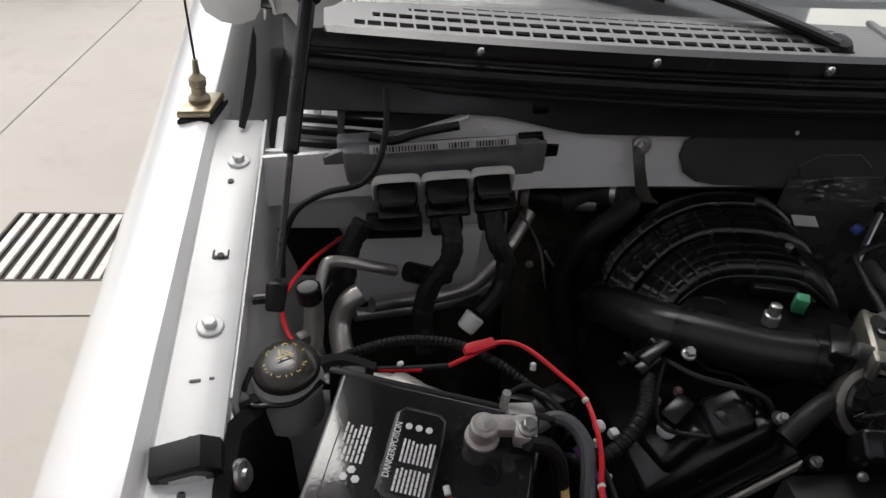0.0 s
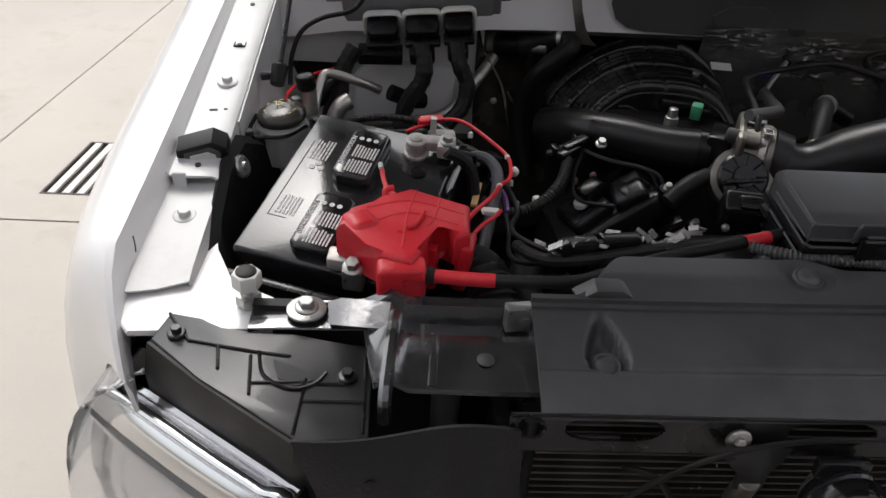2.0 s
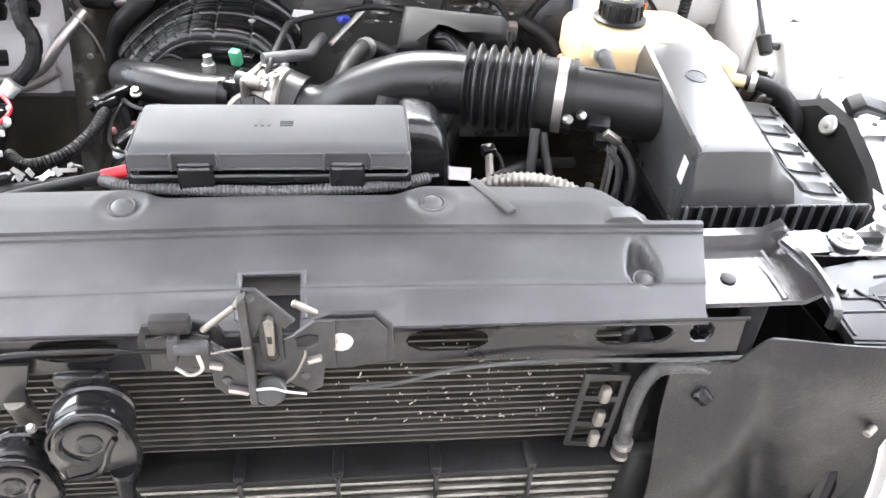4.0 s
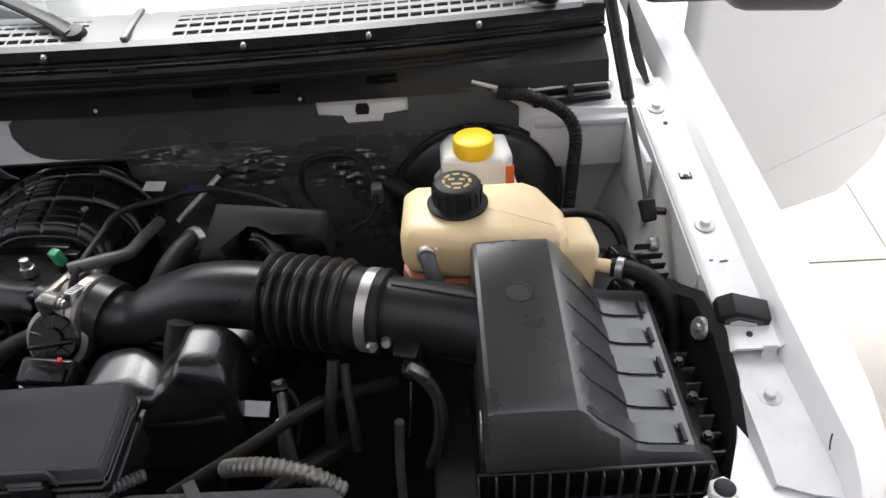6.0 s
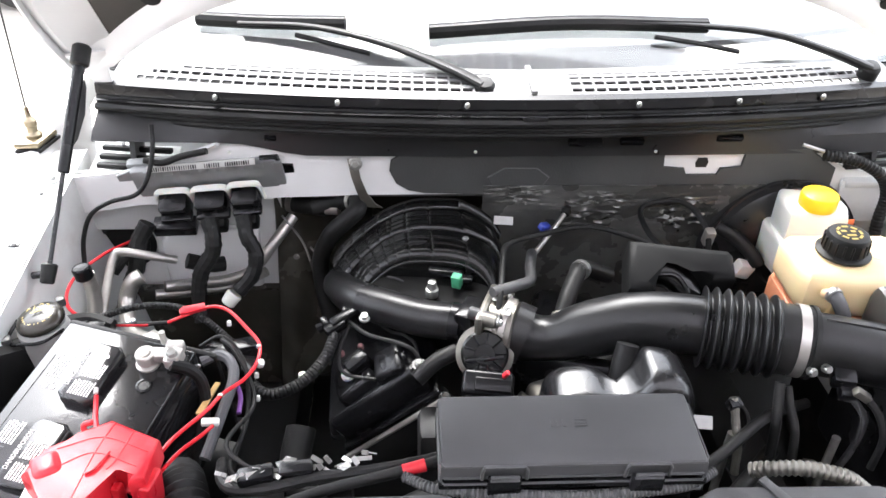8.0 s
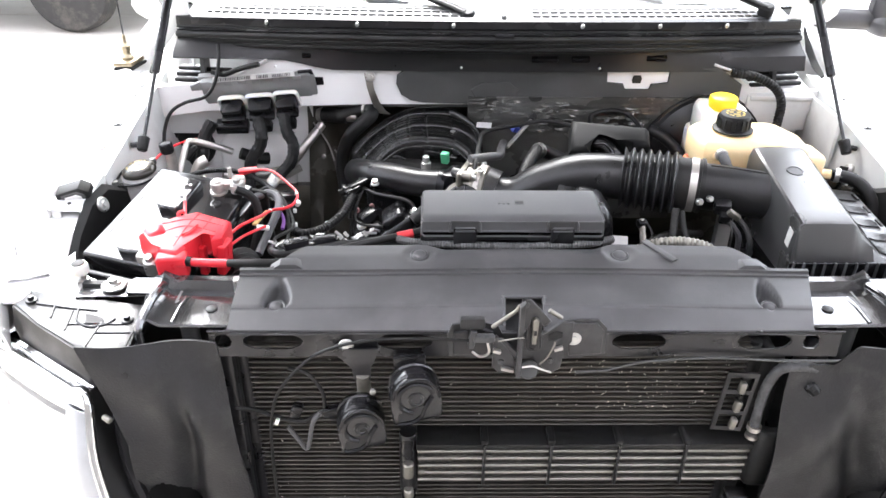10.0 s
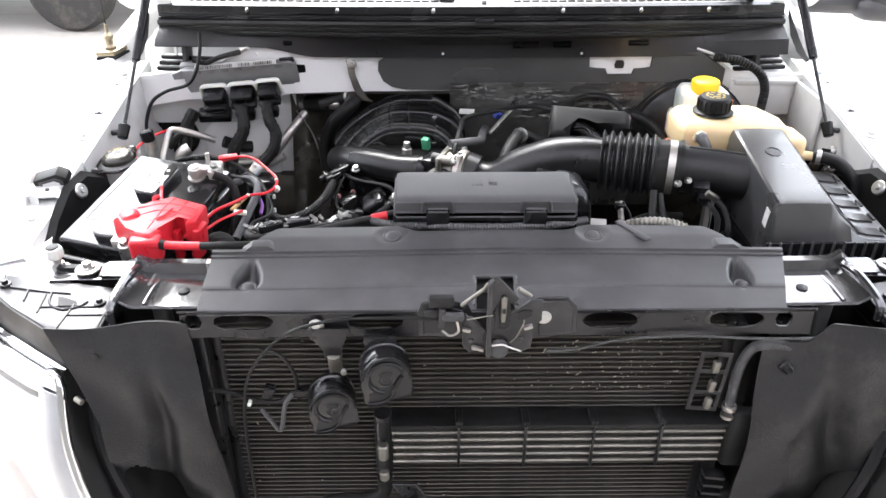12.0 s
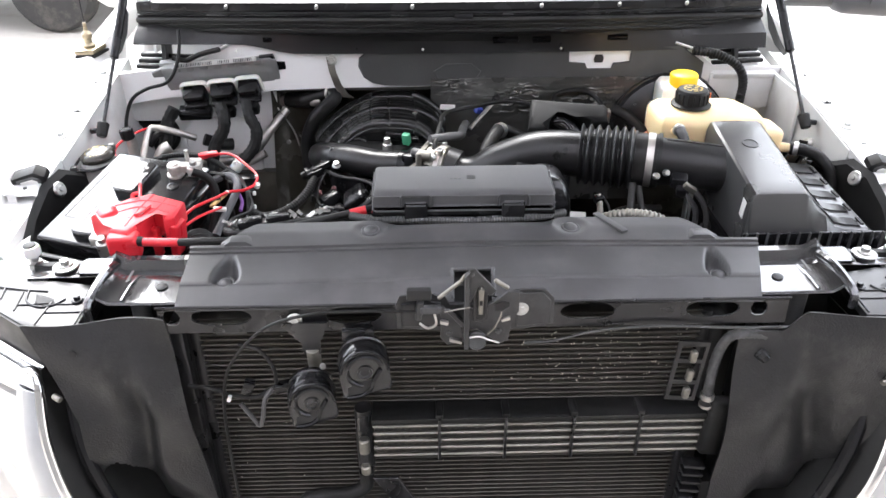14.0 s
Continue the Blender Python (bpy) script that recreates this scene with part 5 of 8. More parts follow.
part("strap", box(B(), (-0.146, -0.064, 1.056), (0.040, 0.010, 0.018), (0, 0, 0), 0.003), BLACKMETAL, h2)
wire = thing("horn_wiring", "black horn wiring with connectors in front of the condenser", "wiring")
part("loom", tube(B(), [(-0.235, -0.055, 0.975), (-0.262, -0.058, 0.968), (-0.282, -0.060, 0.955), (-0.31, -0.058, 0.955), (-0.345, -0.050, 0.962), (-0.375, -0.045, 0.962)], 0.0030, 8, 6), RUBBER, wire)
part("loop", tube(B(), [(-0.262, -0.060, 0.968), (-0.272, -0.066, 0.955), (-0.278, -0.068, 0.925), (-0.283, -0.068, 0.912), (-0.292, -0.066, 0.925), (-0.305, -0.062, 0.945)], 0.0032, 8, 6), SATIN, wire)
part("lead", tube(B(), [(-0.300, -0.046, 1.030), (-0.275, -0.050, 1.024), (-0.258, -0.056, 1.000), (-0.256, -0.058, 0.975)], 0.0026, 8, 6), RUBBER, wire)
part("connector", box(B(), (-0.245, -0.060, 0.972), (0.026, 0.014, 0.012), (0, -15, 0), 0.002), GLOSS, wire)
part("connector", box(B(), (-0.292, -0.060, 0.972), (0.014, 0.012, 0.020), (0, 20, 0), 0.002), GLOSS, wire)
part("tie", box(B(), (-0.318, -0.064, 0.956), (0.005, 0.007, 0.007), (0, 20, 0), 0.001), MILKY, wire, "pale cable tie")

# rubber air deflector sheets
for s in (-1, 1):
    def deflector(u, v, s=s):
        inner = 0.384 - 0.030 * v if s < 0 else 0.336 + 0.004 * v
        outer = (0.545 - 0.050 * min(1.0, v * 2.2) + 0.010 * v) if s < 0 else 0.560 + 0.012 * v
        x = inner + (outer - inner) * u
        z = (1.074 + 0.011 * u if s < 0 else 1.038 + 0.030 * smooth((x - 0.388) / 0.03) + 0.008 * u) + 0.0025 * math.sin(7 * u) - (0.33 - 0.02 * u) * v
        crease = math.exp(-((u - 0.34 - 0.30 * v) / 0.10) ** 2)
        y = -0.052 - 0.030 * math.sin(math.pi * v * 0.9) * (0.4 + 0.6 * u) + 0.016 * crease * min(1.0, 2.2 * v) - 0.016 * math.sin(4.2 * u + 2.4 * v + (0.7 if s > 0 else 0)) * v - 0.02 * u + 0.004 * math.sin(11 * v + 5 * u)
        return (s * x, y, z)

    def bite(u, v):
        return v > 0.60 and (u - 0.80) ** 2 / 0.06 + (v - 1.0) ** 2 / 0.10 < 1
    fl = thing("air_deflector", "black rubber air deflector sheet with dusty folds", "air deflector", "air deflectors")
    part("sheet", sheet(B(), deflector, 84, 84, 0.003, bite), FLAP, fl)
    for u, v in ((0.72, 0.11),):
        q = deflector(u, v)
        part("rivet", lathe(B(), (q[0], q[1], q[2]), (0, -1, 0.2), [(0.0045, 0), (0.0045, 0.0015), (0.002, 0.002)], 14), RUBBER, fl)
    part("stay", box(B(), (s * 0.545, -0.07, 0.83), (0.05, 0.02, 0.05), (0, s * 25, 0), 0.006), DARK, fl)

# headlights with bracket
for s in (-1, 1):
    lamp = thing("headlight", "clear headlight with a chrome bezel at the front corner", "headlight", "headlights")

    def top_edge(k):
        a = curve_points([(s * 0.736, 0.092, 0.975), (s * 0.690, 0.052, 0.996), (s * 0.612, -0.008, 1.004), (s * 0.545, -0.056, 1.006)], 8)
        q = k * (len(a) - 1)
        i = min(int(q), len(a) - 2)
        return a[i].lerp(a[i + 1], q - i)

    def low_edge(k):
        a = curve_points([(s * 0.83, 0.12, 0.66), (s * 0.74, -0.01, 0.65), (s * 0.60, -0.11, 0.64), (s * 0.465, -0.14, 0.66)], 8)
        q = k * (len(a) - 1)
        i = min(int(q), len(a) - 2)
        return a[i].lerp(a[i + 1], q - i)

    def lens_at(u, v, off=0.0):
        p = top_edge(u).lerp(low_edge(u), v)
        out = Vector((s * 0.55, -0.8, 0.25)).normalized()
        return p + out * (0.035 * math.sin(math.pi * min(1, v * 1.1 + 0.05)) + off)
    part("lens", sheet(B(), lambda u, v: lens_at(u if s < 0 else 1 - u, v), 20, 16, 0.003), LENS, lamp, "clear lens")
    part("reflector", sheet(B(), lambda u, v: lens_at(u if s < 0 else 1 - u, v, -0.04 - 0.03 * math.sin(math.pi * u)), 20, 16, 0.003), CHROME, lamp, "bright reflector")
    part("housing", sheet(B(), lambda u, v: top_edge(u if s < 0 else 1 - u) + Vector((-s * 0.02 * v, 0.06 * v, -0.003 - 0.012 * v)), 16, 4, 0.004), GLOSS, lamp, "black housing")
    edge = [Vector(q) + Vector((-s * 0.004, 0.004, 0)) for q in fender_section(s, 0.03)[2:12]]
    for nm, off, mt, lab in (("side_lens", 0.0, LENS, "clear lens"), ("side_reflector", -0.03, CHROME, "bright reflector")):
        cols = [[p.lerp(lens_at(0.0, v / 9), k / 5) + Vector((s * 0.012, -0.020, 0.004)) * math.sin(math.pi * k / 5) + Vector((s * 0.5, -0.8, 0.2)) * off for k in range(6)] for v, p in enumerate(edge)]
        part(nm, loft(B(), cols[::-s], 0.003), mt, lamp, lab)
    part("bezel", tube(B(), [lens_at(k / 8, 0.02, 0.004) for k in range(9)] + [lens_at(1.0, k / 4, 0.004) for k in range(1, 5)], 0.0065, 10, 5, None, 0.7), CHROME, lamp, "chrome bezel")
    part("inner_bezel", tube(B(), [lens_at(k / 8, 0.12, -0.012) for k in range(8)] + [lens_at(0.93, k / 4, -0.012) for k in range(1, 5)], 0.008, 8, 5), CHROME, lamp)
    part("side_trim", tube(B(), [lens_at(1.0, 0.03, -0.004) + Vector((-s * 0.022, 0.016, -0.004)), lens_at(1.0, 0.4, -0.01) + Vector((-s * 0.022, 0.016, 0)), lens_at(1.0, 0.97, -0.01) + Vector((-s * 0.022, 0.016, 0))], 0.009, 8, 5), GLOSS, lamp)
    part("top_trim", sheet(B(), lambda u, v: lens_at(u if s < 0 else 1 - u, 0.16 * v, -0.008 + 0.010 * math.sin(math.pi * v)), 20, 5, 0.003), CHROME, lamp, "broad chrome strip along the lamp top")
    part("end_trim", sheet(B(), lambda u, v: lens_at(0.84 + 0.15 * (u if s < 0 else 1 - u), 0.08 + 0.90 * v, 0.004 + 0.004 * math.sin(math.pi * u)), 5, 14, 0.003), LAMPSIDE, lamp, "blue-grey strip down the lamp side")
    part("housing_side", loft(B(), [[lens_at(1.0, k / 8), lens_at(1.0, k / 8) + Vector((-s * 0.022, 0.045, 0)), lens_at(1.0, k / 8) + Vector((-s * 0.030, 0.13, 0))] for k in range(9)][::s], 0.003), RUBBER, lamp, "black housing")
    part("adjuster", cyl(B(), (s * 0.527, -0.085, 0.985), (s * 0.516, -0.092, 0.984), 0.004, None, 12, 0.001), ALU, lamp)
    toothed = B()
    for k in range(11):
        q = top_edge(0.12 + 0.07 * k) + Vector((-s * 0.016, 0.022, -0.002))
        box(toothed, q, (0.004, 0.018, 0.006), (0, 0, s * 40))
    part("locating_rib", toothed, GLOSS, lamp)
    carrier = thing("headlight_carrier", "ribbed glossy black plastic headlight carrier", "headlight carrier", "headlight carriers")
    poly = [(s * x, y) for x, y in ((0.676, 0.046), (0.668, 0.080), (0.640, 0.074), (0.622, 0.060), (0.592, 0.058), (0.560, 0.058), (0.535, 0.05), (0.500, 0.045), (0.494, 0.016), (0.494, -0.052), (0.545, -0.056), (0.627, 0.004))]
    part("plate", prism(B(), poly, 1.052, 1.0635, None, 0.002), CARRIERBLACK, carrier)
    for a, b in (((0.668, 0.078), (0.645, 0.046)), ((0.645, 0.046), (0.590, 0.034)), ((0.590, 0.034), (0.56, 0.03)), ((0.592, 0.030), (0.586, -0.012)), ((0.545, 0.005), (0.548, -0.05)), ((0.545, -0.018), (0.497, -0.018)), ((0.586, 0.0), (0.545, 0.002)), ((0.515, 0.0), (0.545, -0.0)), ((0.500, 0.030), (0.498, -0.048)), ((0.62, 0.04), (0.615, 0.015))):
        part("rib", tube(B(), [(s * a[0], a[1], 1.064), (s * b[0], b[1], 1.064)], 0.0015, 6, 1), GLOSS, carrier)
    part("opening", prism(B(), [(s * x, y) for x, y in ((0.574, 0.026), (0.546, 0.014), (0.540, 0.004), (0.552, -0.003), (0.567, 0.006))], 1.0632, 1.0642), DARK, carrier)
    part("opening_rim", tube(B(), [(s * x, y, 1.0645) for x, y in ((0.586, 0.034), (0.578, 0.008), (0.556, -0.006), (0.538, 0.0), (0.530, 0.012))], 0.0016, 6, 5), GLOSS, carrier)
    for x, y in ((0.656, 0.053), (0.513, 0.008)):
        part("screw", hexbolt(B(), (s * x, y, 1.0637), (0, 0, 1), 0.0046, 0.005, 1.7), BLACKMETAL, carrier)
    part("skirt", loft(B(), [[(s * 0.676, 0.046, 1.062), (s * 0.684, 0.048, 1.028), (s * 0.688, 0.058, 0.994)], [(s * 0.627, 0.004, 1.062), (s * 0.630, 0.003, 1.030), (s * 0.628, 0.012, 0.999)], [(s * 0.545, -0.056, 1.062), (s * 0.548, -0.055, 1.032), (s * 0.552, -0.046, 1.002)], [(s * 0.494, -0.053, 1.062), (s * 0.496, -0.060, 1.030), (s * 0.498, -0.068, 0.990)]][::-s], 0.003), RUBBER, carrier)


# ---- engine bay floor and dark depth, its shade put into the near-black colour ----
tray = thing("undertray", "dark engine bay floor and subframe", "undertray")
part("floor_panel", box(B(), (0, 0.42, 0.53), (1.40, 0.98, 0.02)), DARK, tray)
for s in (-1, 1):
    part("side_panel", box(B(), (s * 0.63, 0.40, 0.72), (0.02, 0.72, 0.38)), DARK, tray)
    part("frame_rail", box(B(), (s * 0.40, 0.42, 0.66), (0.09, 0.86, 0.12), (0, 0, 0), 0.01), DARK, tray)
part("bulkhead_lower", box(B(), (-0.51, 0.685, 0.78), (0.29, 0.02, 0.30)), OLIVE, tray, "olive grey lower bulkhead")
part("driver_bulkhead", box(B(), (0.60, 0.72, 0.90), (0.13, 0.02, 0.40)), BAY, tray, "pale painted driver side bulkhead")

radiator = thing("radiator", "dark radiator with plastic top tank and fan shroud", "radiator")
part("core", box(B(), (0, 0.045, 0.82), (0.70, 0.035, 0.44)), DARK, radiator)
part("top_tank", box(B(), (0, 0.055, 1.055), (0.70, 0.06, 0.05), (0, 0, 0), 0.012, 3), SATIN, radiator)
part("fan_shroud", box(B(), (0.0, 0.115, 0.86), (0.64, 0.05, 0.38), (0, 0, 0), 0.02, 3), SATIN, radiator)

# ---- battery ----
batt = thing("battery", "black car battery with two white-printed labels, seated askew", "battery")
BM = Matrix.Translation((-0.5238, 0.2536, 1.0835)) @ pose(0, 0, 0, 10.5, 3.0, -16.3) @ Matrix.Diagonal((1, 0.83, 1, 1))
part("case", box(B(), (0, 0, -0.105), (0.160, 0.260, 0.17), (0, 0, 0), 0.006, 2, BM), CASE, batt)
part("lid", box(B(), (0, 0, -0.012), (0.168, 0.268, 0.024), (0, 0, 0), 0.004, 3, BM), CASE, batt, "glossy black lid")
part("side_ledge", box(B(), (0.083, 0.0, -0.045), (0.012, 0.262, 0.05), (0, 0, 0), 0.004, 2, BM), CASE, batt)
for k, y in enumerate((0.054, -0.075)):
    octo = [(-0.021, -0.040), (-0.014, -0.048), (0.014, -0.048), (0.021, -0.040), (0.021, 0.040), (0.014, 0.048), (-0.014, 0.048), (-0.021, 0.040)]
    cap = part("vent_cap", prism(B(), octo, -0.001, 0.014, BM @ pose(-0.009, y, 0), 0.004, 3), CASE, batt, "raised vent cap with warning print")
    text = B()
    mt = BM @ pose(-0.009, y, 0.0144, 0, 0, 90)
    for c in range(2):
        bars(text, mt @ pose(-0.040 + 0.029 * c, 0.008, 0), 8, 0.024, 0.0033, 0.0017, 11 + k * 3 + c, 4)
    for c in range(3):
        lathe(text, mt @ Vector((0.026, 0.008 - 0.008 * c, 0)), BM.to_3x3() @ Vector((0, 0, 1)), [(0.0028, 0), (0.0028, 0.0004)], 10)
    tagged(part("print_block", text, INK, cap), kind="stuff")
    letters("DANGER/POISON", 0.0072, BM @ pose(-0.009 - 0.0155, y, 0.0144, 0, 0, 90), INK, cap)
marks = B()
for k, (x, y, r, w) in enumerate(((-0.0650, 0.040, 6, 0.040), (-0.0640, -0.066, 6, 0.034))):
    bars(marks, BM @ pose(x, y, 0.0004, 0, 0, 90), r, w, 0.0036, 0.0018, 40 + k, 4)
for i in range(3):
    a = radians(90 + 120 * i)
    q = BM @ Vector((-0.052 + 0.0055 * math.cos(a), 0.028 + 0.0055 * math.sin(a), 0.0003))
    lathe(marks, q, BM.to_3x3() @ Vector((0, 0, 1)), [(0.0034, 0), (0.0034, 0.0004)], 6)
tagged(part("lid_print", marks, INK, batt), kind="stuff")
outline = B()
for a, b, w, h in ((-0.0705, 0.003, 0.0006, 0.145), (-0.061, -0.071, 0.020, 0.0006)):
    box(outline, (a, b, 0.0003), (w, h, 0.0005), (0, 0, 0), 0, 2, BM)
part("print_frame", outline, PAD, batt)
part("eye", lathe(B(), BM @ Vector((0.051, 0.060, 0)), BM.to_3x3() @ Vector((0, 0, 1)), [(0.0095, 0), (0.0095, 0.0015), (0.007, 0.002), (0.006, 0.0008), (0.003, 0.0008)], 20), GLOSS, batt, "round state-of-charge eye")
part("post", lathe(B(), BM @ Vector((0.040, 0.096, 0)), BM.to_3x3() @ Vector((0, 0, 1)), [(0.014, 0), (0.014, 0.003), (0.0070, 0.004), (0.0068, 0.0220), (0.005, 0.0225)], 20), LEAD, batt)

clamp = thing("negative_terminal", "grey lead terminal clamp on the battery post", "battery terminal")
part("ring", lathe(B(), BM @ Vector((0.040, 0.096, 0.006)), BM.to_3x3() @ Vector((0, 0, 1)), [(0.0072, 0), (0.0112, 0), (0.0117, 0.003), (0.0112, 0.013), (0.0100, 0.0145), (0.0072, 0.0145)], 22), LEAD, clamp)
part("jaw", box(B(), (0.056, 0.104, 0.013), (0.028, 0.018, 0.013), (0, 0, 15), 0.003, 2, BM), LEAD, clamp)
part("jaw", box(B(), (0.072, 0.104, 0.012), (0.018, 0.028, 0.017), (0, 0, 5), 0.003, 2, BM), LEAD, clamp)
part("saddle", box(B(), (0.066, 0.122, 0.014), (0.022, 0.014, 0.013), (0, 0, 20), 0.003, 2, BM), LEAD, clamp)
part("clamp_bolt", cyl(B(), BM @ Vector((0.052, 0.122, 0.016)), BM @ Vector((0.052, 0.124, 0.034)), 0.0035, None, 10), ZINC, clamp)
part("clamp_nut", hexbolt(B(), BM @ Vector((0.073, 0.100, 0.021)), BM.to_3x3() @ Vector((0.1, 0, 1)), 0.0058, 0.007, 1.3), ZINC, clamp)
part("cable", tube(B(), [BM @ Vector(q) for q in ((0.075, 0.090, 0.016), (0.092, 0.098, 0.004), (0.105, 0.095, -0.015), (0.112, 0.07, -0.045), (0.112, 0.0, -0.10))], 0.007, 10, 7), RUBBER, clamp, "black ground cable")

posc = thing("positive_terminal", "grey lead positive terminal clamp under its red cover", "battery terminal")
part("jaw", box(B(), (0.038, -0.125, 0.014), (0.050, 0.022, 0.016), (0, 0, 8), 0.003, 2, BM), LEAD, posc)
part("block", box(B(), (0.042, -0.142, 0.010), (0.020, 0.018, 0.026), (0, 0, 8), 0.003, 2, BM), ZINC, posc)
part("clamp_bolt", hexbolt(B(), BM @ Vector((0.042, -0.142, 0.022)), BM.to_3x3() @ Vector((0, -0.2, 1)), 0.0065, 0.008, 1.5), ZINC, posc)
red = thing("terminal_cover", "bright red plastic cover over the positive battery terminal", "terminal cover")
outlinep = [(-0.492, 0.186), (-0.468, 0.212), (-0.412, 0.184), (-0.414, 0.136), (-0.428, 0.130), (-0.434, 0.150), (-0.448, 0.150), (-0.456, 0.108), (-0.466, 0.092), (-0.494, 0.100), (-0.500, 0.118), (-0.533, 0.142), (-0.523, 0.174), (-0.508, 0.184)]
part("hood", prism(B(), outlinep, 1.082, 1.117, None, 0.006, 3), RED, red)
part("front_leg", box(B(), (-0.474, 0.096, 1.0945), (0.042, 0.022, 0.036), (6, 0, 6), 0.005, 3), RED, red)
part("side_leg", box(B(), (-0.417, 0.146, 1.078), (0.014, 0.030, 0.050), (0, 6, -12), 0.004, 3), RED, red)
part("side_leg", box(B(), (-0.447, 0.142, 1.074), (0.012, 0.012, 0.046), (0, 0, -12), 0.003, 2), RED, red)
part("spout", cyl(B(), (-0.468, 0.094, 1.102), (-0.453, 0.092, 1.103), 0.0095, 0.0085, 16, 0.002), RED, red)
for a, b, c in (((-0.500, 0.150, 1.1165), (-0.470, 0.166, 1.1185), (-0.424, 0.148, 1.1165)), ((-0.508, 0.172, 1.1165), (-0.468, 0.186, 1.1185), (-0.418, 0.166, 1.1165)), ((-0.462, 0.205, 1.1165), (-0.470, 0.166, 1.1185), (-0.474, 0.110, 1.1165)), ((-0.440, 0.192, 1.1165), (-0.446, 0.158, 1.1185), (-0.452, 0.145, 1.1165))):
    part("ridge", tube(B(), [(q[0], q[1], 1.1170) for q in (a, b, c)], 0.0009, 6, 6), RED, red)
part("hinge_tab", tube(B(), [(-0.490, 0.196, 1.108), (-0.492, 0.201, 1.118), (-0.484, 0.204, 1.120)], 0.003, 8, 5), RED, red)
part("lobe", box(B(), (-0.512, 0.152, 1.108), (0.030, 0.034, 0.026), (0, 0, 30), 0.009, 3), RED, red)
part("emboss", tube(B(), [(-0.455, 0.165, 1.1195), (-0.462, 0.145, 1.1195), (-0.470, 0.138, 1.119)], 0.0018, 6, 5), RED, red)

# tray edge round the battery
well = thing("battery_tray", "black plastic battery tray edge with drain hole", "battery tray")
part("rim", tube(B(), [(-0.655, 0.385, 1.062), (-0.63, 0.395, 1.066), (-0.60, 0.42, 1.070), (-0.575, 0.432, 1.066), (-0.545, 0.425, 1.060)], 0.009, 8, 6, None, 1.4), RUBBER, well)
part("corner", prism(B(), [(-0.60, 0.405), (-0.555, 0.40), (-0.55, 0.425), (-0.565, 0.445), (-0.60, 0.44)], 1.062, 1.072, None, 0.003), GLOSS, well)
part("eyelet", lathe(B(), (-0.580, 0.425, 1.0722), (0, 0, 1), [(0.005, 0), (0.005, 0.0006)], 12), DARK, well)
part("tray_wall", box(B(), (0, 0.150, -0.12), (0.20, 0.01, 0.20), (0, 0, 0), 0.003, 2, BM), RUBBER, well)
part("tray_front", box(B(), (0.0, -0.155, -0.09), (0.24, 0.012, 0.15), (0, 0, 0), 0.003, 2, BM), BLACKMETAL, well)

# ---- washer reservoir ----
washer = thing("washer_reservoir", "grey washer fluid filler neck with a domed dark cap", "washer reservoir")
wc = Vector((-0.620, 0.405, 1.088))
part("neck", lathe(B(), wc - Vector((0, 0, 0.05)), (0, 0, 1), [(0.031, 0), (0.030, 0.02), (0.0285, 0.034), (0.031, 0.036), (0.031, 0.042), (0.027, 0.048)], 26), NECK, washer, "grey filler neck")
part("bottle", box(B(), (-0.612, 0.43, 0.985), (0.07, 0.09, 0.11), (0, 0, 0), 0.02, 3), NECK, washer, "grey plastic bottle")
capw = part("cap", lathe(B(), wc, (-0.12, -0.1, 1), [(0.0265, 0), (0.029, 0.002), (0.029, 0.006), (0.0275, 0.009), (0.0225, 0.0125), (0.015, 0.0147), (0.005, 0.0157)], 32), CAPGREY, washer, "domed dark cap with yellow print")
top_m = Matrix.Translation(wc + Vector((-0.12, -0.1, 1)).normalized() * 0.0165) @ pose(0, 0, 0, 6, -7, 0)
for i, ch in enumerate("WASHER FLUID"):
    a = radians(200 + i * 28)
    letters(ch, 0.0095, top_m @ pose(0.0165 * math.cos(a), 0.0160 * math.sin(a), -0.0026, 0, 0, math.degrees(a) + 90), YINK, capw)
sym = B()
box(sym, (0, 0, 0.0018), (0.014, 0.0014, 0.0006), (0, 0, 20), 0, 2, top_m)
box(sym, (0.003, 0.004, 0.0018), (0.012, 0.0014, 0.0006), (0, 0, -30), 0, 2, top_m)
box(sym, (-0.004, 0.004, 0.0018), (0.0014, 0.009, 0.0006), (0, 0, 10), 0, 2, top_m)
part("cap_symbol", sym, YINK, capw)
part("tether", tube(B(), [wc + Vector(q) for q in ((-0.030, 0.002, 0.002), (-0.036, -0.016, -0.008), (-0.030, -0.028, -0.012), (-0.016, -0.031, -0.010), (0.008, -0.030, -0.008), (0.030, -0.010, -0.004))], 0.0026, 8, 6, None, 0.7), GLOSS, washer)
part("latch_tab", box(B(), wc + Vector((-0.038, -0.026, -0.012)), (0.016, 0.012, 0.016), (0, 0, 30), 0.003), SATIN, washer)
part("latch_tab", box(B(), wc + Vector((0.012, 0.034, 0.006)), (0.012, 0.012, 0.012), (0, 0, 30), 0.003), SATIN, washer)

# ---- control module and its harness ----
ECUGREY = material("grey_cast_housing", (0.27, 0.275, 0.275), 0.42, metal=0.55, spread=0.12, scale=40, grain=300, bump=0.12)
ecu = thing("engine_control_module", "silver engine control module on the bulkhead", "control module")
EM = Matrix.Translation((-0.462, 0.678, 1.145)) @ pose(0, 0, 0, 14, -5, 0)
part("housing", box(B(), (0, 0, 0), (0.220, 0.026, 0.062), (0, 0, 0), 0.006, 2, EM), ECUGREY, ecu, "cast aluminium housing")
part("gasket", box(B(), (-0.004, 0.008, 0.022), (0.222, 0.016, 0.026), (0, 0, 0), 0.003, 2, EM), ECUGREY, ecu)
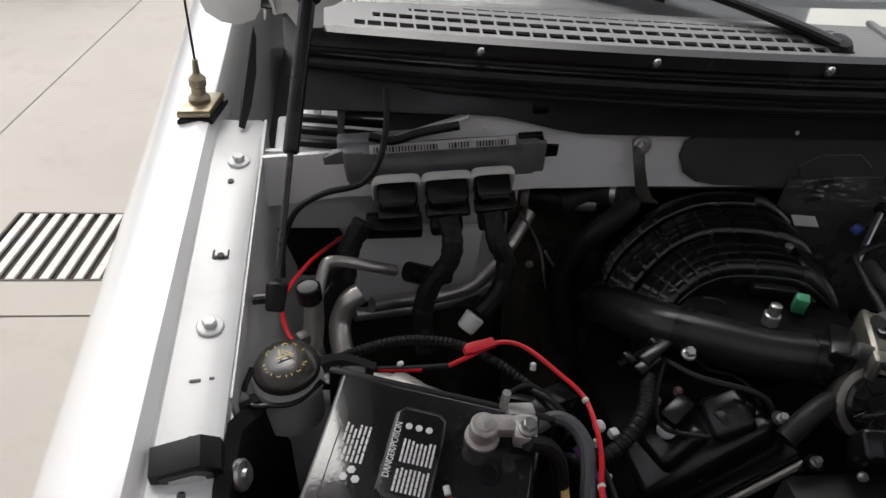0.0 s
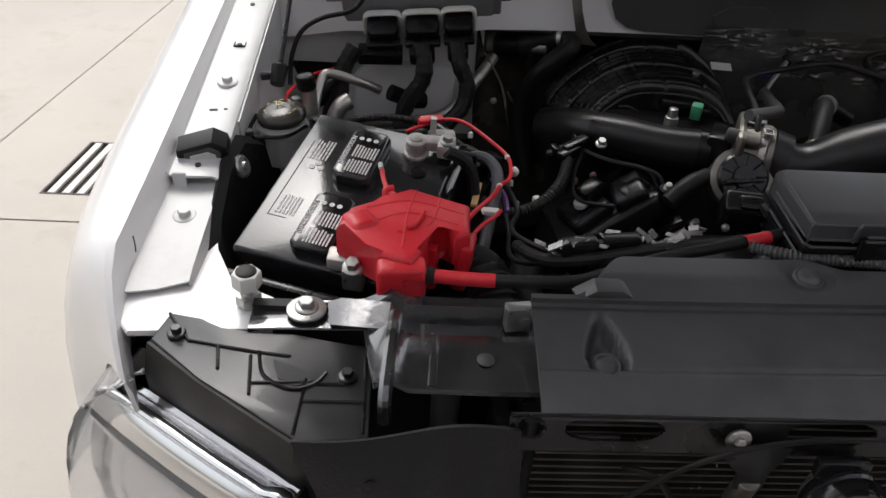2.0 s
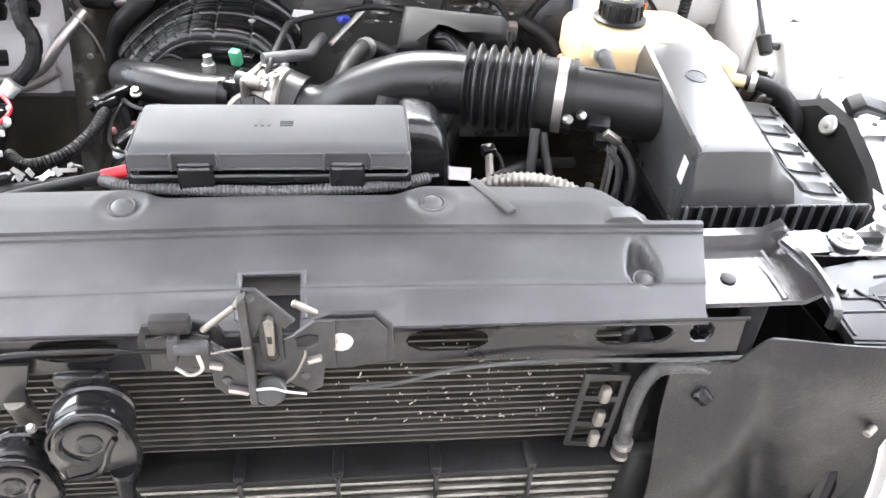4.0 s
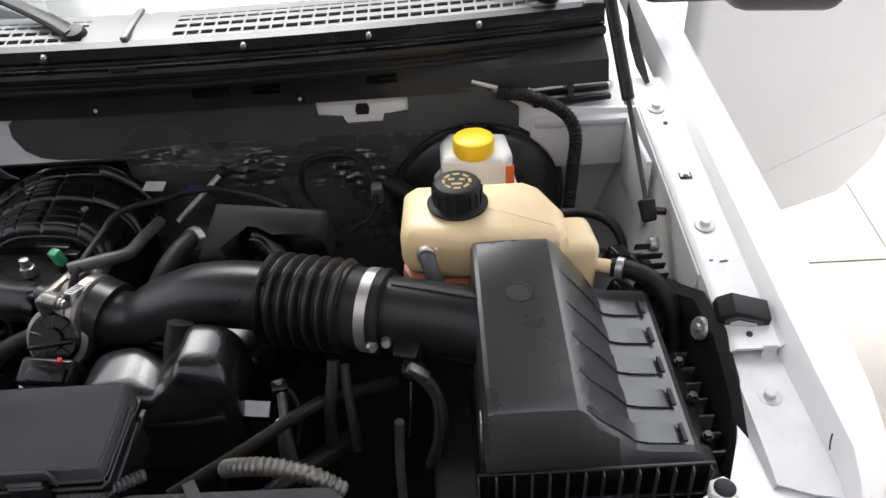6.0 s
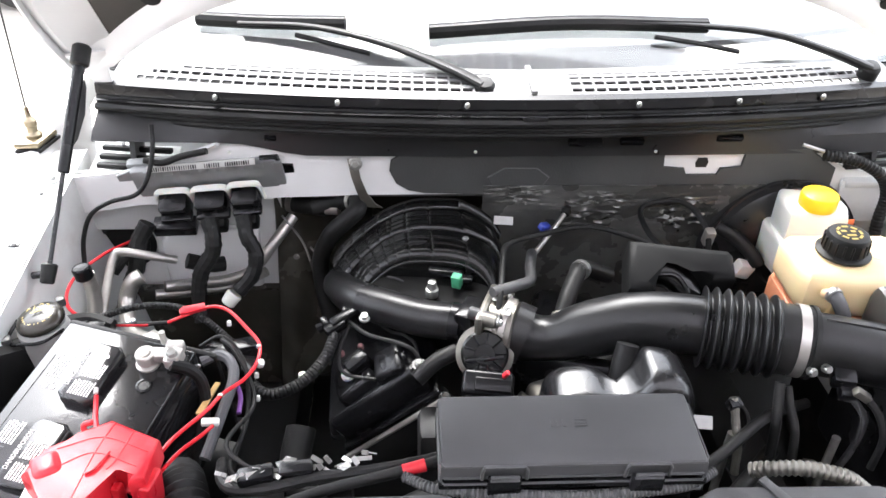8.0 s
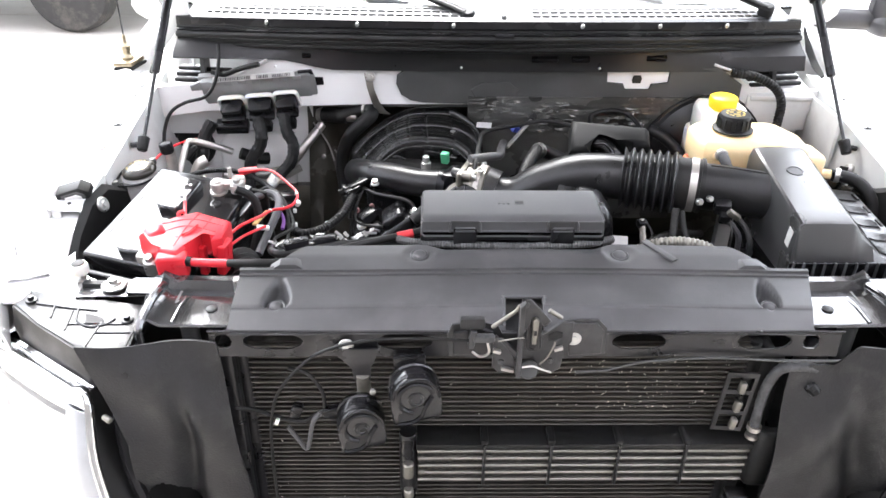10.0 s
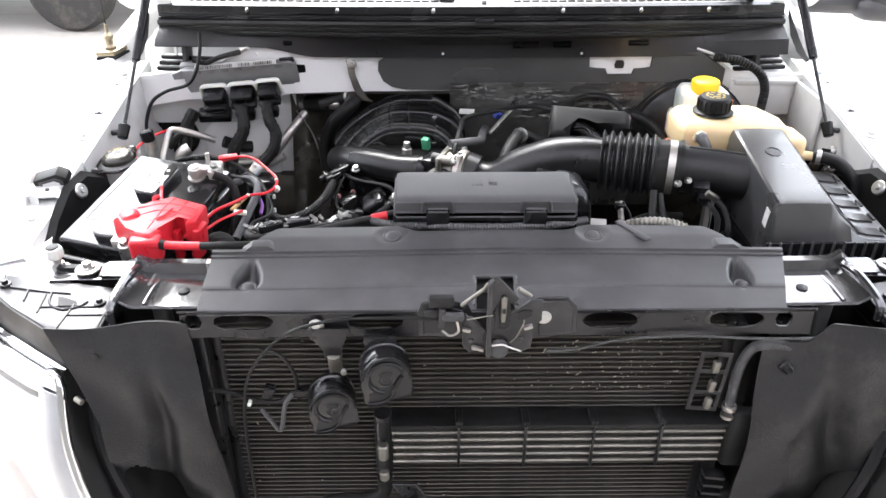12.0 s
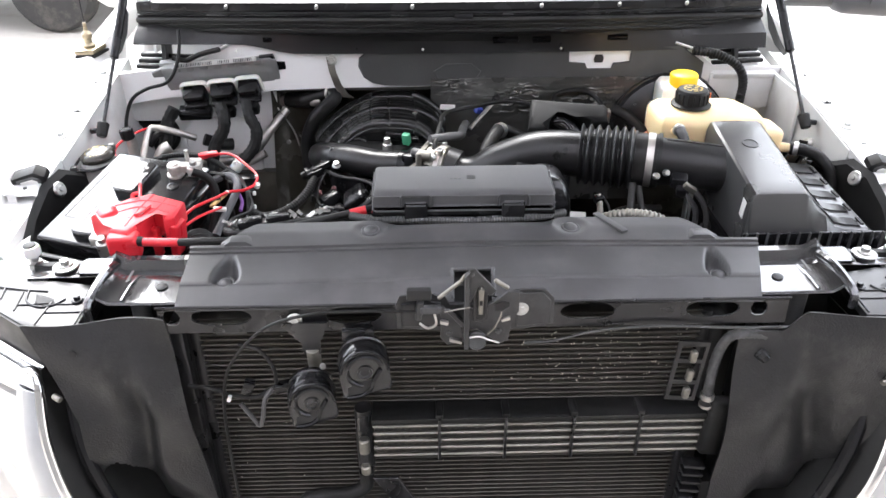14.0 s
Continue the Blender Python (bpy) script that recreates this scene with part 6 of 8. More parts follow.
for i in range(7):
    part("rib", box(B(), (-0.080 + 0.027 * i, -0.010, 0.025), (0.016, 0.010, 0.010), (0, 0, 0), 0.002, 2, EM), ECUGREY, ecu)
part("bracket", prism(B(), [(0.085, -0.03), (0.118, -0.03), (0.120, -0.008), (0.132, -0.004), (0.132, 0.016), (0.116, 0.018), (0.112, 0.034), (0.085, 0.034)], -0.004, 0.004, EM @ pose(0, -0.004, 0, 90), 0.001, 1), GLOSS, ecu)
part("bracket_face", box(B(), (0.100, -0.0095, 0.002), (0.034, 0.006, 0.05), (0, 0, 0), 0.002, 2, EM), ECUGREY, ecu)
part("bracket", prism(B(), [(-0.132, -0.014), (-0.105, -0.03), (-0.105, 0.03), (-0.132, 0.02)], -0.004, 0.004, EM @ pose(0, -0.002, 0, 90), 0.001, 1), ECUGREY, ecu)
lab = part("label_strip", box(B(), (0.0, -0.0135, 0.0345), (0.160, 0.004, 0.010), (-35, 0, 0), 0.0005, 1, EM), LABEL, ecu, "white label strip with a barcode")
code = B()
rnd = random.Random(8)
for i in range(44):
    if i not in (21, 22, 23, 31, 32):
        box(code, (-0.075 + 0.0034 * i, -0.0166, 0.0357), (rnd.uniform(0.0008, 0.0022), 0.0006, 0.006), (-35, 0, 0), 0, 2, EM)
tagged(part("barcode", code, EMBOSS, lab), kind="stuff")
for i, (x, z, w) in enumerate(((-0.053, -0.024, 0.050), (0.003, -0.024, 0.053), (0.055, -0.022, 0.046))):
    con = thing("module_connector", "black harness connector with a pale collar plugged into the module", "connector", "module connectors")
    part("collar", tube(B(), [EM @ Vector((x + dx, -0.022 - 0.25 * dz, z + 0.010 + dz)) for dx, dz in ((-w * 0.50, -0.022), (-w * 0.49, 0.004), (-w * 0.40, 0.013), (0, 0.014), (w * 0.40, 0.013), (w * 0.49, 0.004), (w * 0.50, -0.022))], 0.0036, 8, 5, None, 1.7), MILKY, con, "pale collar")
    part("plug", box(B(), (x, -0.030, z - 0.002), (w - 0.006, 0.032, 0.036), (18, 0, 0), 0.005, 2, EM), GLOSS, con)
    part("lever", box(B(), (x, -0.047, z + 0.006), (w - 0.014, 0.010, 0.008), (18, 0, 0), 0.002, 2, EM), RUBBER, con)
    part("shoulder", box(B(), (x, -0.042, z - 0.014), (w - 0.002, 0.018, 0.010), (18, 0, 0), 0.003, 2, EM), GLOSS, con)
    if i == 0:
        part("boot", box(B(), (x - 0.006, -0.046, z - 0.030), (w + 0.014, 0.026, 0.020), (8, 4, 0), 0.003, 2, EM), GLOSS, con)
    else:
        part("boot", box(B(), (x - 0.002, -0.046, z - 0.032), (w - 0.016, 0.024, 0.026), (18, 0, 0), 0.005, 2, EM), RUBBER, con)
tape = lambda s: 1 + 0.035 * math.sin(s * 520) + 0.03 * math.sin(s * 210)
h = thing("module_harness", "taped black wiring harness hanging from the module", "wiring")
part("trunk", tube(B(), [(-0.458, 0.628, 1.100), (-0.452, 0.612, 1.080), (-0.455, 0.604, 1.055), (-0.474, 0.600, 1.025), (-0.482, 0.592, 0.99), (-0.478, 0.57, 0.95)], 0.0122, 10, 14, tape), RUBBER, h)
h = thing("module_harness", "taped black wiring harness ending in a pale plug", "wiring")
part("trunk", tube(B(), [(-0.408, 0.630, 1.105), (-0.402, 0.612, 1.08), (-0.390, 0.602, 1.055), (-0.396, 0.590, 1.025), (-0.418, 0.577, 1.002)], 0.0115, 10, 14, tape), RUBBER, h)
part("pale_plug", cyl(B(), (-0.423, 0.576, 1.000), (-0.436, 0.568, 0.985), 0.0125, 0.011, 14, 0.002), MILKY, h, "pale grey plug")
h = thing("module_harness", "taped black wiring harness running down to the pipes", "wiring")
part("trunk", tube(B(), [(-0.550, 0.630, 1.092), (-0.566, 0.618, 1.065), (-0.572, 0.605, 1.03), (-0.585, 0.60, 1.00), (-0.60, 0.585, 0.96)], 0.0125, 10, 14, tape), RUBBER, h)
part("branch", tube(B(), [(-0.565, 0.612, 1.045), (-0.582, 0.60, 1.05), (-0.60, 0.59, 1.03)], 0.007, 8, 8, tape), RUBBER, h)
solo("cowl_hose", tube(B(), [(-0.528, 0.668, 1.235), (-0.527, 0.650, 1.205), (-0.535, 0.628, 1.170), (-0.554, 0.620, 1.147), (-0.593, 0.618, 1.136), (-0.622, 0.612, 1.118), (-0.636, 0.600, 1.085), (-0.638, 0.585, 1.05)], 0.0034, 10, 8), RUBBER, "thin black cable dropping from the cowl", "cable")
solo("cowl_cable", tube(B(), [(-0.545, 0.655, 1.185), (-0.52, 0.655, 1.180), (-0.49, 0.652, 1.192), (-0.45, 0.648, 1.203)], 0.005, 8, 6), RUBBER, "thin black cable along the cowl", "cable")

# ---- pipes on the passenger side ----
ac = thing("air_conditioning_pipe", "dull aluminium air-conditioning pipe with a black service cap", "pipe")
part("thin_pipe", tube(B(), [(-0.60, 0.50, 1.005), (-0.607, 0.53, 0.995), (-0.605, 0.55, 1.015), (-0.594, 0.585, 1.060), (-0.580, 0.592, 1.066), (-0.54, 0.60, 1.052), (-0.515, 0.615, 1.035)], 0.0065, 12, 7), PIPE, ac)
part("fat_pipe", tube(B(), [(-0.555, 0.575, 1.035), (-0.568, 0.568, 1.028), (-0.577, 0.555, 1.005), (-0.570, 0.525, 0.985), (-0.548, 0.495, 0.985), (-0.515, 0.465, 1.000), (-0.47, 0.44, 1.0)], 0.012, 14, 7), PIPE, ac)
part("port", tube(B(), [(-0.605, 0.51, 1.02), (-0.602, 0.515, 1.05), (-0.602, 0.513, 1.085)], 0.011, 12, 5, lambda s: 1 - 2.5 * s), PIPE, ac)
part("service_cap", lathe(B(), (-0.604, 0.510, 1.078), (-0.15, 0, 1), [(0.010, 0), (0.0125, 0.003), (0.0125, 0.018), (0.011, 0.020), (0.010, 0.019), (0.003, 0.0185)], 18), GLOSS, ac, "black service cap")
part("wrap", tube(B(), [(-0.50, 0.620, 1.030), (-0.47, 0.63, 1.015), (-0.45, 0.64, 1.01)], 0.012, 10, 5), RUBBER, ac)
part("clamp_band", box(B(), (-0.512, 0.462, 1.000), (0.034, 0.026, 0.024), (0, 0, -40), 0.004), PIPE, ac)
solo("heater_pipe", tube(B(), [(-0.54, 0.615, 0.985), (-0.50, 0.635, 0.975), (-0.45, 0.645, 0.975), (-0.41, 0.65, 0.99), (-0.375, 0.665, 1.03), (-0.345, 0.70, 1.06)], 0.009, 12, 8), PIPE, "dull aluminium heater pipe along the bulkhead", "pipe")
solo("heater_pipe", tube(B(), [(-0.56, 0.62, 0.965), (-0.50, 0.642, 0.955), (-0.44, 0.655, 0.957), (-0.39, 0.660, 0.98)], 0.008, 12, 8), PIPE, "dull aluminium heater pipe low on the bulkhead", "pipe")
solo("ribbed_conduit", tube(B(), [(-0.60, 0.46, 1.030), (-0.57, 0.462, 1.050), (-0.52, 0.468, 1.062), (-0.47, 0.462, 1.064), (-0.43, 0.44, 1.060), (-0.39, 0.41, 1.045)], 0.0052, 10, 40, ribbed(0.0045, 0.2)), RUBBER, "ribbed black conduit looping behind the battery", "conduit")

redw = thing("red_wire", "red jumper wire with a red crimp joint round the battery", "wire")
part("run", tube(B(), [(-0.575, 0.668, 1.045), (-0.609, 0.599, 1.06), (-0.633, 0.538, 1.06), (-0.625, 0.482, 1.06), (-0.595, 0.449, 1.06), (-0.552, 0.433, 1.06), (-0.50, 0.428, 1.062)], 0.0024, 8, 8), REDWIRE, redw)
part("sleeve", tube(B(), [(-0.545, 0.432, 1.060), (-0.51, 0.430, 1.062), (-0.475, 0.430, 1.064)], 0.0030, 8, 5), RUBBER, redw, "black tape wrap")
part("run", tube(B(), [(-0.475, 0.430, 1.064), (-0.455, 0.436, 1.070), (-0.425, 0.452, 1.072), (-0.40, 0.447, 1.070), (-0.372, 0.42, 1.062), (-0.352, 0.395, 1.055), (-0.350, 0.36, 1.055), (-0.358, 0.32, 1.065), (-0.372, 0.28, 1.082), (-0.383, 0.245, 1.090), (-0.405, 0.205, 1.095), (-0.42, 0.18, 1.09)], 0.0024, 8, 8), REDWIRE, redw)
part("crimp_joint", prism(B(), [(-0.030, -0.005), (-0.018, -0.008), (0.016, -0.008), (0.016, 0.008), (-0.016, 0.008), (-0.022, 0.012), (-0.03, 0.006)], -0.005, 0.005, Matrix.Translation((-0.440, 0.446, 1.074)) @ pose(0, 0, 0, 15, 0, 25) @ Matrix.Diagonal((0.72, 0.62, 0.7, 1)), 0.0015), RED, redw, "red crimp joint")
part("stub", tube(B(), [(-0.497, 0.250, 1.112), (-0.495, 0.240, 1.108), (-0.490, 0.222, 1.106), (-0.480, 0.200, 1.112)], 0.0026, 8, 6), REDWIRE, redw)
part("stub_end", cyl(B(), (-0.498, 0.252, 1.113), (-0.499, 0.258, 1.115), 0.0025, None, 8), LABEL, redw)
part("second_run", tube(B(), [(-0.375, 0.235, 1.078), (-0.385, 0.215, 1.082), (-0.40, 0.195, 1.083), (-0.415, 0.165, 1.083)], 0.0022, 8, 6), REDWIRE, redw)
for q in ((-0.352, 0.390, 1.056), (-0.374, 0.275, 1.084), (-0.52, 0.432, 1.066)):
    part("tie", box(B(), q, (0.006, 0.005, 0.006), (20, 10, 30), 0.002), MILKY, redw, "pale cable tie")
solo("tape_flag", box(B(), (-0.346, 0.362, 1.052), (0.010, 0.012, 0.012), (20, 30, 20), 0.005, 2), LABEL, "crumpled pale tape on the wiring", "tape")
solo("wooden_stick", box(B(), (-0.395, 0.295, 1.060), (0.007, 0.058, 0.004), (-6, 0, -10), 0.001), WOOD, "thin pale wooden stick wedged beside the battery", "stick")
solo("yellow_tag", box(B(), (-0.383, 0.252, 1.066), (0.020, 0.010, 0.006), (0, 10, 10), 0.002), MILKY, "cream plastic tab beside the battery", "tab")
solo("grey_vent_tube", tube(B(), [(-0.412, 0.345, 1.072), (-0.392, 0.352, 1.076), (-0.376, 0.342, 1.074), (-0.370, 0.32, 1.066), (-0.378, 0.28, 1.05), (-0.39, 0.23, 1.03)], 0.0066, 10, 7), material("grey_cable_jacket", (0.075, 0.075, 0.08), 0.45), "grey jacketed cable beside the battery", "cable")
solo("purple_wire", tube(B(), [(-0.375, 0.335, 1.058), (-0.362, 0.31, 1.05), (-0.360, 0.285, 1.045)], 0.003, 8, 5), PURPLE, "short purple wire beside the battery", "wire")
jb = thing("wiring_joint", "cluster of black wiring connectors behind the battery", "connector")
for q, sz, r in (((-0.375, 0.405, 1.040), (0.034, 0.024, 0.020), (0, 10, 30)), ((-0.392, 0.385, 1.045), (0.026, 0.026, 0.022), (10, 0, 50)), ((-0.368, 0.375, 1.030), (0.022, 0.03, 0.024), (0, 20, 10)), ((-0.41, 0.40, 1.04), (0.03, 0.02, 0.016), (0, 0, -20))):
    part("plug", box(B(), q, sz, r, 0.003), GLOSS, jb)
for k in (0, 3):
    part("wire_run", tube(B(), [(-0.43 + 0.01 * k, 0.40, 1.048 + 0.004 * k), (-0.40 + 0.006 * k, 0.405 - 0.008 * k, 1.060), (-0.368 + 0.004 * k, 0.37 - 0.01 * k, 1.045), (-0.356 + 0.003 * k, 0.30, 1.02 + 0.006 * k), (-0.36, 0.22, 1.03 + 0.01 * k), (-0.33 + 0.01 * k, 0.17, 1.06)], 0.0028, 8, 7, tape), RUBBER, jb)
for q in ((-0.395, 0.425, 1.062), (-0.35, 0.35, 1.04), (-0.345, 0.32, 1.03)):
    part("cap", lathe(B(), q, (0, 0.3, 1), [(0.003, 0), (0.003, 0.006), (0.0015, 0.007)], 10), LABEL, jb, "pale sealing cap")

# ---- positive cable and front harness ----
pos = thing("positive_cable", "thick black battery cable with red sleeves", "cable")
run = curve_points([(-0.458, 0.093, 1.103), (-0.44, 0.091, 1.102), (-0.40, 0.084, 1.105), (-0.36, 0.080, 1.108), (-0.325, 0.088, 1.104), (-0.29, 0.11, 1.098), (-0.24, 0.125, 1.105), (-0.185, 0.132, 1.115), (-0.14, 0.14, 1.122), (-0.115, 0.15, 1.125)], 8)
part("jacket", tube(B(), run, 0.0056, 12, 1), RUBBER, pos)
part("tape", tube(B(), run[:7], 0.0070, 12, 1), RUBBER, pos)
part("red_sleeve", tube(B(), run[6:18], 0.0061, 12, 1), RED, pos, "red sleeve")
part("red_sleeve", tube(B(), run[59:64], 0.0064, 12, 1), RED, pos, "red sleeve")
fh = thing("front_harness", "taped black harness with connectors behind the sight shield", "wiring")
part("trunk", tube(B(), [(-0.36, 0.20, 1.06), (-0.352, 0.165, 1.075), (-0.335, 0.145, 1.083), (-0.30, 0.140, 1.090), (-0.25, 0.145, 1.098), (-0.18, 0.150, 1.105), (-0.12, 0.16, 1.11)], 0.0062, 10, 14, tape), RUBBER, fh)
part("connector", box(B(), (-0.312, 0.150, 1.095), (0.036, 0.018, 0.018), (0, -8, 6), 0.003), GLOSS, fh)
part("connector", box(B(), (-0.272, 0.153, 1.100), (0.034, 0.016, 0.016), (0, -6, 2), 0.003), GLOSS, fh)
part("bracket", box(B(), (-0.375, 0.068, 1.080), (0.022, 0.012, 0.024), (0, 0, 8), 0.001), ZINC, fh, "pale zinc bracket")
rnd = random.Random(21)
for i in range(26):
    k = i / 25
    q = (-0.345 + 0.150 * k + rnd.uniform(-0.004, 0.004), 0.150 + 0.008 * k + rnd.uniform(-0.008, 0.008), 1.095 + 0.014 * k + rnd.uniform(-0.003, 0.005))
    part("foil_scrap", box(B(), q, (rnd.uniform(0.006, 0.018), rnd.uniform(0.003, 0.008), 0.0012), (rnd.uniform(-60, 60), rnd.uniform(-40, 40), rnd.uniform(-50, 50))), BRIGHTFOIL, fh)
solo("grey_conduit", tube(B(), [(-0.165, 0.128, 1.118), (-0.135, 0.108, 1.124), (-0.08, 0.099, 1.126), (-0.01, 0.095, 1.126), (0.05, 0.098, 1.126), (0.10, 0.104, 1.126), (0.135, 0.125, 1.12)], 0.0058, 10, 60, ribbed(0.0038, 0.2)), SATIN, "ribbed grey conduit behind the sight shield", "conduit")
solo("silver_conduit", tube(B(), [(0.190, 0.150, 1.090), (0.205, 0.140, 1.104), (0.235, 0.132, 1.112), (0.27, 0.124, 1.108), (0.295, 0.120, 1.09)], 0.0085, 12, 40, ribbed(0.006, 0.2)), ALU, "shiny ribbed silver hose behind the sight shield", "conduit")
solo("intake_conduit", tube(B(), [(-0.425, 0.225, 0.99), (-0.41, 0.20, 1.03), (-0.395, 0.165, 1.045), (-0.385, 0.13, 1.03), (-0.38, 0.10, 0.99)], 0.026, 16, 30, ribbed(0.0075, 0.13)), RUBBER, "large ribbed black hose beside the battery", "hose")


# ---- fuse box ----
fuse = thing("fuse_box", "matt black fuse box with a clipped lid", "fuse box")
FBM = Matrix.Translation((-0.006, 0.1475, 0.009)) @ Matrix.Diagonal((0.99, 0.88, 1, 1))
part("base", box(B(), (0, 0.003, 1.100), (0.240, 0.092, 0.056), (0, 0, 0), 0.006, 2, FBM), GLOSS, fuse)
LIDP = ((-0.0510, 1.1365), (-0.0505, 1.1490), (-0.0495, 1.1515), (-0.0475, 1.1528), (-0.030, 1.1542), (0.030, 1.1578), (0.041, 1.1578), (0.0455, 1.1545), (0.0465, 1.130))
lid = B()
loft(lid, [[(x, y, z - dz) for y, z in LIDP] for x, dz in ((-0.1275, 0.012), (-0.1270, 0.004), (-0.1250, 0.0012), (-0.120, 0), (-0.06, 0), (0.0, 0), (0.06, 0), (0.116, 0), (0.1210, 0.0012), (0.1230, 0.004), (0.1235, 0.012))], 0.003)
for x, d in ((-0.1265, 1), (0.1225, -1)):
    prism(lid, [(-0.0500, 1.1345), (-0.0495, 1.1420), (0.035, 1.1500), (0.045, 1.148), (0.046, 1.130)], 0, 0.003 * d, Matrix(((0, 0, 1, x), (1, 0, 0, 0), (0, 1, 0, 0), (0, 0, 0, 1))))
lid_ob = part("lid", lid, LIDBLACK, fuse, "matt black lid")
lid_ob.matrix_basis = FBM
for z, y, r in ((1.1505, -0.0505, 0.0011), (1.1365, -0.0515, 0.0014), (1.1300, -0.0535, 0.0013), (1.1165, -0.0530, 0.0013)):
    part("lid_lip", tube(B(), [FBM @ Vector(q) for q in ((-0.1275, 0.030, z + 0.003), (-0.1275, y + 0.006, z), (-0.1235, y, z), (0.1195, y, z), (0.1235, y + 0.006, z), (0.1235, 0.030, z + 0.003))], r, 6, 1), LIDBLACK, fuse)
part("upper_band", box(B(), (-0.002, 0.000, 1.1255), (0.254, 0.106, 0.0085), (0, 0, 0), 0.002, 2, FBM), GLOSS, fuse)
part("lower_band", box(B(), (-0.002, 0.001, 1.1120), (0.254, 0.104, 0.0070), (0, 0, 0), 0.002, 2, FBM), GLOSS, fuse)
for x in (-0.068, 0.066):
    c = part("clip", box(B(), (x, -0.0560, 1.126), (0.032, 0.006, 0.032), (0, 0, 0), 0.002, 2, FBM), GLOSS, fuse)
    part("clip_frame", tube(B(), [FBM @ Vector(q) for q in ((x - 0.021, -0.0530, 1.136), (x - 0.0205, -0.0545, 1.149), (x - 0.0185, -0.0545, 1.1535), (x + 0.0185, -0.0545, 1.1535), (x + 0.0205, -0.0545, 1.149), (x + 0.021, -0.0530, 1.136))], 0.0019, 6, 1), LIDBLACK, c)
    for z in (1.1405, 1.1450):
        part("clip_ridge", box(B(), (x, -0.0595, z), (0.027, 0.004, 0.0022), (0, 0, 0), 0.0008, 1, FBM), LIDBLACK, c)
for x in (-0.025, 0.025):
    part("foot_lug", box(B(), (x, -0.062, 1.103), (0.022, 0.012, 0.006), (0, 0, 0), 0.002, 2, FBM), GLOSS, fuse)
em = B()
em_m = FBM @ pose(-0.006, 0.002, 1.1562, 3.4, 0, 0)
for a in range(3):
    box(em, (-0.012 + 0.006 * a, 0, 0.0002), (0.003, 0.010, 0.0006), (0, 0, 0), 0, 2, em_m)
for a in range(3):
    box(em, (0.016, 0.004 - 0.004 * a, 0.0002), (0.012, 0.0012, 0.0006), (0, 0, 0), 0, 2, em_m)
part("moulded_mark", em, SATIN, fuse)

# ---- engine ----
engine = thing("engine", "black engine top with valve covers, coils and bolts", "engine")
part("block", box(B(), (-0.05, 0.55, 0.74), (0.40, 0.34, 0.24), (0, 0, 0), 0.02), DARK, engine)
VM = Matrix.Translation((-0.205, 0.475, 0.945)) @ pose(0, 0, 0, -4, -36, 6)
part("valve_cover", box(B(), (0, 0, 0), (0.150, 0.190, 0.050), (0, 0, 0), 0.010, 3, VM), GLOSS, engine, "glossy black valve cover")
part("valve_cover_rim", box(B(), (0, 0, -0.026), (0.162, 0.204, 0.010), (0, 0, 0), 0.003, 2, VM), GLOSS, engine)
part("cover_hump", box(B(), (-0.020, -0.045, 0.026), (0.060, 0.070, 0.030), (0, 0, 12), 0.009, 3, VM), GLOSS, engine)
part("cover_hump", box(B(), (0.042, -0.062, 0.030), (0.045, 0.050, 0.026), (10, 0, -8), 0.008, 3, VM), GLOSS, engine)
part("head_edge", tube(B(), [VM @ Vector(q) for q in ((-0.085, -0.103, -0.034), (0.0, -0.105, -0.034), (0.080, -0.106, -0.034))], 0.0042, 8, 4), PIPE, engine, "bright cylinder head edge")
part("head_face", box(B(), (0.0, -0.085, -0.065), (0.160, 0.03, 0.055), (0, 0, 0), 0.006, 2, VM), DARK, engine)
part("coil", box(B(), (-0.232, 0.430, 0.988), (0.034, 0.022, 0.026), (0, -20, 35), 0.004), GLOSS, engine)
part("coil", box(B(), (-0.180, 0.415, 1.000), (0.038, 0.024, 0.022), (0, -20, 20), 0.004), GLOSS, engine)
part("filler_boss", lathe(B(), (-0.243, 0.420, 0.974), (-0.4, -0.1, 1), [(0.010, 0), (0.010, 0.005), (0.008, 0.008), (0.005, 0.008)], 16), MILKY, engine, "pale ring on the valve cover")
for x, y, z in ((-0.147, 0.391, 1.020), (-0.185, 0.391, 0.956), (-0.128, 0.352, 0.96), (-0.262, 0.392, 0.915), (-0.112, 0.365, 0.985), (-0.105, 0.34, 0.93), (-0.08, 0.32, 0.90)):
    part("cover_bolt", hexbolt(B(), (x, y, z), (-0.1, -0.4, 1), 0.0042, 0.006, 1.4), ZINC, engine)
    part("bolt_boss", cyl(B(), (x, y + 0.004, z - 0.03), (x, y, z), 0.010, None, 12), GLOSS, engine)
part("far_valve_cover", box(B(), (0.10, 0.46, 0.97), (0.20, 0.16, 0.10), (0, 0, -20), 0.02, 3), GLOSS, engine, "glossy black valve cover")
part("timing_cover", box(B(), (-0.03, 0.33, 0.86), (0.24, 0.06, 0.24), (0, 0, 0), 0.012), DARK, engine, "stained timing cover")
part("lower_casting", box(B(), (0.02, 0.35, 0.97), (0.05, 0.06, 0.08), (10, 0, 20), 0.012, 3), ALU, engine)
part("casting_rib", tube(B(), [(-0.02, 0.345, 1.005), (0.01, 0.335, 0.985), (0.03, 0.33, 0.95)], 0.008, 8, 5), ALU, engine)
part("coolant_outlet", tube(B(), [(-0.045, 0.285, 0.985), (-0.075, 0.262, 0.965), (-0.12, 0.24, 0.945), (-0.17, 0.225, 0.93)], 0.020, 14, 6), RUBBER, engine, "black coolant hose")
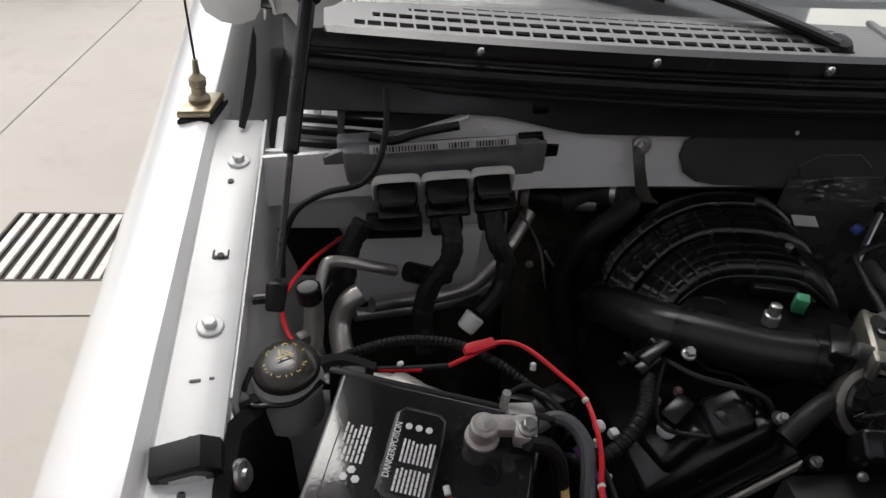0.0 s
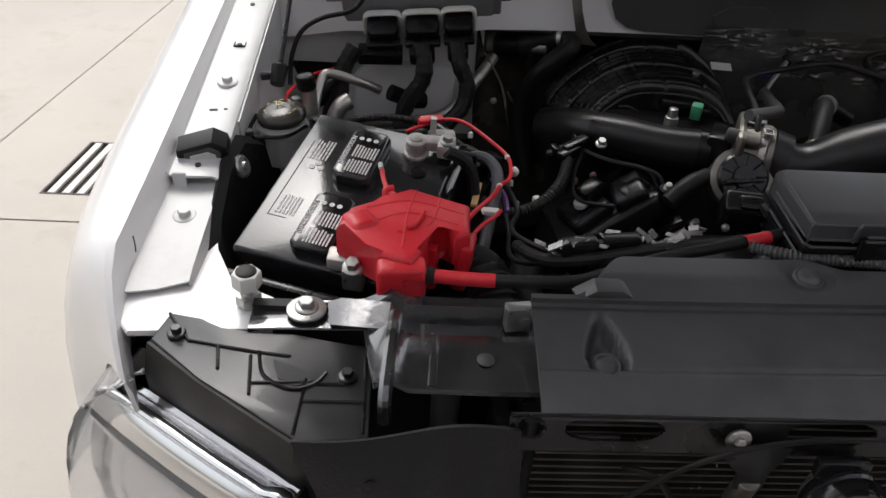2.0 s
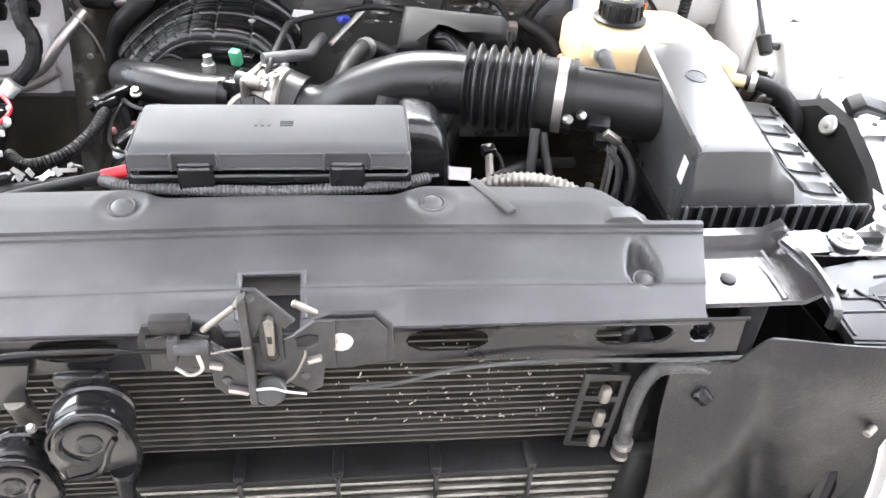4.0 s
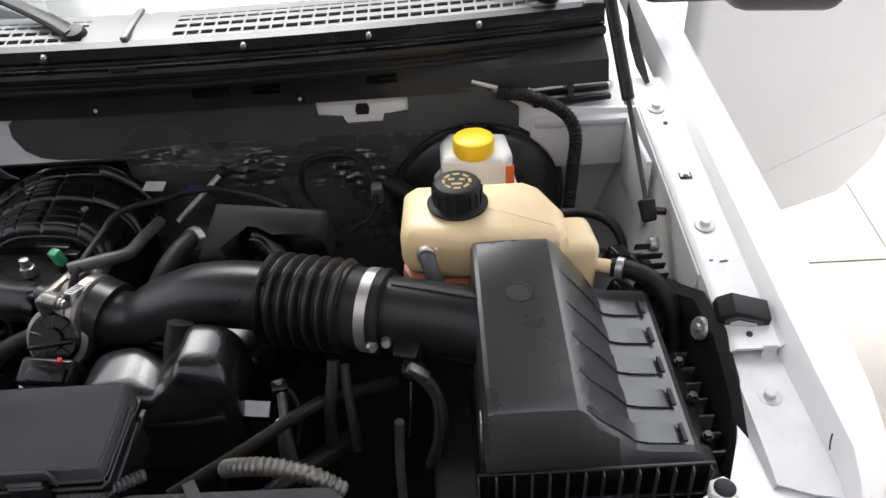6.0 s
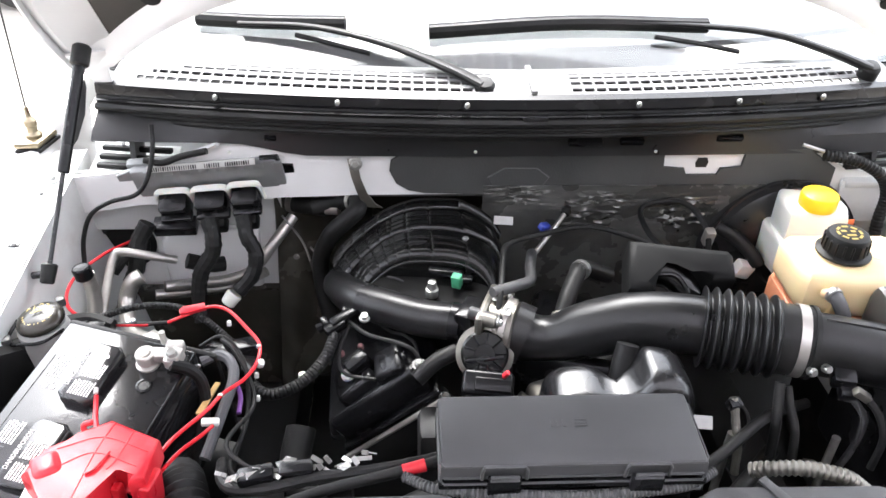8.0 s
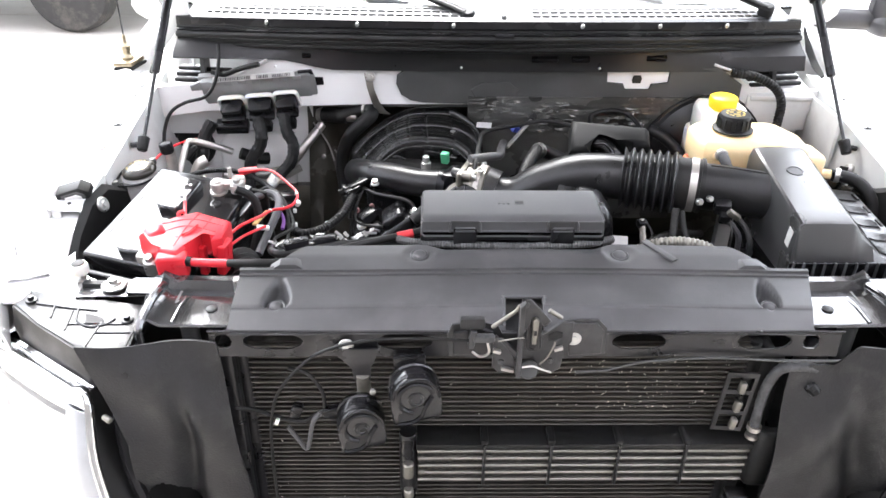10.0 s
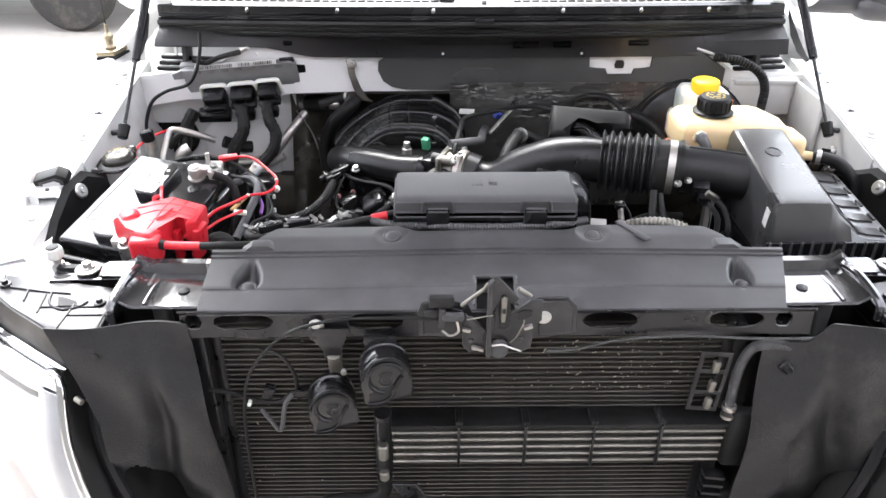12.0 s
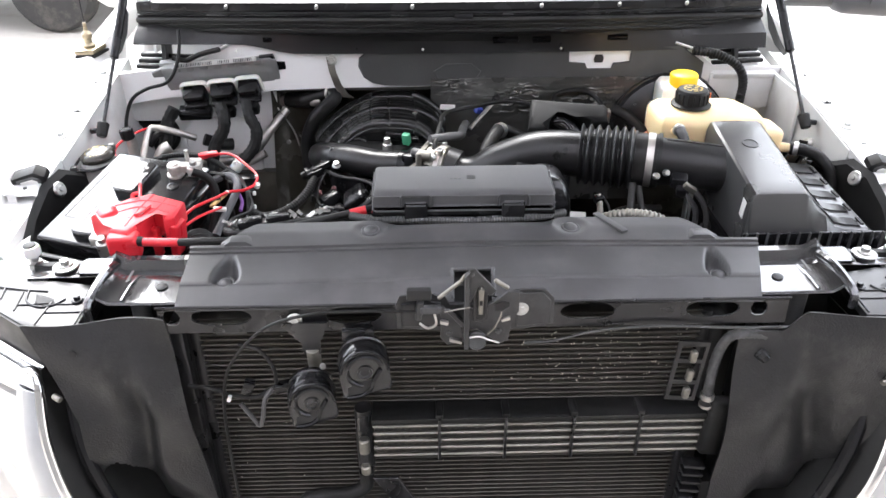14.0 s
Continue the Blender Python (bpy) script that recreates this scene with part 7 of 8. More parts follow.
part("outlet_clamp", tube(B(), [(-0.066, 0.269, 0.971), (-0.082, 0.257, 0.962)], 0.0225, 16, 2), BRASS, engine, "dull hose clamp")
part("wire_run", tube(B(), [(-0.243, 0.470, 1.028), (-0.215, 0.440, 1.030), (-0.170, 0.420, 1.030), (-0.150, 0.410, 1.020), (-0.142, 0.395, 0.99), (-0.138, 0.385, 0.95)], 0.0030, 7, 8), RUBBER, engine)
part("wire_run", tube(B(), [(-0.240, 0.470, 1.030), (-0.255, 0.440, 1.005), (-0.250, 0.415, 0.985), (-0.205, 0.400, 0.985)], 0.0026, 7, 8), RUBBER, engine)
for x, y, z, sx in ((-0.246, 0.476, 1.035, 0.052), (-0.262, 0.462, 1.026, 0.030), (-0.224, 0.490, 1.045, 0.022)):
    part("injector_plug", box(B(), (x, y, z), (sx, 0.015, 0.014), (0, -14, 32), 0.003), GLOSS, engine)
PINKPLUG = material("faded_pink_plastic", (0.24, 0.11, 0.11), 0.5, spread=0.15, scale=40, bump=0.05)
part("loom_bracket", tube(B(), [(-0.288, 0.470, 1.016), (-0.262, 0.479, 1.024), (-0.235, 0.490, 1.031), (-0.206, 0.500, 1.036)], 0.0058, 8, 6, None, 1.3), GLOSS, engine, "black loom bracket")
for x, y, z, a in ((-0.278, 0.474, 1.024, 25), (-0.248, 0.484, 1.034, 20), (-0.232, 0.480, 1.026, 35), (-0.216, 0.494, 1.040, 15)):
    part("bracket_clip", box(B(), (x, y, z), (0.009, 0.016, 0.012), (12, 0, a), 0.002), GLOSS, engine)
for x, y, z in ((-0.253, 0.440, 1.003), (-0.227, 0.450, 1.006)):
    part("pink_plug", lathe(B(), (x, y, z - 0.008), (-0.1, -0.3, 1), [(0.0042, 0), (0.0046, 0.005), (0.0030, 0.008), (0.0012, 0.009)], 14), PINKPLUG, engine, "small faded pink plug")
part("wire_run", tube(B(), [(-0.206, 0.480, 1.020), (-0.186, 0.470, 1.010), (-0.167, 0.460, 1.012), (-0.152, 0.442, 1.010), (-0.148, 0.420, 1.000)], 0.0024, 7, 8), RUBBER, engine)
part("wire_run", tube(B(), [(-0.240, 0.470, 1.022), (-0.254, 0.458, 1.016), (-0.264, 0.444, 1.003), (-0.268, 0.430, 0.985)], 0.0024, 7, 8), RUBBER, engine)
part("injector_stud", hexbolt(B(), (-0.221, 0.463, 1.040), (0, -0.3, 1), 0.0055, 0.006, 1.4), ZINC, engine)
part("white_mark", box(B(), (-0.305, 0.41, 0.985), (0.010, 0.010, 0.010), (10, 0, 20), 0.003), MILKY, engine, "small pale plug")

manifold = thing("intake_manifold", "ribbed black plastic intake manifold with curved runners", "intake manifold")
FRONT_R = curve_points([(-0.036, 0.487, 1.040), (-0.039, 0.502, 1.060), (-0.056, 0.522, 1.080), (-0.088, 0.535, 1.093), (-0.146, 0.543, 1.093), (-0.175, 0.544, 1.086), (-0.197, 0.540, 1.074), (-0.216, 0.530, 1.060), (-0.224, 0.517, 1.045)])
MID_R = curve_points([(-0.020, 0.577, 1.045), (-0.031, 0.587, 1.070), (-0.050, 0.593, 1.085), (-0.093, 0.600, 1.098), (-0.148, 0.604, 1.098), (-0.186, 0.600, 1.088), (-0.212, 0.592, 1.073), (-0.238, 0.577, 1.053), (-0.256, 0.562, 1.033)])
BACK_R = curve_points([(-0.018, 0.640, 1.049), (-0.034, 0.646, 1.071), (-0.064, 0.650, 1.092), (-0.093, 0.652, 1.101), (-0.150, 0.650, 1.101), (-0.187, 0.644, 1.091), (-0.222, 0.632, 1.074), (-0.254, 0.614, 1.052), (-0.274, 0.592, 1.033)])


def runner_lines(u):
    q = u * (len(MID_R) - 1)
    i = min(int(q), len(MID_R) - 2)
    f, m, b = (c[i].lerp(c[i + 1], q - i) for c in (FRONT_R, MID_R, BACK_R))
    return [f + Vector((0.002, -0.007, -0.036)), f, m, b, b + Vector((0.0, 0.013, 0.010)), b + Vector((0.0, 0.028, -0.020))]


def dome(u, v):
    """Runners side by side: each one's front edge stands up as a step, with two fine ridges along its top."""
    lines = runner_lines(u)
    marks = (0.0, 0.12, 0.42, 0.72, 0.90, 1.0)
    k = max(j for j in range(5) if v >= marks[j])
    f = (v - marks[k]) / (marks[k + 1] - marks[k])
    p = lines[k].lerp(lines[k + 1], f)
    ribbed_half = smooth((u - 0.32) / 0.03)
    if k in (1, 2, 3):
        p.z -= 0.0125 * smooth((f - 0.82) / 0.06) - 0.003 * smooth((f - 0.95) / 0.05)
        p.z -= 0.0095 * (1 - math.sqrt(1 - max(0.0, 1 - f / 0.17) ** 2))
        p.z += ribbed_half * 0.0013 * (math.exp(-((f - 0.34) / 0.022) ** 2) + math.exp(-((f - 0.56) / 0.022) ** 2))
        p.z += (1 - ribbed_half) * 0.005 * math.sin(math.pi * min(1.0, f / 0.84))
        p.z -= 0.0040 * max(math.exp(-((u - c) / 0.004) ** 2) for c in JOINTS)
    elif k == 0:
        p.z -= 0.0095 * smooth((f - 0.6) / 0.4)
    return p


JOINTS = (0.335, 0.455, 0.545, 0.63, 0.70, 0.77, 0.84, 0.91, 0.965)
part("runner_shell", sheet(B(), dome, 190, 220, 0.003), MATBLACK, manifold, "satin black stepped runners", 60)
for u in JOINTS[1:]:
    for a, b in ((0.125, 0.35), (0.425, 0.65), (0.725, 0.86)):
        pts = [Vector(dome(u + 0.007, a + (b - a) * q / 24)) + Vector((0, 0, 0.0004)) for q in range(25)]
        part("cross_rib", tube(B(), pts, 0.0013, 6, 1), MATBLACK, manifold)
part("skirt", box(B(), (-0.145, 0.58, 0.985), (0.20, 0.18, 0.10), (0, 0, 0), 0.04, 3), GLOSS, manifold)
part("centre_plate", prism(B(), [(-0.215, 0.520), (-0.200, 0.490), (-0.085, 0.440), (-0.030, 0.45), (-0.030, 0.52), (-0.09, 0.545), (-0.19, 0.545)], 1.040, 1.058, None, 0.004), NIGHT, manifold)
part("plenum", tube(B(), [(-0.268, 0.600, 0.998), (-0.262, 0.575, 1.012), (-0.250, 0.540, 1.026), (-0.228, 0.505, 1.040), (-0.19, 0.478, 1.046), (-0.14, 0.455, 1.046), (-0.074, 0.438, 1.050)], 0.0255, 24, 8), DUCT, manifold)
part("plenum_collar", tube(B(), [(-0.222, 0.499, 1.0415), (-0.208, 0.489, 1.0435)], 0.0262, 24, 2), GLOSS, manifold)
part("plenum_collar", tube(B(), [(-0.102, 0.442, 1.0495), (-0.088, 0.437, 1.050)], 0.0275, 24, 2), GLOSS, manifold)
part("bracket", box(B(), (-0.080, 0.437, 1.058), (0.026, 0.05, 0.045), (0, 0, -27), 0.005), GLOSS, manifold)
part("stud", lathe(B(), (-0.128, 0.487, 1.060), (0, 0, 1), [(0.009, 0), (0.009, 0.012), (0.0065, 0.013), (0.006, 0.024), (0.004, 0.025)], 14), ZINC, manifold, "pale stud nut")
part("stud", hexbolt(B(), (-0.077, 0.572, 1.090), (0, 0, 1), 0.005), ZINC, manifold)
part("sensor", box(B(), (-0.108, 0.525, 1.072), (0.05, 0.012, 0.012), (0, 0, -12), 0.003), GLOSS, manifold)
part("sensor_plug", box(B(), (-0.080, 0.510, 1.070), (0.020, 0.012, 0.010), (0, 0, -12), 0.002), GLOSS, manifold)
part("wire_clip", tube(B(), [(-0.190, 0.520, 1.068), (-0.180, 0.512, 1.072), (-0.168, 0.512, 1.066)], 0.0022, 6, 5), RUBBER, manifold)
solo("green_clip", box(B(), (-0.093, 0.499, 1.076), (0.014, 0.012, 0.022), (12, 0, -25), 0.002), GREEN, "small green plastic connector clip on the manifold", "clip")

throttle = thing("throttle_body", "cast aluminium throttle body with a black motor", "throttle body")
TA = Vector((0.93, -0.36, 0.02)).normalized()
tc = Vector((-0.048, 0.428, 1.052))
TMX = Matrix.Translation(tc) @ pose(0, 0, 0, 0, 0, -21)
part("flange", box(B(), (-0.010, 0, 0), (0.012, 0.084, 0.084), (0, 0, 0), 0.006, 2, TMX), ALU, throttle)
part("bore", lathe(B(), tc, TA, [(0.038, -0.006), (0.0385, 0.012), (0.036, 0.014), (0.036, 0.022), (0.0395, 0.024), (0.0395, 0.030), (0.036, 0.032)], 36), ALU, throttle)
for y in (-0.030, 0.030):
    for z in (-0.030, 0.034):
        part("corner_boss", cyl(B(), TMX @ Vector((-0.012, y, z)), TMX @ Vector((0.012, y, z)), 0.009, None, 14, 0.002), ALU, throttle)
        part("screw", hexbolt(B(), TMX @ Vector((0.012, y, z)), TA, 0.0045, 0.004, 1.4), ZINC, throttle)
part("shaft_boss", cyl(B(), TMX @ Vector((-0.028, -0.022, 0.034)), TMX @ Vector((0.016, -0.024, 0.032)), 0.0085, 0.0075, 16, 0.002), SATIN, throttle)
for x, y in ((0.002, 0.012), (0.020, -0.012)):
    pl = part("data_plate", box(B(), (x, y, 0.0415), (0.012, 0.022, 0.0015), (-10, 0, 0), 0.0004, 1, TMX), LABEL, throttle, "small printed plate")
    mk = B()
    for k in range(6):
        box(mk, (x, y - 0.008 + 0.0032 * k, 0.0426 + 0.0005 * (2 - k)), (0.008, 0.0014, 0.0005), (-10, 0, 0), 0, 2, TMX)
    tagged(part("plate_print", mk, EMBOSS, pl), kind="stuff")
gear = Vector((-0.10, -0.80, 0.58)).normalized()
gc = Vector((-0.062, 0.386, 1.042))
part("gear_housing", lathe(B(), gc, gear, [(0.036, -0.022), (0.038, -0.006), (0.038, 0.002), (0.034, 0.004)], 32), ALU, throttle)
part("gear_cover", lathe(B(), gc + gear * 0.003, gear, [(0.031, 0), (0.031, 0.005), (0.028, 0.008), (0.014, 0.008), (0.013, 0.012), (0.004, 0.012)], 30), MATBLACK, throttle, "black gear cover")
side_v = gear.cross(Vector((1, 0, 0))).normalized()
side_u = side_v.cross(gear).normalized()
for i in range(9):
    a = 2 * math.pi * i / 9
    d = side_u * math.cos(a) + side_v * math.sin(a)
    part("cover_web", cyl(B(), gc + gear * 0.010 + d * 0.011, gc + gear * 0.010 + d * 0.028, 0.0016, None, 6), GLOSS, throttle)
part("cover_rib", box(B(), gc + gear * 0.014 + Vector((0, -0.004, -0.004)), (0.050, 0.006, 0.006), (48, 0, 8), 0.002), GLOSS, throttle)
part("motor_cover", box(B(), (-0.060, 0.348, 1.018), (0.066, 0.034, 0.046), (28, 0, -10), 0.007, 3), GLOSS, throttle)
part("connector_shell", box(B(), (-0.056, 0.334, 1.034), (0.046, 0.018, 0.016), (28, 0, -10), 0.003, 2), GLOSS, throttle)
part("red_lock", box(B(), (-0.040, 0.338, 1.050), (0.005, 0.006, 0.013), (20, 25, 0), 0.001), RED, throttle, "red connector lock")
for q in ((-0.088, 0.334, 1.002), (-0.040, 0.330, 0.998)):
    part("cover_screw", hexbolt(B(), q, gear, 0.0038, 0.003, 1.3), ZINC, throttle)

# ---- intake duct ----
duct = thing("intake_duct", "glossy black intake duct with bellows between throttle and air box", "intake duct")
part("elbow", tube(B(), [(-0.030, 0.426, 1.050), (0.000, 0.416, 1.044), (0.035, 0.407, 1.050), (0.080, 0.398, 1.072), (0.125, 0.386, 1.093), (0.165, 0.374, 1.101), (0.210, 0.362, 1.102)], 0.0385, 28, 8, lambda s: 0.98 - 0.20 * math.exp(-((s - 0.055) / 0.035) ** 2)), DUCT, duct, "smooth satin black elbow")
part("bellows", tube(B(), [(0.203, 0.364, 1.102), (0.243, 0.352, 1.103), (0.286, 0.340, 1.104)], 0.0515, 36, 48, ribbed(0.0138, 0.17)), DUCT, duct, "ribbed rubber bellows", 60)
part("cuff", tube(B(), [(0.284, 0.341, 1.104), (0.300, 0.336, 1.104), (0.328, 0.328, 1.104)], 0.0435, 28, 4), RUBBER, duct)
part("cuff_lip", tube(B(), [(0.283, 0.341, 1.104), (0.289, 0.339, 1.104)], 0.0465, 28, 2), RUBBER, duct)
part("hose_clamp", tube(B(), [(0.306, 0.3345, 1.104), (0.317, 0.3312, 1.104)], 0.0450, 34, 2), PIPE, duct, "bright worm-drive clamp")
part("hose_clamp", tube(B(), [(0.322, 0.3298, 1.104), (0.327, 0.3283, 1.104)], 0.0455, 34, 2), RUBBER, duct)
part("clamp_screw", lathe(B(), (0.311, 0.288, 1.096), (0.1, -0.9, 0.3), [(0.006, 0), (0.006, 0.006), (0.004, 0.009)], 10), ZINC, duct)
part("clamp_screw", lathe(B(), (0.326, 0.286, 1.102), (0.1, -0.9, 0.4), [(0.0055, 0), (0.0055, 0.006), (0.004, 0.009)], 10), ZINC, duct)
part("hose_clamp", tube(B(), [(-0.037, 0.4292, 1.051), (-0.026, 0.4252, 1.0495)], 0.0420, 30, 2), PIPE, duct, "bright worm-drive clamp")
part("cuff", tube(B(), [(-0.024, 0.4245, 1.0495), (-0.004, 0.417, 1.0445)], 0.0405, 28, 3), DUCT, duct)
part("snout", tube(B(), [(0.322, 0.330, 1.104), (0.37, 0.316, 1.103), (0.432, 0.298, 1.100)], 0.0385, 28, 4), DUCT, duct, "satin black snout into the air box")
part("snout_seam", tube(B(), [(0.334, 0.3255, 1.1425), (0.38, 0.312, 1.1415), (0.418, 0.301, 1.1395)], 0.0014, 6, 3), DUCT, duct)
part("sensor_plug", box(B(), (0.347, 0.278, 1.092), (0.026, 0.020, 0.022), (20, 0, -15), 0.004), GLOSS, duct)
part("sensor_plug", box(B(), (0.352, 0.268, 1.078), (0.020, 0.016, 0.020), (25, 0, -15), 0.003), GLOSS, duct)
part("sensor_wire", tube(B(), [(0.352, 0.268, 1.076), (0.364, 0.258, 1.066), (0.374, 0.252, 1.046), (0.372, 0.25, 1.0), (0.36, 0.25, 0.95)], 0.0045, 8, 7, tape), CRUST, duct, "grey wrapped sensor lead")

# ---- resonators ----
res = thing("lower_resonator", "glossy black resonator bottle behind the fuse box", "resonator")


def bottle(u, v):
    """Two moulded humps with a saddle between them, rounded all over."""
    a = math.pi * (1 - u)
    x = 0.088 + 0.086 * math.copysign(abs(math.cos(a)) ** 0.45, math.cos(a))
    end = abs(math.sin(a)) ** 0.45
    top = 1.078 + 0.030 * smooth((x - 0.095) / 0.03) - 0.010 * math.exp(-((x - 0.082) / 0.014) ** 2)
    b = math.pi * v
    back = 0.342 - 0.022 * math.exp(-((x - 0.088) / 0.018) ** 2)
    c = math.cos(b)
    y = (0.248 + back) / 2 - (back - 0.248) / 2 * math.copysign(abs(c) ** 0.42, c) * (0.55 + 0.45 * end)
    return (x, y, 0.975 + (top - 0.975) * (abs(math.sin(b)) ** 0.38) * (0.35 + 0.65 * end))


part("bottle", sheet(B(), bottle, 72, 60, 0.002), BOTTLE, res, "two-humped moulded bottle", 70)
part("front_ridge", tube(B(), [(0.015, 0.247, 1.035), (0.060, 0.245, 1.040), (0.120, 0.245, 1.042), (0.160, 0.247, 1.046)], 0.004, 8, 6), HORN, res)
part("nipple", tube(B(), [(0.098, 0.312, 1.045), (0.101, 0.325, 1.075), (0.106, 0.337, 1.098)], 0.015, 16, 5, lambda q: 1.15 - 4 * q), RUBBER, res, "black rubber nipple under the duct")
res = thing("upper_resonator", "glossy black arched resonator box above the engine", "resonator")
RM = Matrix.Translation((0.190, 0.442, 1.128)) @ pose(0, 0, 0, 22, 2, -9)
part("box_body", prism(B(), [(-0.066, -0.046), (-0.066, 0.030), (0.064, 0.030), (0.070, 0.022), (0.071, -0.014), (0.040, -0.020), (0.020, -0.002), (-0.004, 0.008), (-0.030, 0.010), (-0.030, -0.046)], -0.034, 0.026, RM, 0.012, 4), NIGHT, res, "moulded arched body", 50)
part("inner_arch", tube(B(), [RM @ Vector(q) for q in ((-0.034, 0.002, -0.004), (-0.008, -0.002, -0.002), (0.014, -0.018, -0.010), (0.026, -0.044, -0.026), (0.028, -0.060, -0.040))], 0.019, 16, 8), MATBLACK, res)
part("arch_rib", tube(B(), [RM @ Vector(q) for q in ((-0.026, -0.012, 0.010), (-0.004, -0.014, 0.014), (0.012, -0.030, 0.004), (0.018, -0.050, -0.010))], 0.0035, 8, 6), MATBLACK, res)

# ---- air filter box ----
air = thing("air_filter_box", "black air filter box with stepped ribs on its lid", "air filter box")


def lid_z(y):
    k = (y - 0.150) / 0.228
    return 1.121 + 0.034 * k, 1.066 + 0.012 * k


rows = []
for y, d in ((0.148, 0.060), (0.150, 0.050), (0.163, 0.006), (0.1655, 0.0015), (0.169, 0.0), (0.20, 0), (0.26, 0), (0.32, 0), (0.368, 0), (0.374, 0.002), (0.378, 0.010), (0.3785, 0.05)):
    a, b = lid_z(y)
    a += 0.001
    sp = 0.004 * (1 if d > 0.004 else 0)
    low_side = 0.35 if d > 0.004 else 1.0
    rows.append([(x, y, max(1.030, z - d * q)) for x, z, q in ((0.412 + sp, 1.030, 1), (0.4165, a - 0.010, 1), (0.4190, a - 0.002, 1), (0.4230, a, 1), (0.460, a + 0.001, 1), (0.497, a, 1), (0.503, a - 0.004, 1), (0.515, a - 0.019, 1), (0.535, (a + b) / 2 - 0.008, low_side), (0.552, b + 0.004, low_side), (0.566, b, low_side), (0.606, b - 0.004, low_side), (0.612, b - 0.008, low_side), (0.616, 1.030, 1))])
part("lid", loft(B(), rows[::-1], 0.003), AIRLID, air, "satin black lid", 22)
part("front_wall", box(B(), (0.512, 0.1445, 1.030), (0.210, 0.004, 0.080), (0, 0, 0), 0.001, 1), GLOSS, air)
for k in range(5):
    y = 0.180 + 0.041 * k
    a, b = lid_z(y)
    c = B()
    rows2 = [[(x, y + dy, z) for x, z in ((0.506, a - 0.0075), (0.518, a - 0.0212), (0.537, (a + b) / 2 - 0.0072), (0.553, b + 0.0056), (0.567, b + 0.0020), (0.592, b - 0.0005), (0.598, b - 0.005))] for dy in (-0.011, 0.011)]
    part("step", loft(c, rows2[::-1], 0.003), AIRLID, air)
    part("step_slot", box(B(), (0.598, y, b + 0.0003), (0.004, 0.020, 0.003), (0, 6, 0)), DARK, air)
part("round_mark", lathe(B(), (0.460, 0.300, lid_z(0.3)[0] + 0.0015), (0, -0.15, 1), [(0.013, 0), (0.013, 0.0012), (0.011, 0.0014), (0.0105, 0.0006), (0.003, 0.0006)], 24), SATIN, air)
part("lower_box", box(B(), (0.518, 0.265, 0.965), (0.212, 0.232, 0.12), (0, 0, 0), 0.010, 2), GLOSS, air)
part("flange", box(B(), (0.520, 0.264, 1.028), (0.226, 0.250, 0.008), (0, 0, 0), 0.002), GLOSS, air)
for k in range(14):
    part("fin", box(B(), (0.408 + 0.0155 * k, 0.134, 1.056), (0.0016, 0.006, 0.040), (0, 0, 0), 0.0005, 1), SATIN, air)
for k in range(9):
    part("fin", box(B(), (0.637, 0.185 + 0.022 * k, 1.016), (0.022, 0.0025, 0.030), (0, 0, 0), 0.0006, 1), SATIN, air)
part("sticker", box(B(), (0.4135, 0.178, 1.094), (0.0012, 0.014, 0.030), (8, 0, 0), 0.0003, 1), LABEL, air, "white sticker")
for k in range(4):
    part("screw", hexbolt(B(), (0.632, 0.20 + 0.05 * k, 1.033), (0, 0, 1), 0.0045, 0.004, 1.4), BLACKMETAL, air)
part("side_tray", prism(B(), [(0.628, 0.13), (0.66, 0.16), (0.684, 0.22), (0.690, 0.29), (0.66, 0.33), (0.628, 0.33)], 0.985, 0.998, None, 0.003), RUBBER, air)

# ---- coolant tank ----
tank = thing("coolant_tank", "yellowed translucent coolant tank half full of orange coolant", "coolant tank")
tp = [(0.333, 0.428), (0.340, 0.412), (0.392, 0.396), (0.505, 0.390), (0.516, 0.400), (0.518, 0.445), (0.498, 0.495), (0.480, 0.510), (0.350, 0.512), (0.336, 0.498)]
part("upper_shell", prism(B(), tp, 1.088, 1.1535, None, 0.019, 5), AMBER, tank, "yellowed plastic shell")
cxm, cym = 0.455, 0.45
part("liquid_zone", prism(B(), [(cxm + (x - cxm) * 1.0, cym + (y - cym) * 1.0) for x, y in tp], 1.030, 1.090, None, 0.004, 2), COOLANT, tank, "orange coolant level behind the plastic")
part("step_block", box(B(), (0.520, 0.428, 1.090), (0.058, 0.066, 0.084), (0, 4, 4), 0.014, 4), AMBER, tank)
for x in (0.372, 0.43, 0.485):
    part("moulded_seam", box(B(), (x, 0.393 if x > 0.39 else 0.403, 1.112), (0.004, 0.008, 0.05), (0, 0, 0), 0.002), AMBER, tank)
neck = part("filler_neck", lathe(B(), (0.399, 0.456, 1.150), (0, 0, 1), [(0.030, 0), (0.028, 0.010)], 24), AMBER, tank)
cap_prof = [(0.034, 0), (0.0345, 0.003), (0.031, 0.005), (0.0275, 0.006), (0.0265, 0.026), (0.0245, 0.029), (0.021, 0.030), (0.004, 0.030)]
cap = part("filler_cap", lathe(B(), (0.399, 0.456, 1.156), (0, 0, 1), cap_prof, 36), RUBBER, tank, "ribbed black filler cap")
for i in range(18):
    a = 2 * math.pi * i / 18
    part("grip_rib", box(B(), (0.399 + 0.0268 * math.cos(a), 0.456 + 0.0268 * math.sin(a), 1.171), (0.004, 0.003, 0.018), (0, 0, math.degrees(a)), 0.0008, 1), RUBBER, cap)
pr = B()
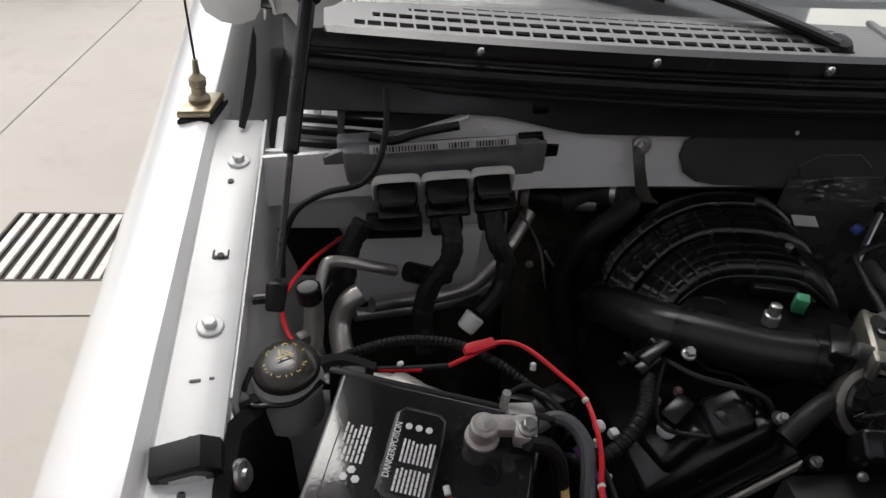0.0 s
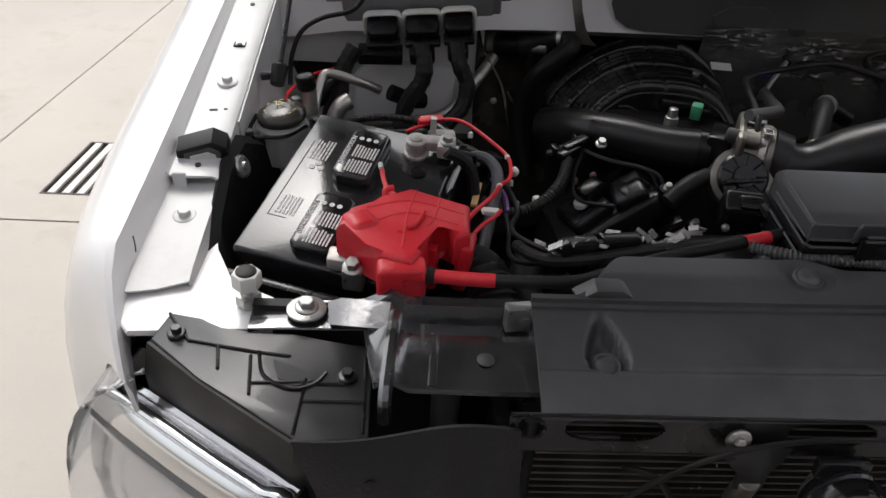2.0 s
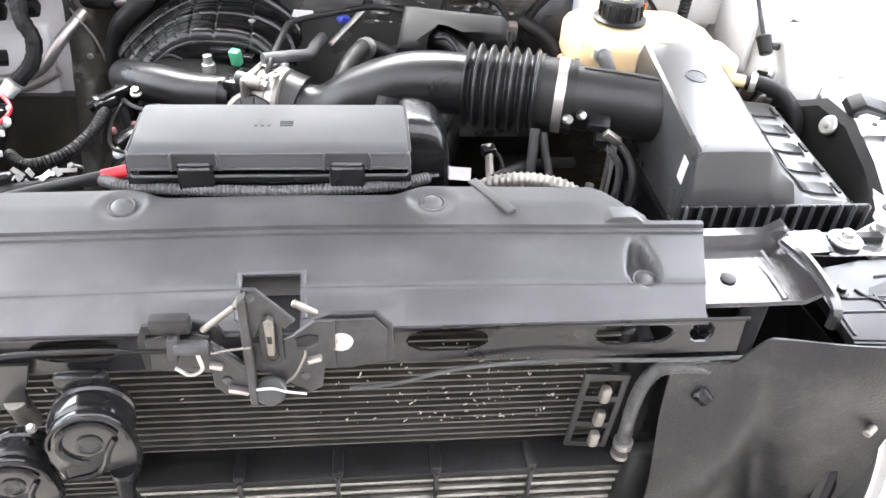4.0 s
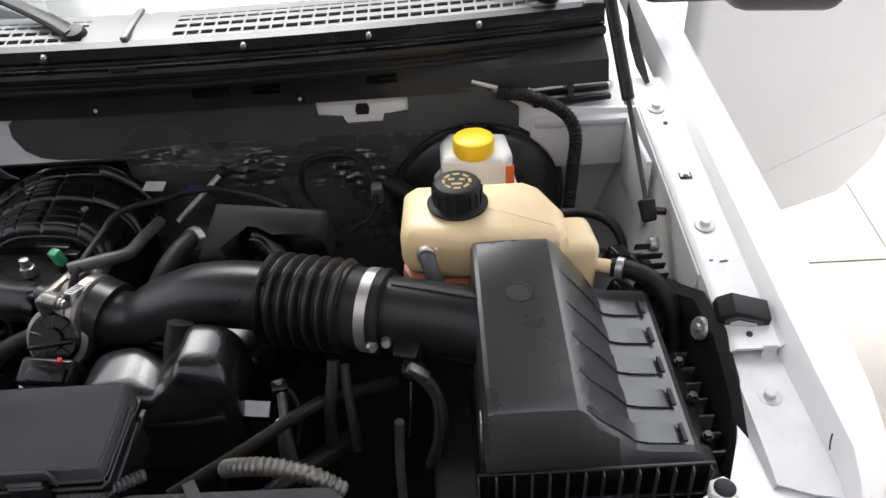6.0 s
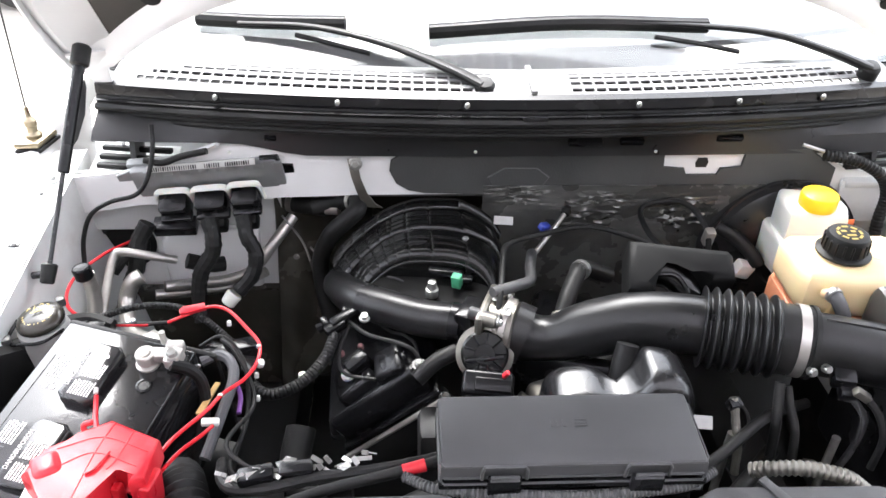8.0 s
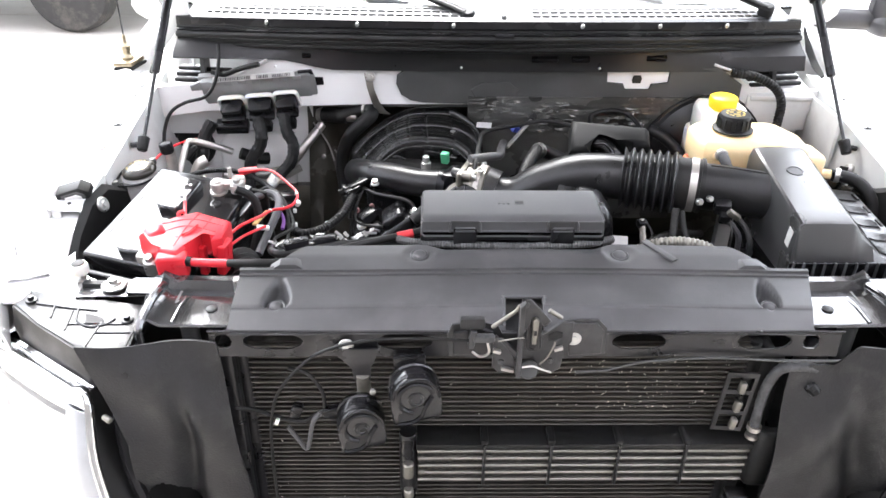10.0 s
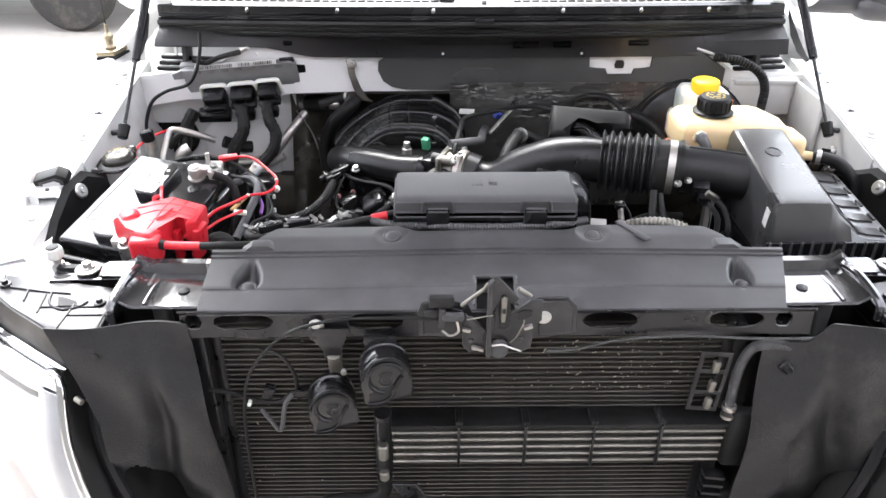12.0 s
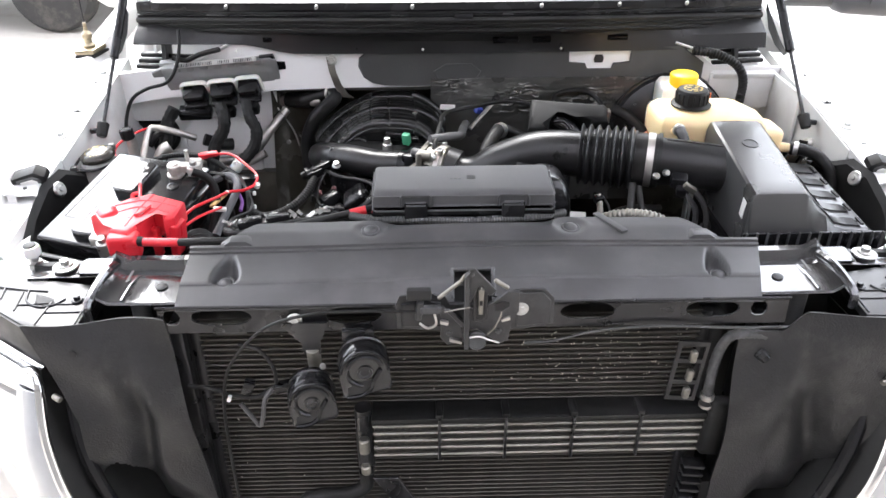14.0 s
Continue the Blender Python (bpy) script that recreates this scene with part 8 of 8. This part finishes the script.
for i in range(8):
    a = 2 * math.pi * i / 8
    box(pr, (0.399 + 0.0145 * math.cos(a), 0.456 + 0.0145 * math.sin(a), 1.1863), (0.008, 0.0035, 0.0005), (0, 0, math.degrees(a) + 90))
for x, y, w in ((-0.006, 0.004, 0.007), (0.006, 0.003, 0.006), (0.0, -0.006, 0.012)):
    box(pr, (0.399 + x, 0.456 + y, 1.1863), (w, 0.004, 0.0005))
part("cap_print", pr, YINK, cap)
part("outlet", tube(B(), [(0.360, 0.404, 1.128), (0.361, 0.393, 1.134), (0.362, 0.384, 1.134)], 0.007, 12, 4), AMBER, tank)
part("outlet_hose", tube(B(), [(0.361, 0.392, 1.136), (0.364, 0.380, 1.134), (0.370, 0.368, 1.118), (0.375, 0.362, 1.095), (0.376, 0.36, 1.06)], 0.0088, 12, 7), SATIN, tank, "dark grey overflow hose")
part("outlet_clip", lathe(B(), (0.361, 0.391, 1.137), (0.1, -0.9, 0.1), [(0.0105, 0), (0.0105, 0.006), (0.009, 0.007)], 16), ZINC, tank)
part("side_nipple", cyl(B(), (0.540, 0.412, 1.096), (0.572, 0.402, 1.094), 0.008, None, 12, 0.001), AMBER, tank)
part("side_hose", tube(B(), [(0.566, 0.404, 1.094), (0.588, 0.396, 1.094), (0.610, 0.385, 1.086), (0.626, 0.366, 1.066), (0.632, 0.355, 1.03)], 0.0105, 12, 7), RUBBER, tank, "black rubber hose")
part("side_clip", lathe(B(), (0.572, 0.402, 1.095), (0.8, -0.4, 0), [(0.0125, 0), (0.0125, 0.007), (0.011, 0.008)], 16), ZINC, tank)
tank.location = (0.008, -0.010, 0.0)

brake = thing("brake_reservoir", "milky brake fluid reservoir with a yellow cap", "brake reservoir")
part("bottle", prism(B(), [(0.392, 0.560), (0.470, 0.548), (0.482, 0.575), (0.478, 0.622), (0.402, 0.632), (0.390, 0.61)], 1.070, 1.150, None, 0.012, 4), MILKY, brake)
part("lower_step", prism(B(), [(0.384, 0.552), (0.482, 0.540), (0.49, 0.575), (0.486, 0.63), (0.394, 0.64), (0.380, 0.61)], 1.040, 1.100, None, 0.008, 3), MILKY, brake)
part("cap", lathe(B(), (0.433, 0.575, 1.147), (0, 0, 1), [(0.024, 0), (0.026, 0.004), (0.0265, 0.018), (0.025, 0.022), (0.022, 0.024), (0.004, 0.025)], 32), YELLOW, brake, "bright yellow cap")
part("sticker", box(B(), (0.476, 0.552, 1.124), (0.012, 0.002, 0.030), (0, 0, 8), 0.0003, 1), ORANGE, brake, "orange warning sticker")
master = thing("master_cylinder", "dark cast brake master cylinder under the reservoir", "master cylinder")
part("cylinder", cyl(B(), (0.43, 0.54, 1.028), (0.445, 0.70, 1.030), 0.022, None, 18, 0.004), ALU, master)
boost = thing("brake_booster", "large round black brake booster on the firewall", "brake booster")
part("drum", lathe(B(), (0.44, 0.712, 1.020), (0, -1, 0.05), [(0.10, 0), (0.125, 0.01), (0.128, 0.04), (0.120, 0.055), (0.116, 0.075), (0.09, 0.092), (0.05, 0.098), (0.045, 0.105), (0.02, 0.106)], 48), BLACKMETAL, boost)
part("ridge", lathe(B(), (0.44, 0.657, 1.022), (0, -1, 0.05), [(0.112, 0), (0.1225, 0.002), (0.1225, 0.008), (0.112, 0.010)], 48), BLACKMETAL, boost)

# ---- hoses, loops and lines over the engine ----
def hose(name, pts, r, label, mat=None, category="hose", per=8, shape=None, clamp_at=None):
    if clamp_at is None:
        return solo(name, tube(B(), pts, r, 12, per, shape), mat or RUBBER, label, category)
    h = thing(name, label, category)
    part("rubber_hose", tube(B(), pts, r, 16, per, shape), mat or RUBBER, h)
    line = curve_points(pts, per)
    for k in clamp_at:
        part("clamp", tube(B(), line[k:k + 3], r * 1.10, 16, 1), PIPE, h, "dull metal clamp")
    return h


hose("heater_hose", [(-0.310, 0.690, 1.082), (-0.275, 0.690, 1.092), (-0.245, 0.676, 1.102), (-0.238, 0.656, 1.099), (-0.258, 0.647, 1.082), (-0.281, 0.647, 1.058), (-0.300, 0.656, 1.010), (-0.300, 0.648, 0.96), (-0.285, 0.62, 0.90)], 0.0138, "thick black heater hose bending down beside the manifold", clamp_at=(14,))
hose("heater_hose", [(-0.360, 0.72, 1.075), (-0.325, 0.705, 1.078), (-0.290, 0.690, 1.082)], 0.0145, "thick black heater hose stub at the firewall", clamp_at=(2,))
solo("hose_fitting", cyl(B(), (-0.292, 0.690, 1.083), (-0.268, 0.686, 1.084), 0.012, None, 14, 0.002), PIPE, "dull metal hose fitting at the firewall", "fitting")
hose("lower_radiator_hose", [(-0.31, 0.385, 0.91), (-0.315, 0.34, 0.885), (-0.29, 0.29, 0.87), (-0.24, 0.25, 0.86)], 0.021, "thick black coolant hose low beside the engine")
hose("breather_hose", [(-0.375, 0.40, 0.985), (-0.345, 0.375, 0.985), (-0.305, 0.39, 0.99), (-0.275, 0.42, 1.005), (-0.262, 0.455, 1.02)], 0.0085, "ribbed black breather hose crossing to the engine", None, "hose", 24, ribbed(0.005, 0.15))
hose("vacuum_line", [(-0.090, 0.400, 1.035), (-0.052, 0.405, 1.065), (-0.040, 0.435, 1.098), (-0.030, 0.50, 1.105), (-0.018, 0.54, 1.110), (0.04, 0.555, 1.118), (0.10, 0.560, 1.125), (0.155, 0.545, 1.118), (0.195, 0.535, 1.105)], 0.0042, "thin black vacuum line crossing the engine")
solo("line_elbow", tube(B(), [(-0.150, 0.372, 1.012), (-0.125, 0.385, 1.030), (-0.098, 0.398, 1.036)], 0.011, 12, 6), RUBBER, "black rubber elbow on the valve cover", "elbow")
hose("breather_tube", [(-0.050, 0.44, 1.100), (-0.015, 0.46, 1.096), (0.006, 0.48, 1.09), (0.012, 0.52, 1.085), (0.02, 0.56, 1.08)], 0.0078, "grey-black breather tube beside the throttle body", SATIN)
hose("crankcase_hose", [(0.042, 0.425, 1.060), (0.055, 0.455, 1.080), (0.072, 0.490, 1.090), (0.085, 0.515, 1.085), (0.13, 0.53, 1.06)], 0.012, "short black crankcase hose behind the intake duct")
solo("hose_clip", tube(B(), [(0.078, 0.501, 1.0895), (0.083, 0.509, 1.0875)], 0.0145, 14, 2), ZINC, "zinc spring clip on the crankcase hose", "hose clip")
solo("hose_clip", tube(B(), [(0.042, 0.427, 1.0605), (0.045, 0.434, 1.065)], 0.0145, 14, 2), ALU, "zinc spring clip low on the crankcase hose", "hose clip")
loop = [(0.23, 0.56, 1.075), (0.205, 0.60, 1.085), (0.20, 0.645, 1.098), (0.222, 0.655, 1.108), (0.265, 0.655, 1.108), (0.29, 0.64, 1.095), (0.300, 0.61, 1.075), (0.290, 0.58, 1.055), (0.26, 0.56, 1.045)]
hose("looped_cable", loop, 0.0045, "black cable loop in front of the firewall", None, "cable")
solo("loop_plug", box(B(), (0.302, 0.612, 1.072), (0.016, 0.016, 0.030), (15, 0, 0), 0.004), PIPE, "grey plug on the looped cable", "connector")
solo("loop_plug", box(B(), (0.355, 0.585, 1.030), (0.028, 0.02, 0.026), (10, 20, 10), 0.004), MILKY, "pale grey connector beside the booster", "connector")
hose("booster_hose", [(0.315, 0.62, 1.085), (0.34, 0.605, 1.075), (0.365, 0.59, 1.055), (0.375, 0.58, 1.04)], 0.011, "black hose to the brake booster")
dip = thing("dipstick", "dipstick with a dark blue clip at the firewall", "dipstick")
part("stick", cyl(B(), (0.030, 0.59, 1.058), (0.082, 0.648, 1.092), 0.004, None, 10), ZINC, dip)
part("blue_clip", box(B(), (0.050, 0.635, 1.078), (0.020, 0.012, 0.012), (20, 20, 40), 0.003), BLUE, dip, "dark blue clip")
part("grip", lathe(B(), (0.083, 0.648, 1.092), (0.4, 0.7, 0.4), [(0.007, 0), (0.009, 0.006), (0.006, 0.014)], 14), RUBBER, dip)
solo("warning_tag", box(B(), (-0.012, 0.650, 1.080), (0.030, 0.018, 0.0015), (14, 0, -8), 0.0003, 1), LABEL, "small grey label at the back of the engine", "label")
ins = thing("insulated_panel", "olive grey foil-faced insulation beside the engine", "insulation")
part("facing", sheet(B(), lambda u, v: (-0.372 + 0.150 * u, 0.700 + 0.07 * u - 0.12 * (1 - v) ** 1.5 + 0.0022 * math.sin(17 * u + 6 * v) * math.sin(9 * v - 5 * u) + 0.0010 * math.sin(31 * v + 23 * u), 0.80 + 0.303 * v), 40, 40, 0.002), OLIVE, ins)
for x0, z0 in ((-0.330, 1.02), (-0.290, 0.96)):
    part("crease", tube(B(), [(x0 - 0.03, 0.685, z0 + 0.05), (x0, 0.680, z0), (x0 + 0.015, 0.672, z0 - 0.06)], 0.003, 6, 6, None, 0.6), BRIGHTFOIL, ins, "shiny crease")
    part("rivet", lathe(B(), (x0 - 0.012, 0.672, z0 - 0.02), (0, -1, 0.3), [(0.005, 0), (0.005, 0.0015), (0.002, 0.002)], 12), BRIGHTFOIL, ins)
hose("driver_loom", [(0.470, 0.655, 1.190), (0.515, 0.645, 1.185), (0.555, 0.638, 1.165), (0.572, 0.632, 1.135), (0.570, 0.625, 1.09), (0.562, 0.60, 1.03)], 0.0095, "ribbed black loom over the driver side shelf", None, "conduit", 24, ribbed(0.006, 0.15))
hose("driver_line", [(0.47, 0.56, 1.02), (0.54, 0.56, 1.055), (0.59, 0.545, 1.06), (0.615, 0.52, 1.045), (0.62, 0.49, 1.01)], 0.006, "black line curving to the strut mount")
for q in ((0.602, 0.475, 1.045), (0.585, 0.49, 1.03), (0.62, 0.45, 1.05), (0.60, 0.44, 1.02), (0.628, 0.42, 1.045)):
    solo("side_connector", box(B(), q, (0.026, 0.022, 0.024), (10, 20, 30), 0.004), GLOSS, "small black connector beside the coolant tank", "connector", "side connectors")
for k in range(7):
    solo("comb_fin", box(B(), (0.628, 0.36 + 0.014 * k, 1.058 + 0.004 * k), (0.040, 0.0025, 0.008), (0, 18, 25), 0.0008, 1), RUBBER, "thin black plastic comb fin beside the air box", "fin", "comb fins")
solo("wing_bolt", lathe(B(), (0.640, 0.452, 1.078), (-1, -0.2, 0.4), [(0.010, 0), (0.010, 0.006), (0.006, 0.010)], 16), ZINC, "pale round bolt on the driver side wing", "bolt")
hose("radiator_hose", [(0.12, 0.17, 1.03), (0.19, 0.21, 1.045), (0.26, 0.26, 1.05), (0.33, 0.30, 1.03)], 0.0065, "thin black hose running under the intake bellows")
hose("radiator_hose", [(0.16, 0.15, 0.99), (0.22, 0.20, 1.00), (0.28, 0.26, 0.99)], 0.010, "black coolant hose behind the sight shield")
for x, y in ((0.215, 0.245), (0.335, 0.235)):
    solo("cooler_line", tube(B(), [(x, y, 1.04), (x - 0.004, y - 0.005, 0.98), (x - 0.006, y - 0.01, 0.88)], 0.005, 10, 5), PIPE, "thin grey metal line dropping behind the radiator", "pipe", "metal lines")
stem = thing("sensor_harness", "taped silver sensor harness dropping below the intake bellows", "wiring")
part("sleeve", tube(B(), [(0.216, 0.266, 1.076), (0.218, 0.259, 1.064), (0.219, 0.250, 1.050), (0.221, 0.236, 1.030), (0.223, 0.228, 0.99)], 0.0052, 8, 22, tape), ALU, stem, "crumpled grey sleeve")
part("clip_block", box(B(), (0.217, 0.262, 1.070), (0.016, 0.012, 0.012), (20, 0, 15), 0.002), GLOSS, stem)
part("branch_wire", tube(B(), [(0.222, 0.262, 1.072), (0.232, 0.255, 1.060), (0.234, 0.246, 1.040), (0.228, 0.238, 1.010)], 0.0022, 6, 8), RUBBER, stem)
hose("vent_hose", [(0.272, 0.276, 1.090), (0.270, 0.266, 1.074), (0.266, 0.248, 1.048), (0.264, 0.236, 1.010)], 0.0060, "black vent hose dropping behind the radiator")
hose("vent_hose", [(0.282, 0.276, 1.084), (0.284, 0.262, 1.066), (0.288, 0.244, 1.044), (0.290, 0.232, 1.005)], 0.0052, "thin black vent hose dropping behind the radiator")
lead = thing("airflow_lead", "black sensor lead with a pale connector below the snout", "wiring")
part("connector", box(B(), (0.357, 0.252, 1.091), (0.022, 0.010, 0.010), (10, 32, -10), 0.002), ALU, lead, "pale grey connector")
part("lead", tube(B(), [(0.366, 0.250, 1.084), (0.376, 0.238, 1.072), (0.380, 0.222, 1.050), (0.374, 0.214, 1.01)], 0.0045, 8, 8), RUBBER, lead)
part("thin_wire", tube(B(), [(0.350, 0.244, 1.086), (0.349, 0.225, 1.070), (0.345, 0.215, 1.04)], 0.0012, 6, 6), RUBBER, lead)
solo("part_label", box(B(), (0.182, 0.268, 1.035), (0.036, 0.002, 0.016), (-50, 0, -8), 0.0003, 1), LABEL, "white part label behind the resonator", "label")


# ---- parked vehicle beyond ----
far = thing("parked_car", "blue-grey car parked across the yard, dusty wheels", "car")
FM = Matrix.Translation((-4.17, 6.16, 0)) @ pose(0, 0, 0, 0, 0, -5)
part("body", prism(B(), [(-2.2, 0.32), (2.1, 0.30), (2.2, 0.6), (2.1, 0.92), (1.2, 1.0), (-2.0, 1.02), (-2.25, 0.7)], -0.8, 0.8, FM @ Matrix(((1, 0, 0, 0), (0, 0, 1, 0), (0, 1, 0, 0), (0, 0, 0, 1))), 0.06, 3), BLUEGREY, far)
part("cabin", prism(B(), [(-1.9, 1.0), (0.9, 1.0), (0.2, 1.48), (-1.5, 1.5)], -0.68, 0.68, FM @ Matrix(((1, 0, 0, 0), (0, 0, 1, 0), (0, 1, 0, 0), (0, 0, 0, 1))), 0.05, 3), DASH, far)
part("sill", box(B(), (0, -0.80, 0.36), (2.4, 0.05, 0.07), (0, 0, 0), 0.015, 2, FM), STEELRIM, far)
for x in (-1.35, 1.38):
    for y in (-0.74, 0.74):
        w = part("wheel", lathe(B(), FM @ Vector((x, y - 0.10, 0.33)), FM.to_3x3() @ Vector((0, 1, 0)), [(0.22, 0), (0.30, 0.0), (0.325, 0.02), (0.33, 0.06), (0.33, 0.16), (0.30, 0.2), (0.22, 0.2)], 36), TYRE, far, "dusty tyre")
        part("rim", lathe(B(), FM @ Vector((x, y - 0.085, 0.33)), FM.to_3x3() @ Vector((0, 1, 0)), [(0.21, 0), (0.20, 0.02), (0.17, 0.03), (0.06, 0.01), (0.05, 0.03), (0.05, 0.16), (0.21, 0.17)], 30), STEELRIM, w)
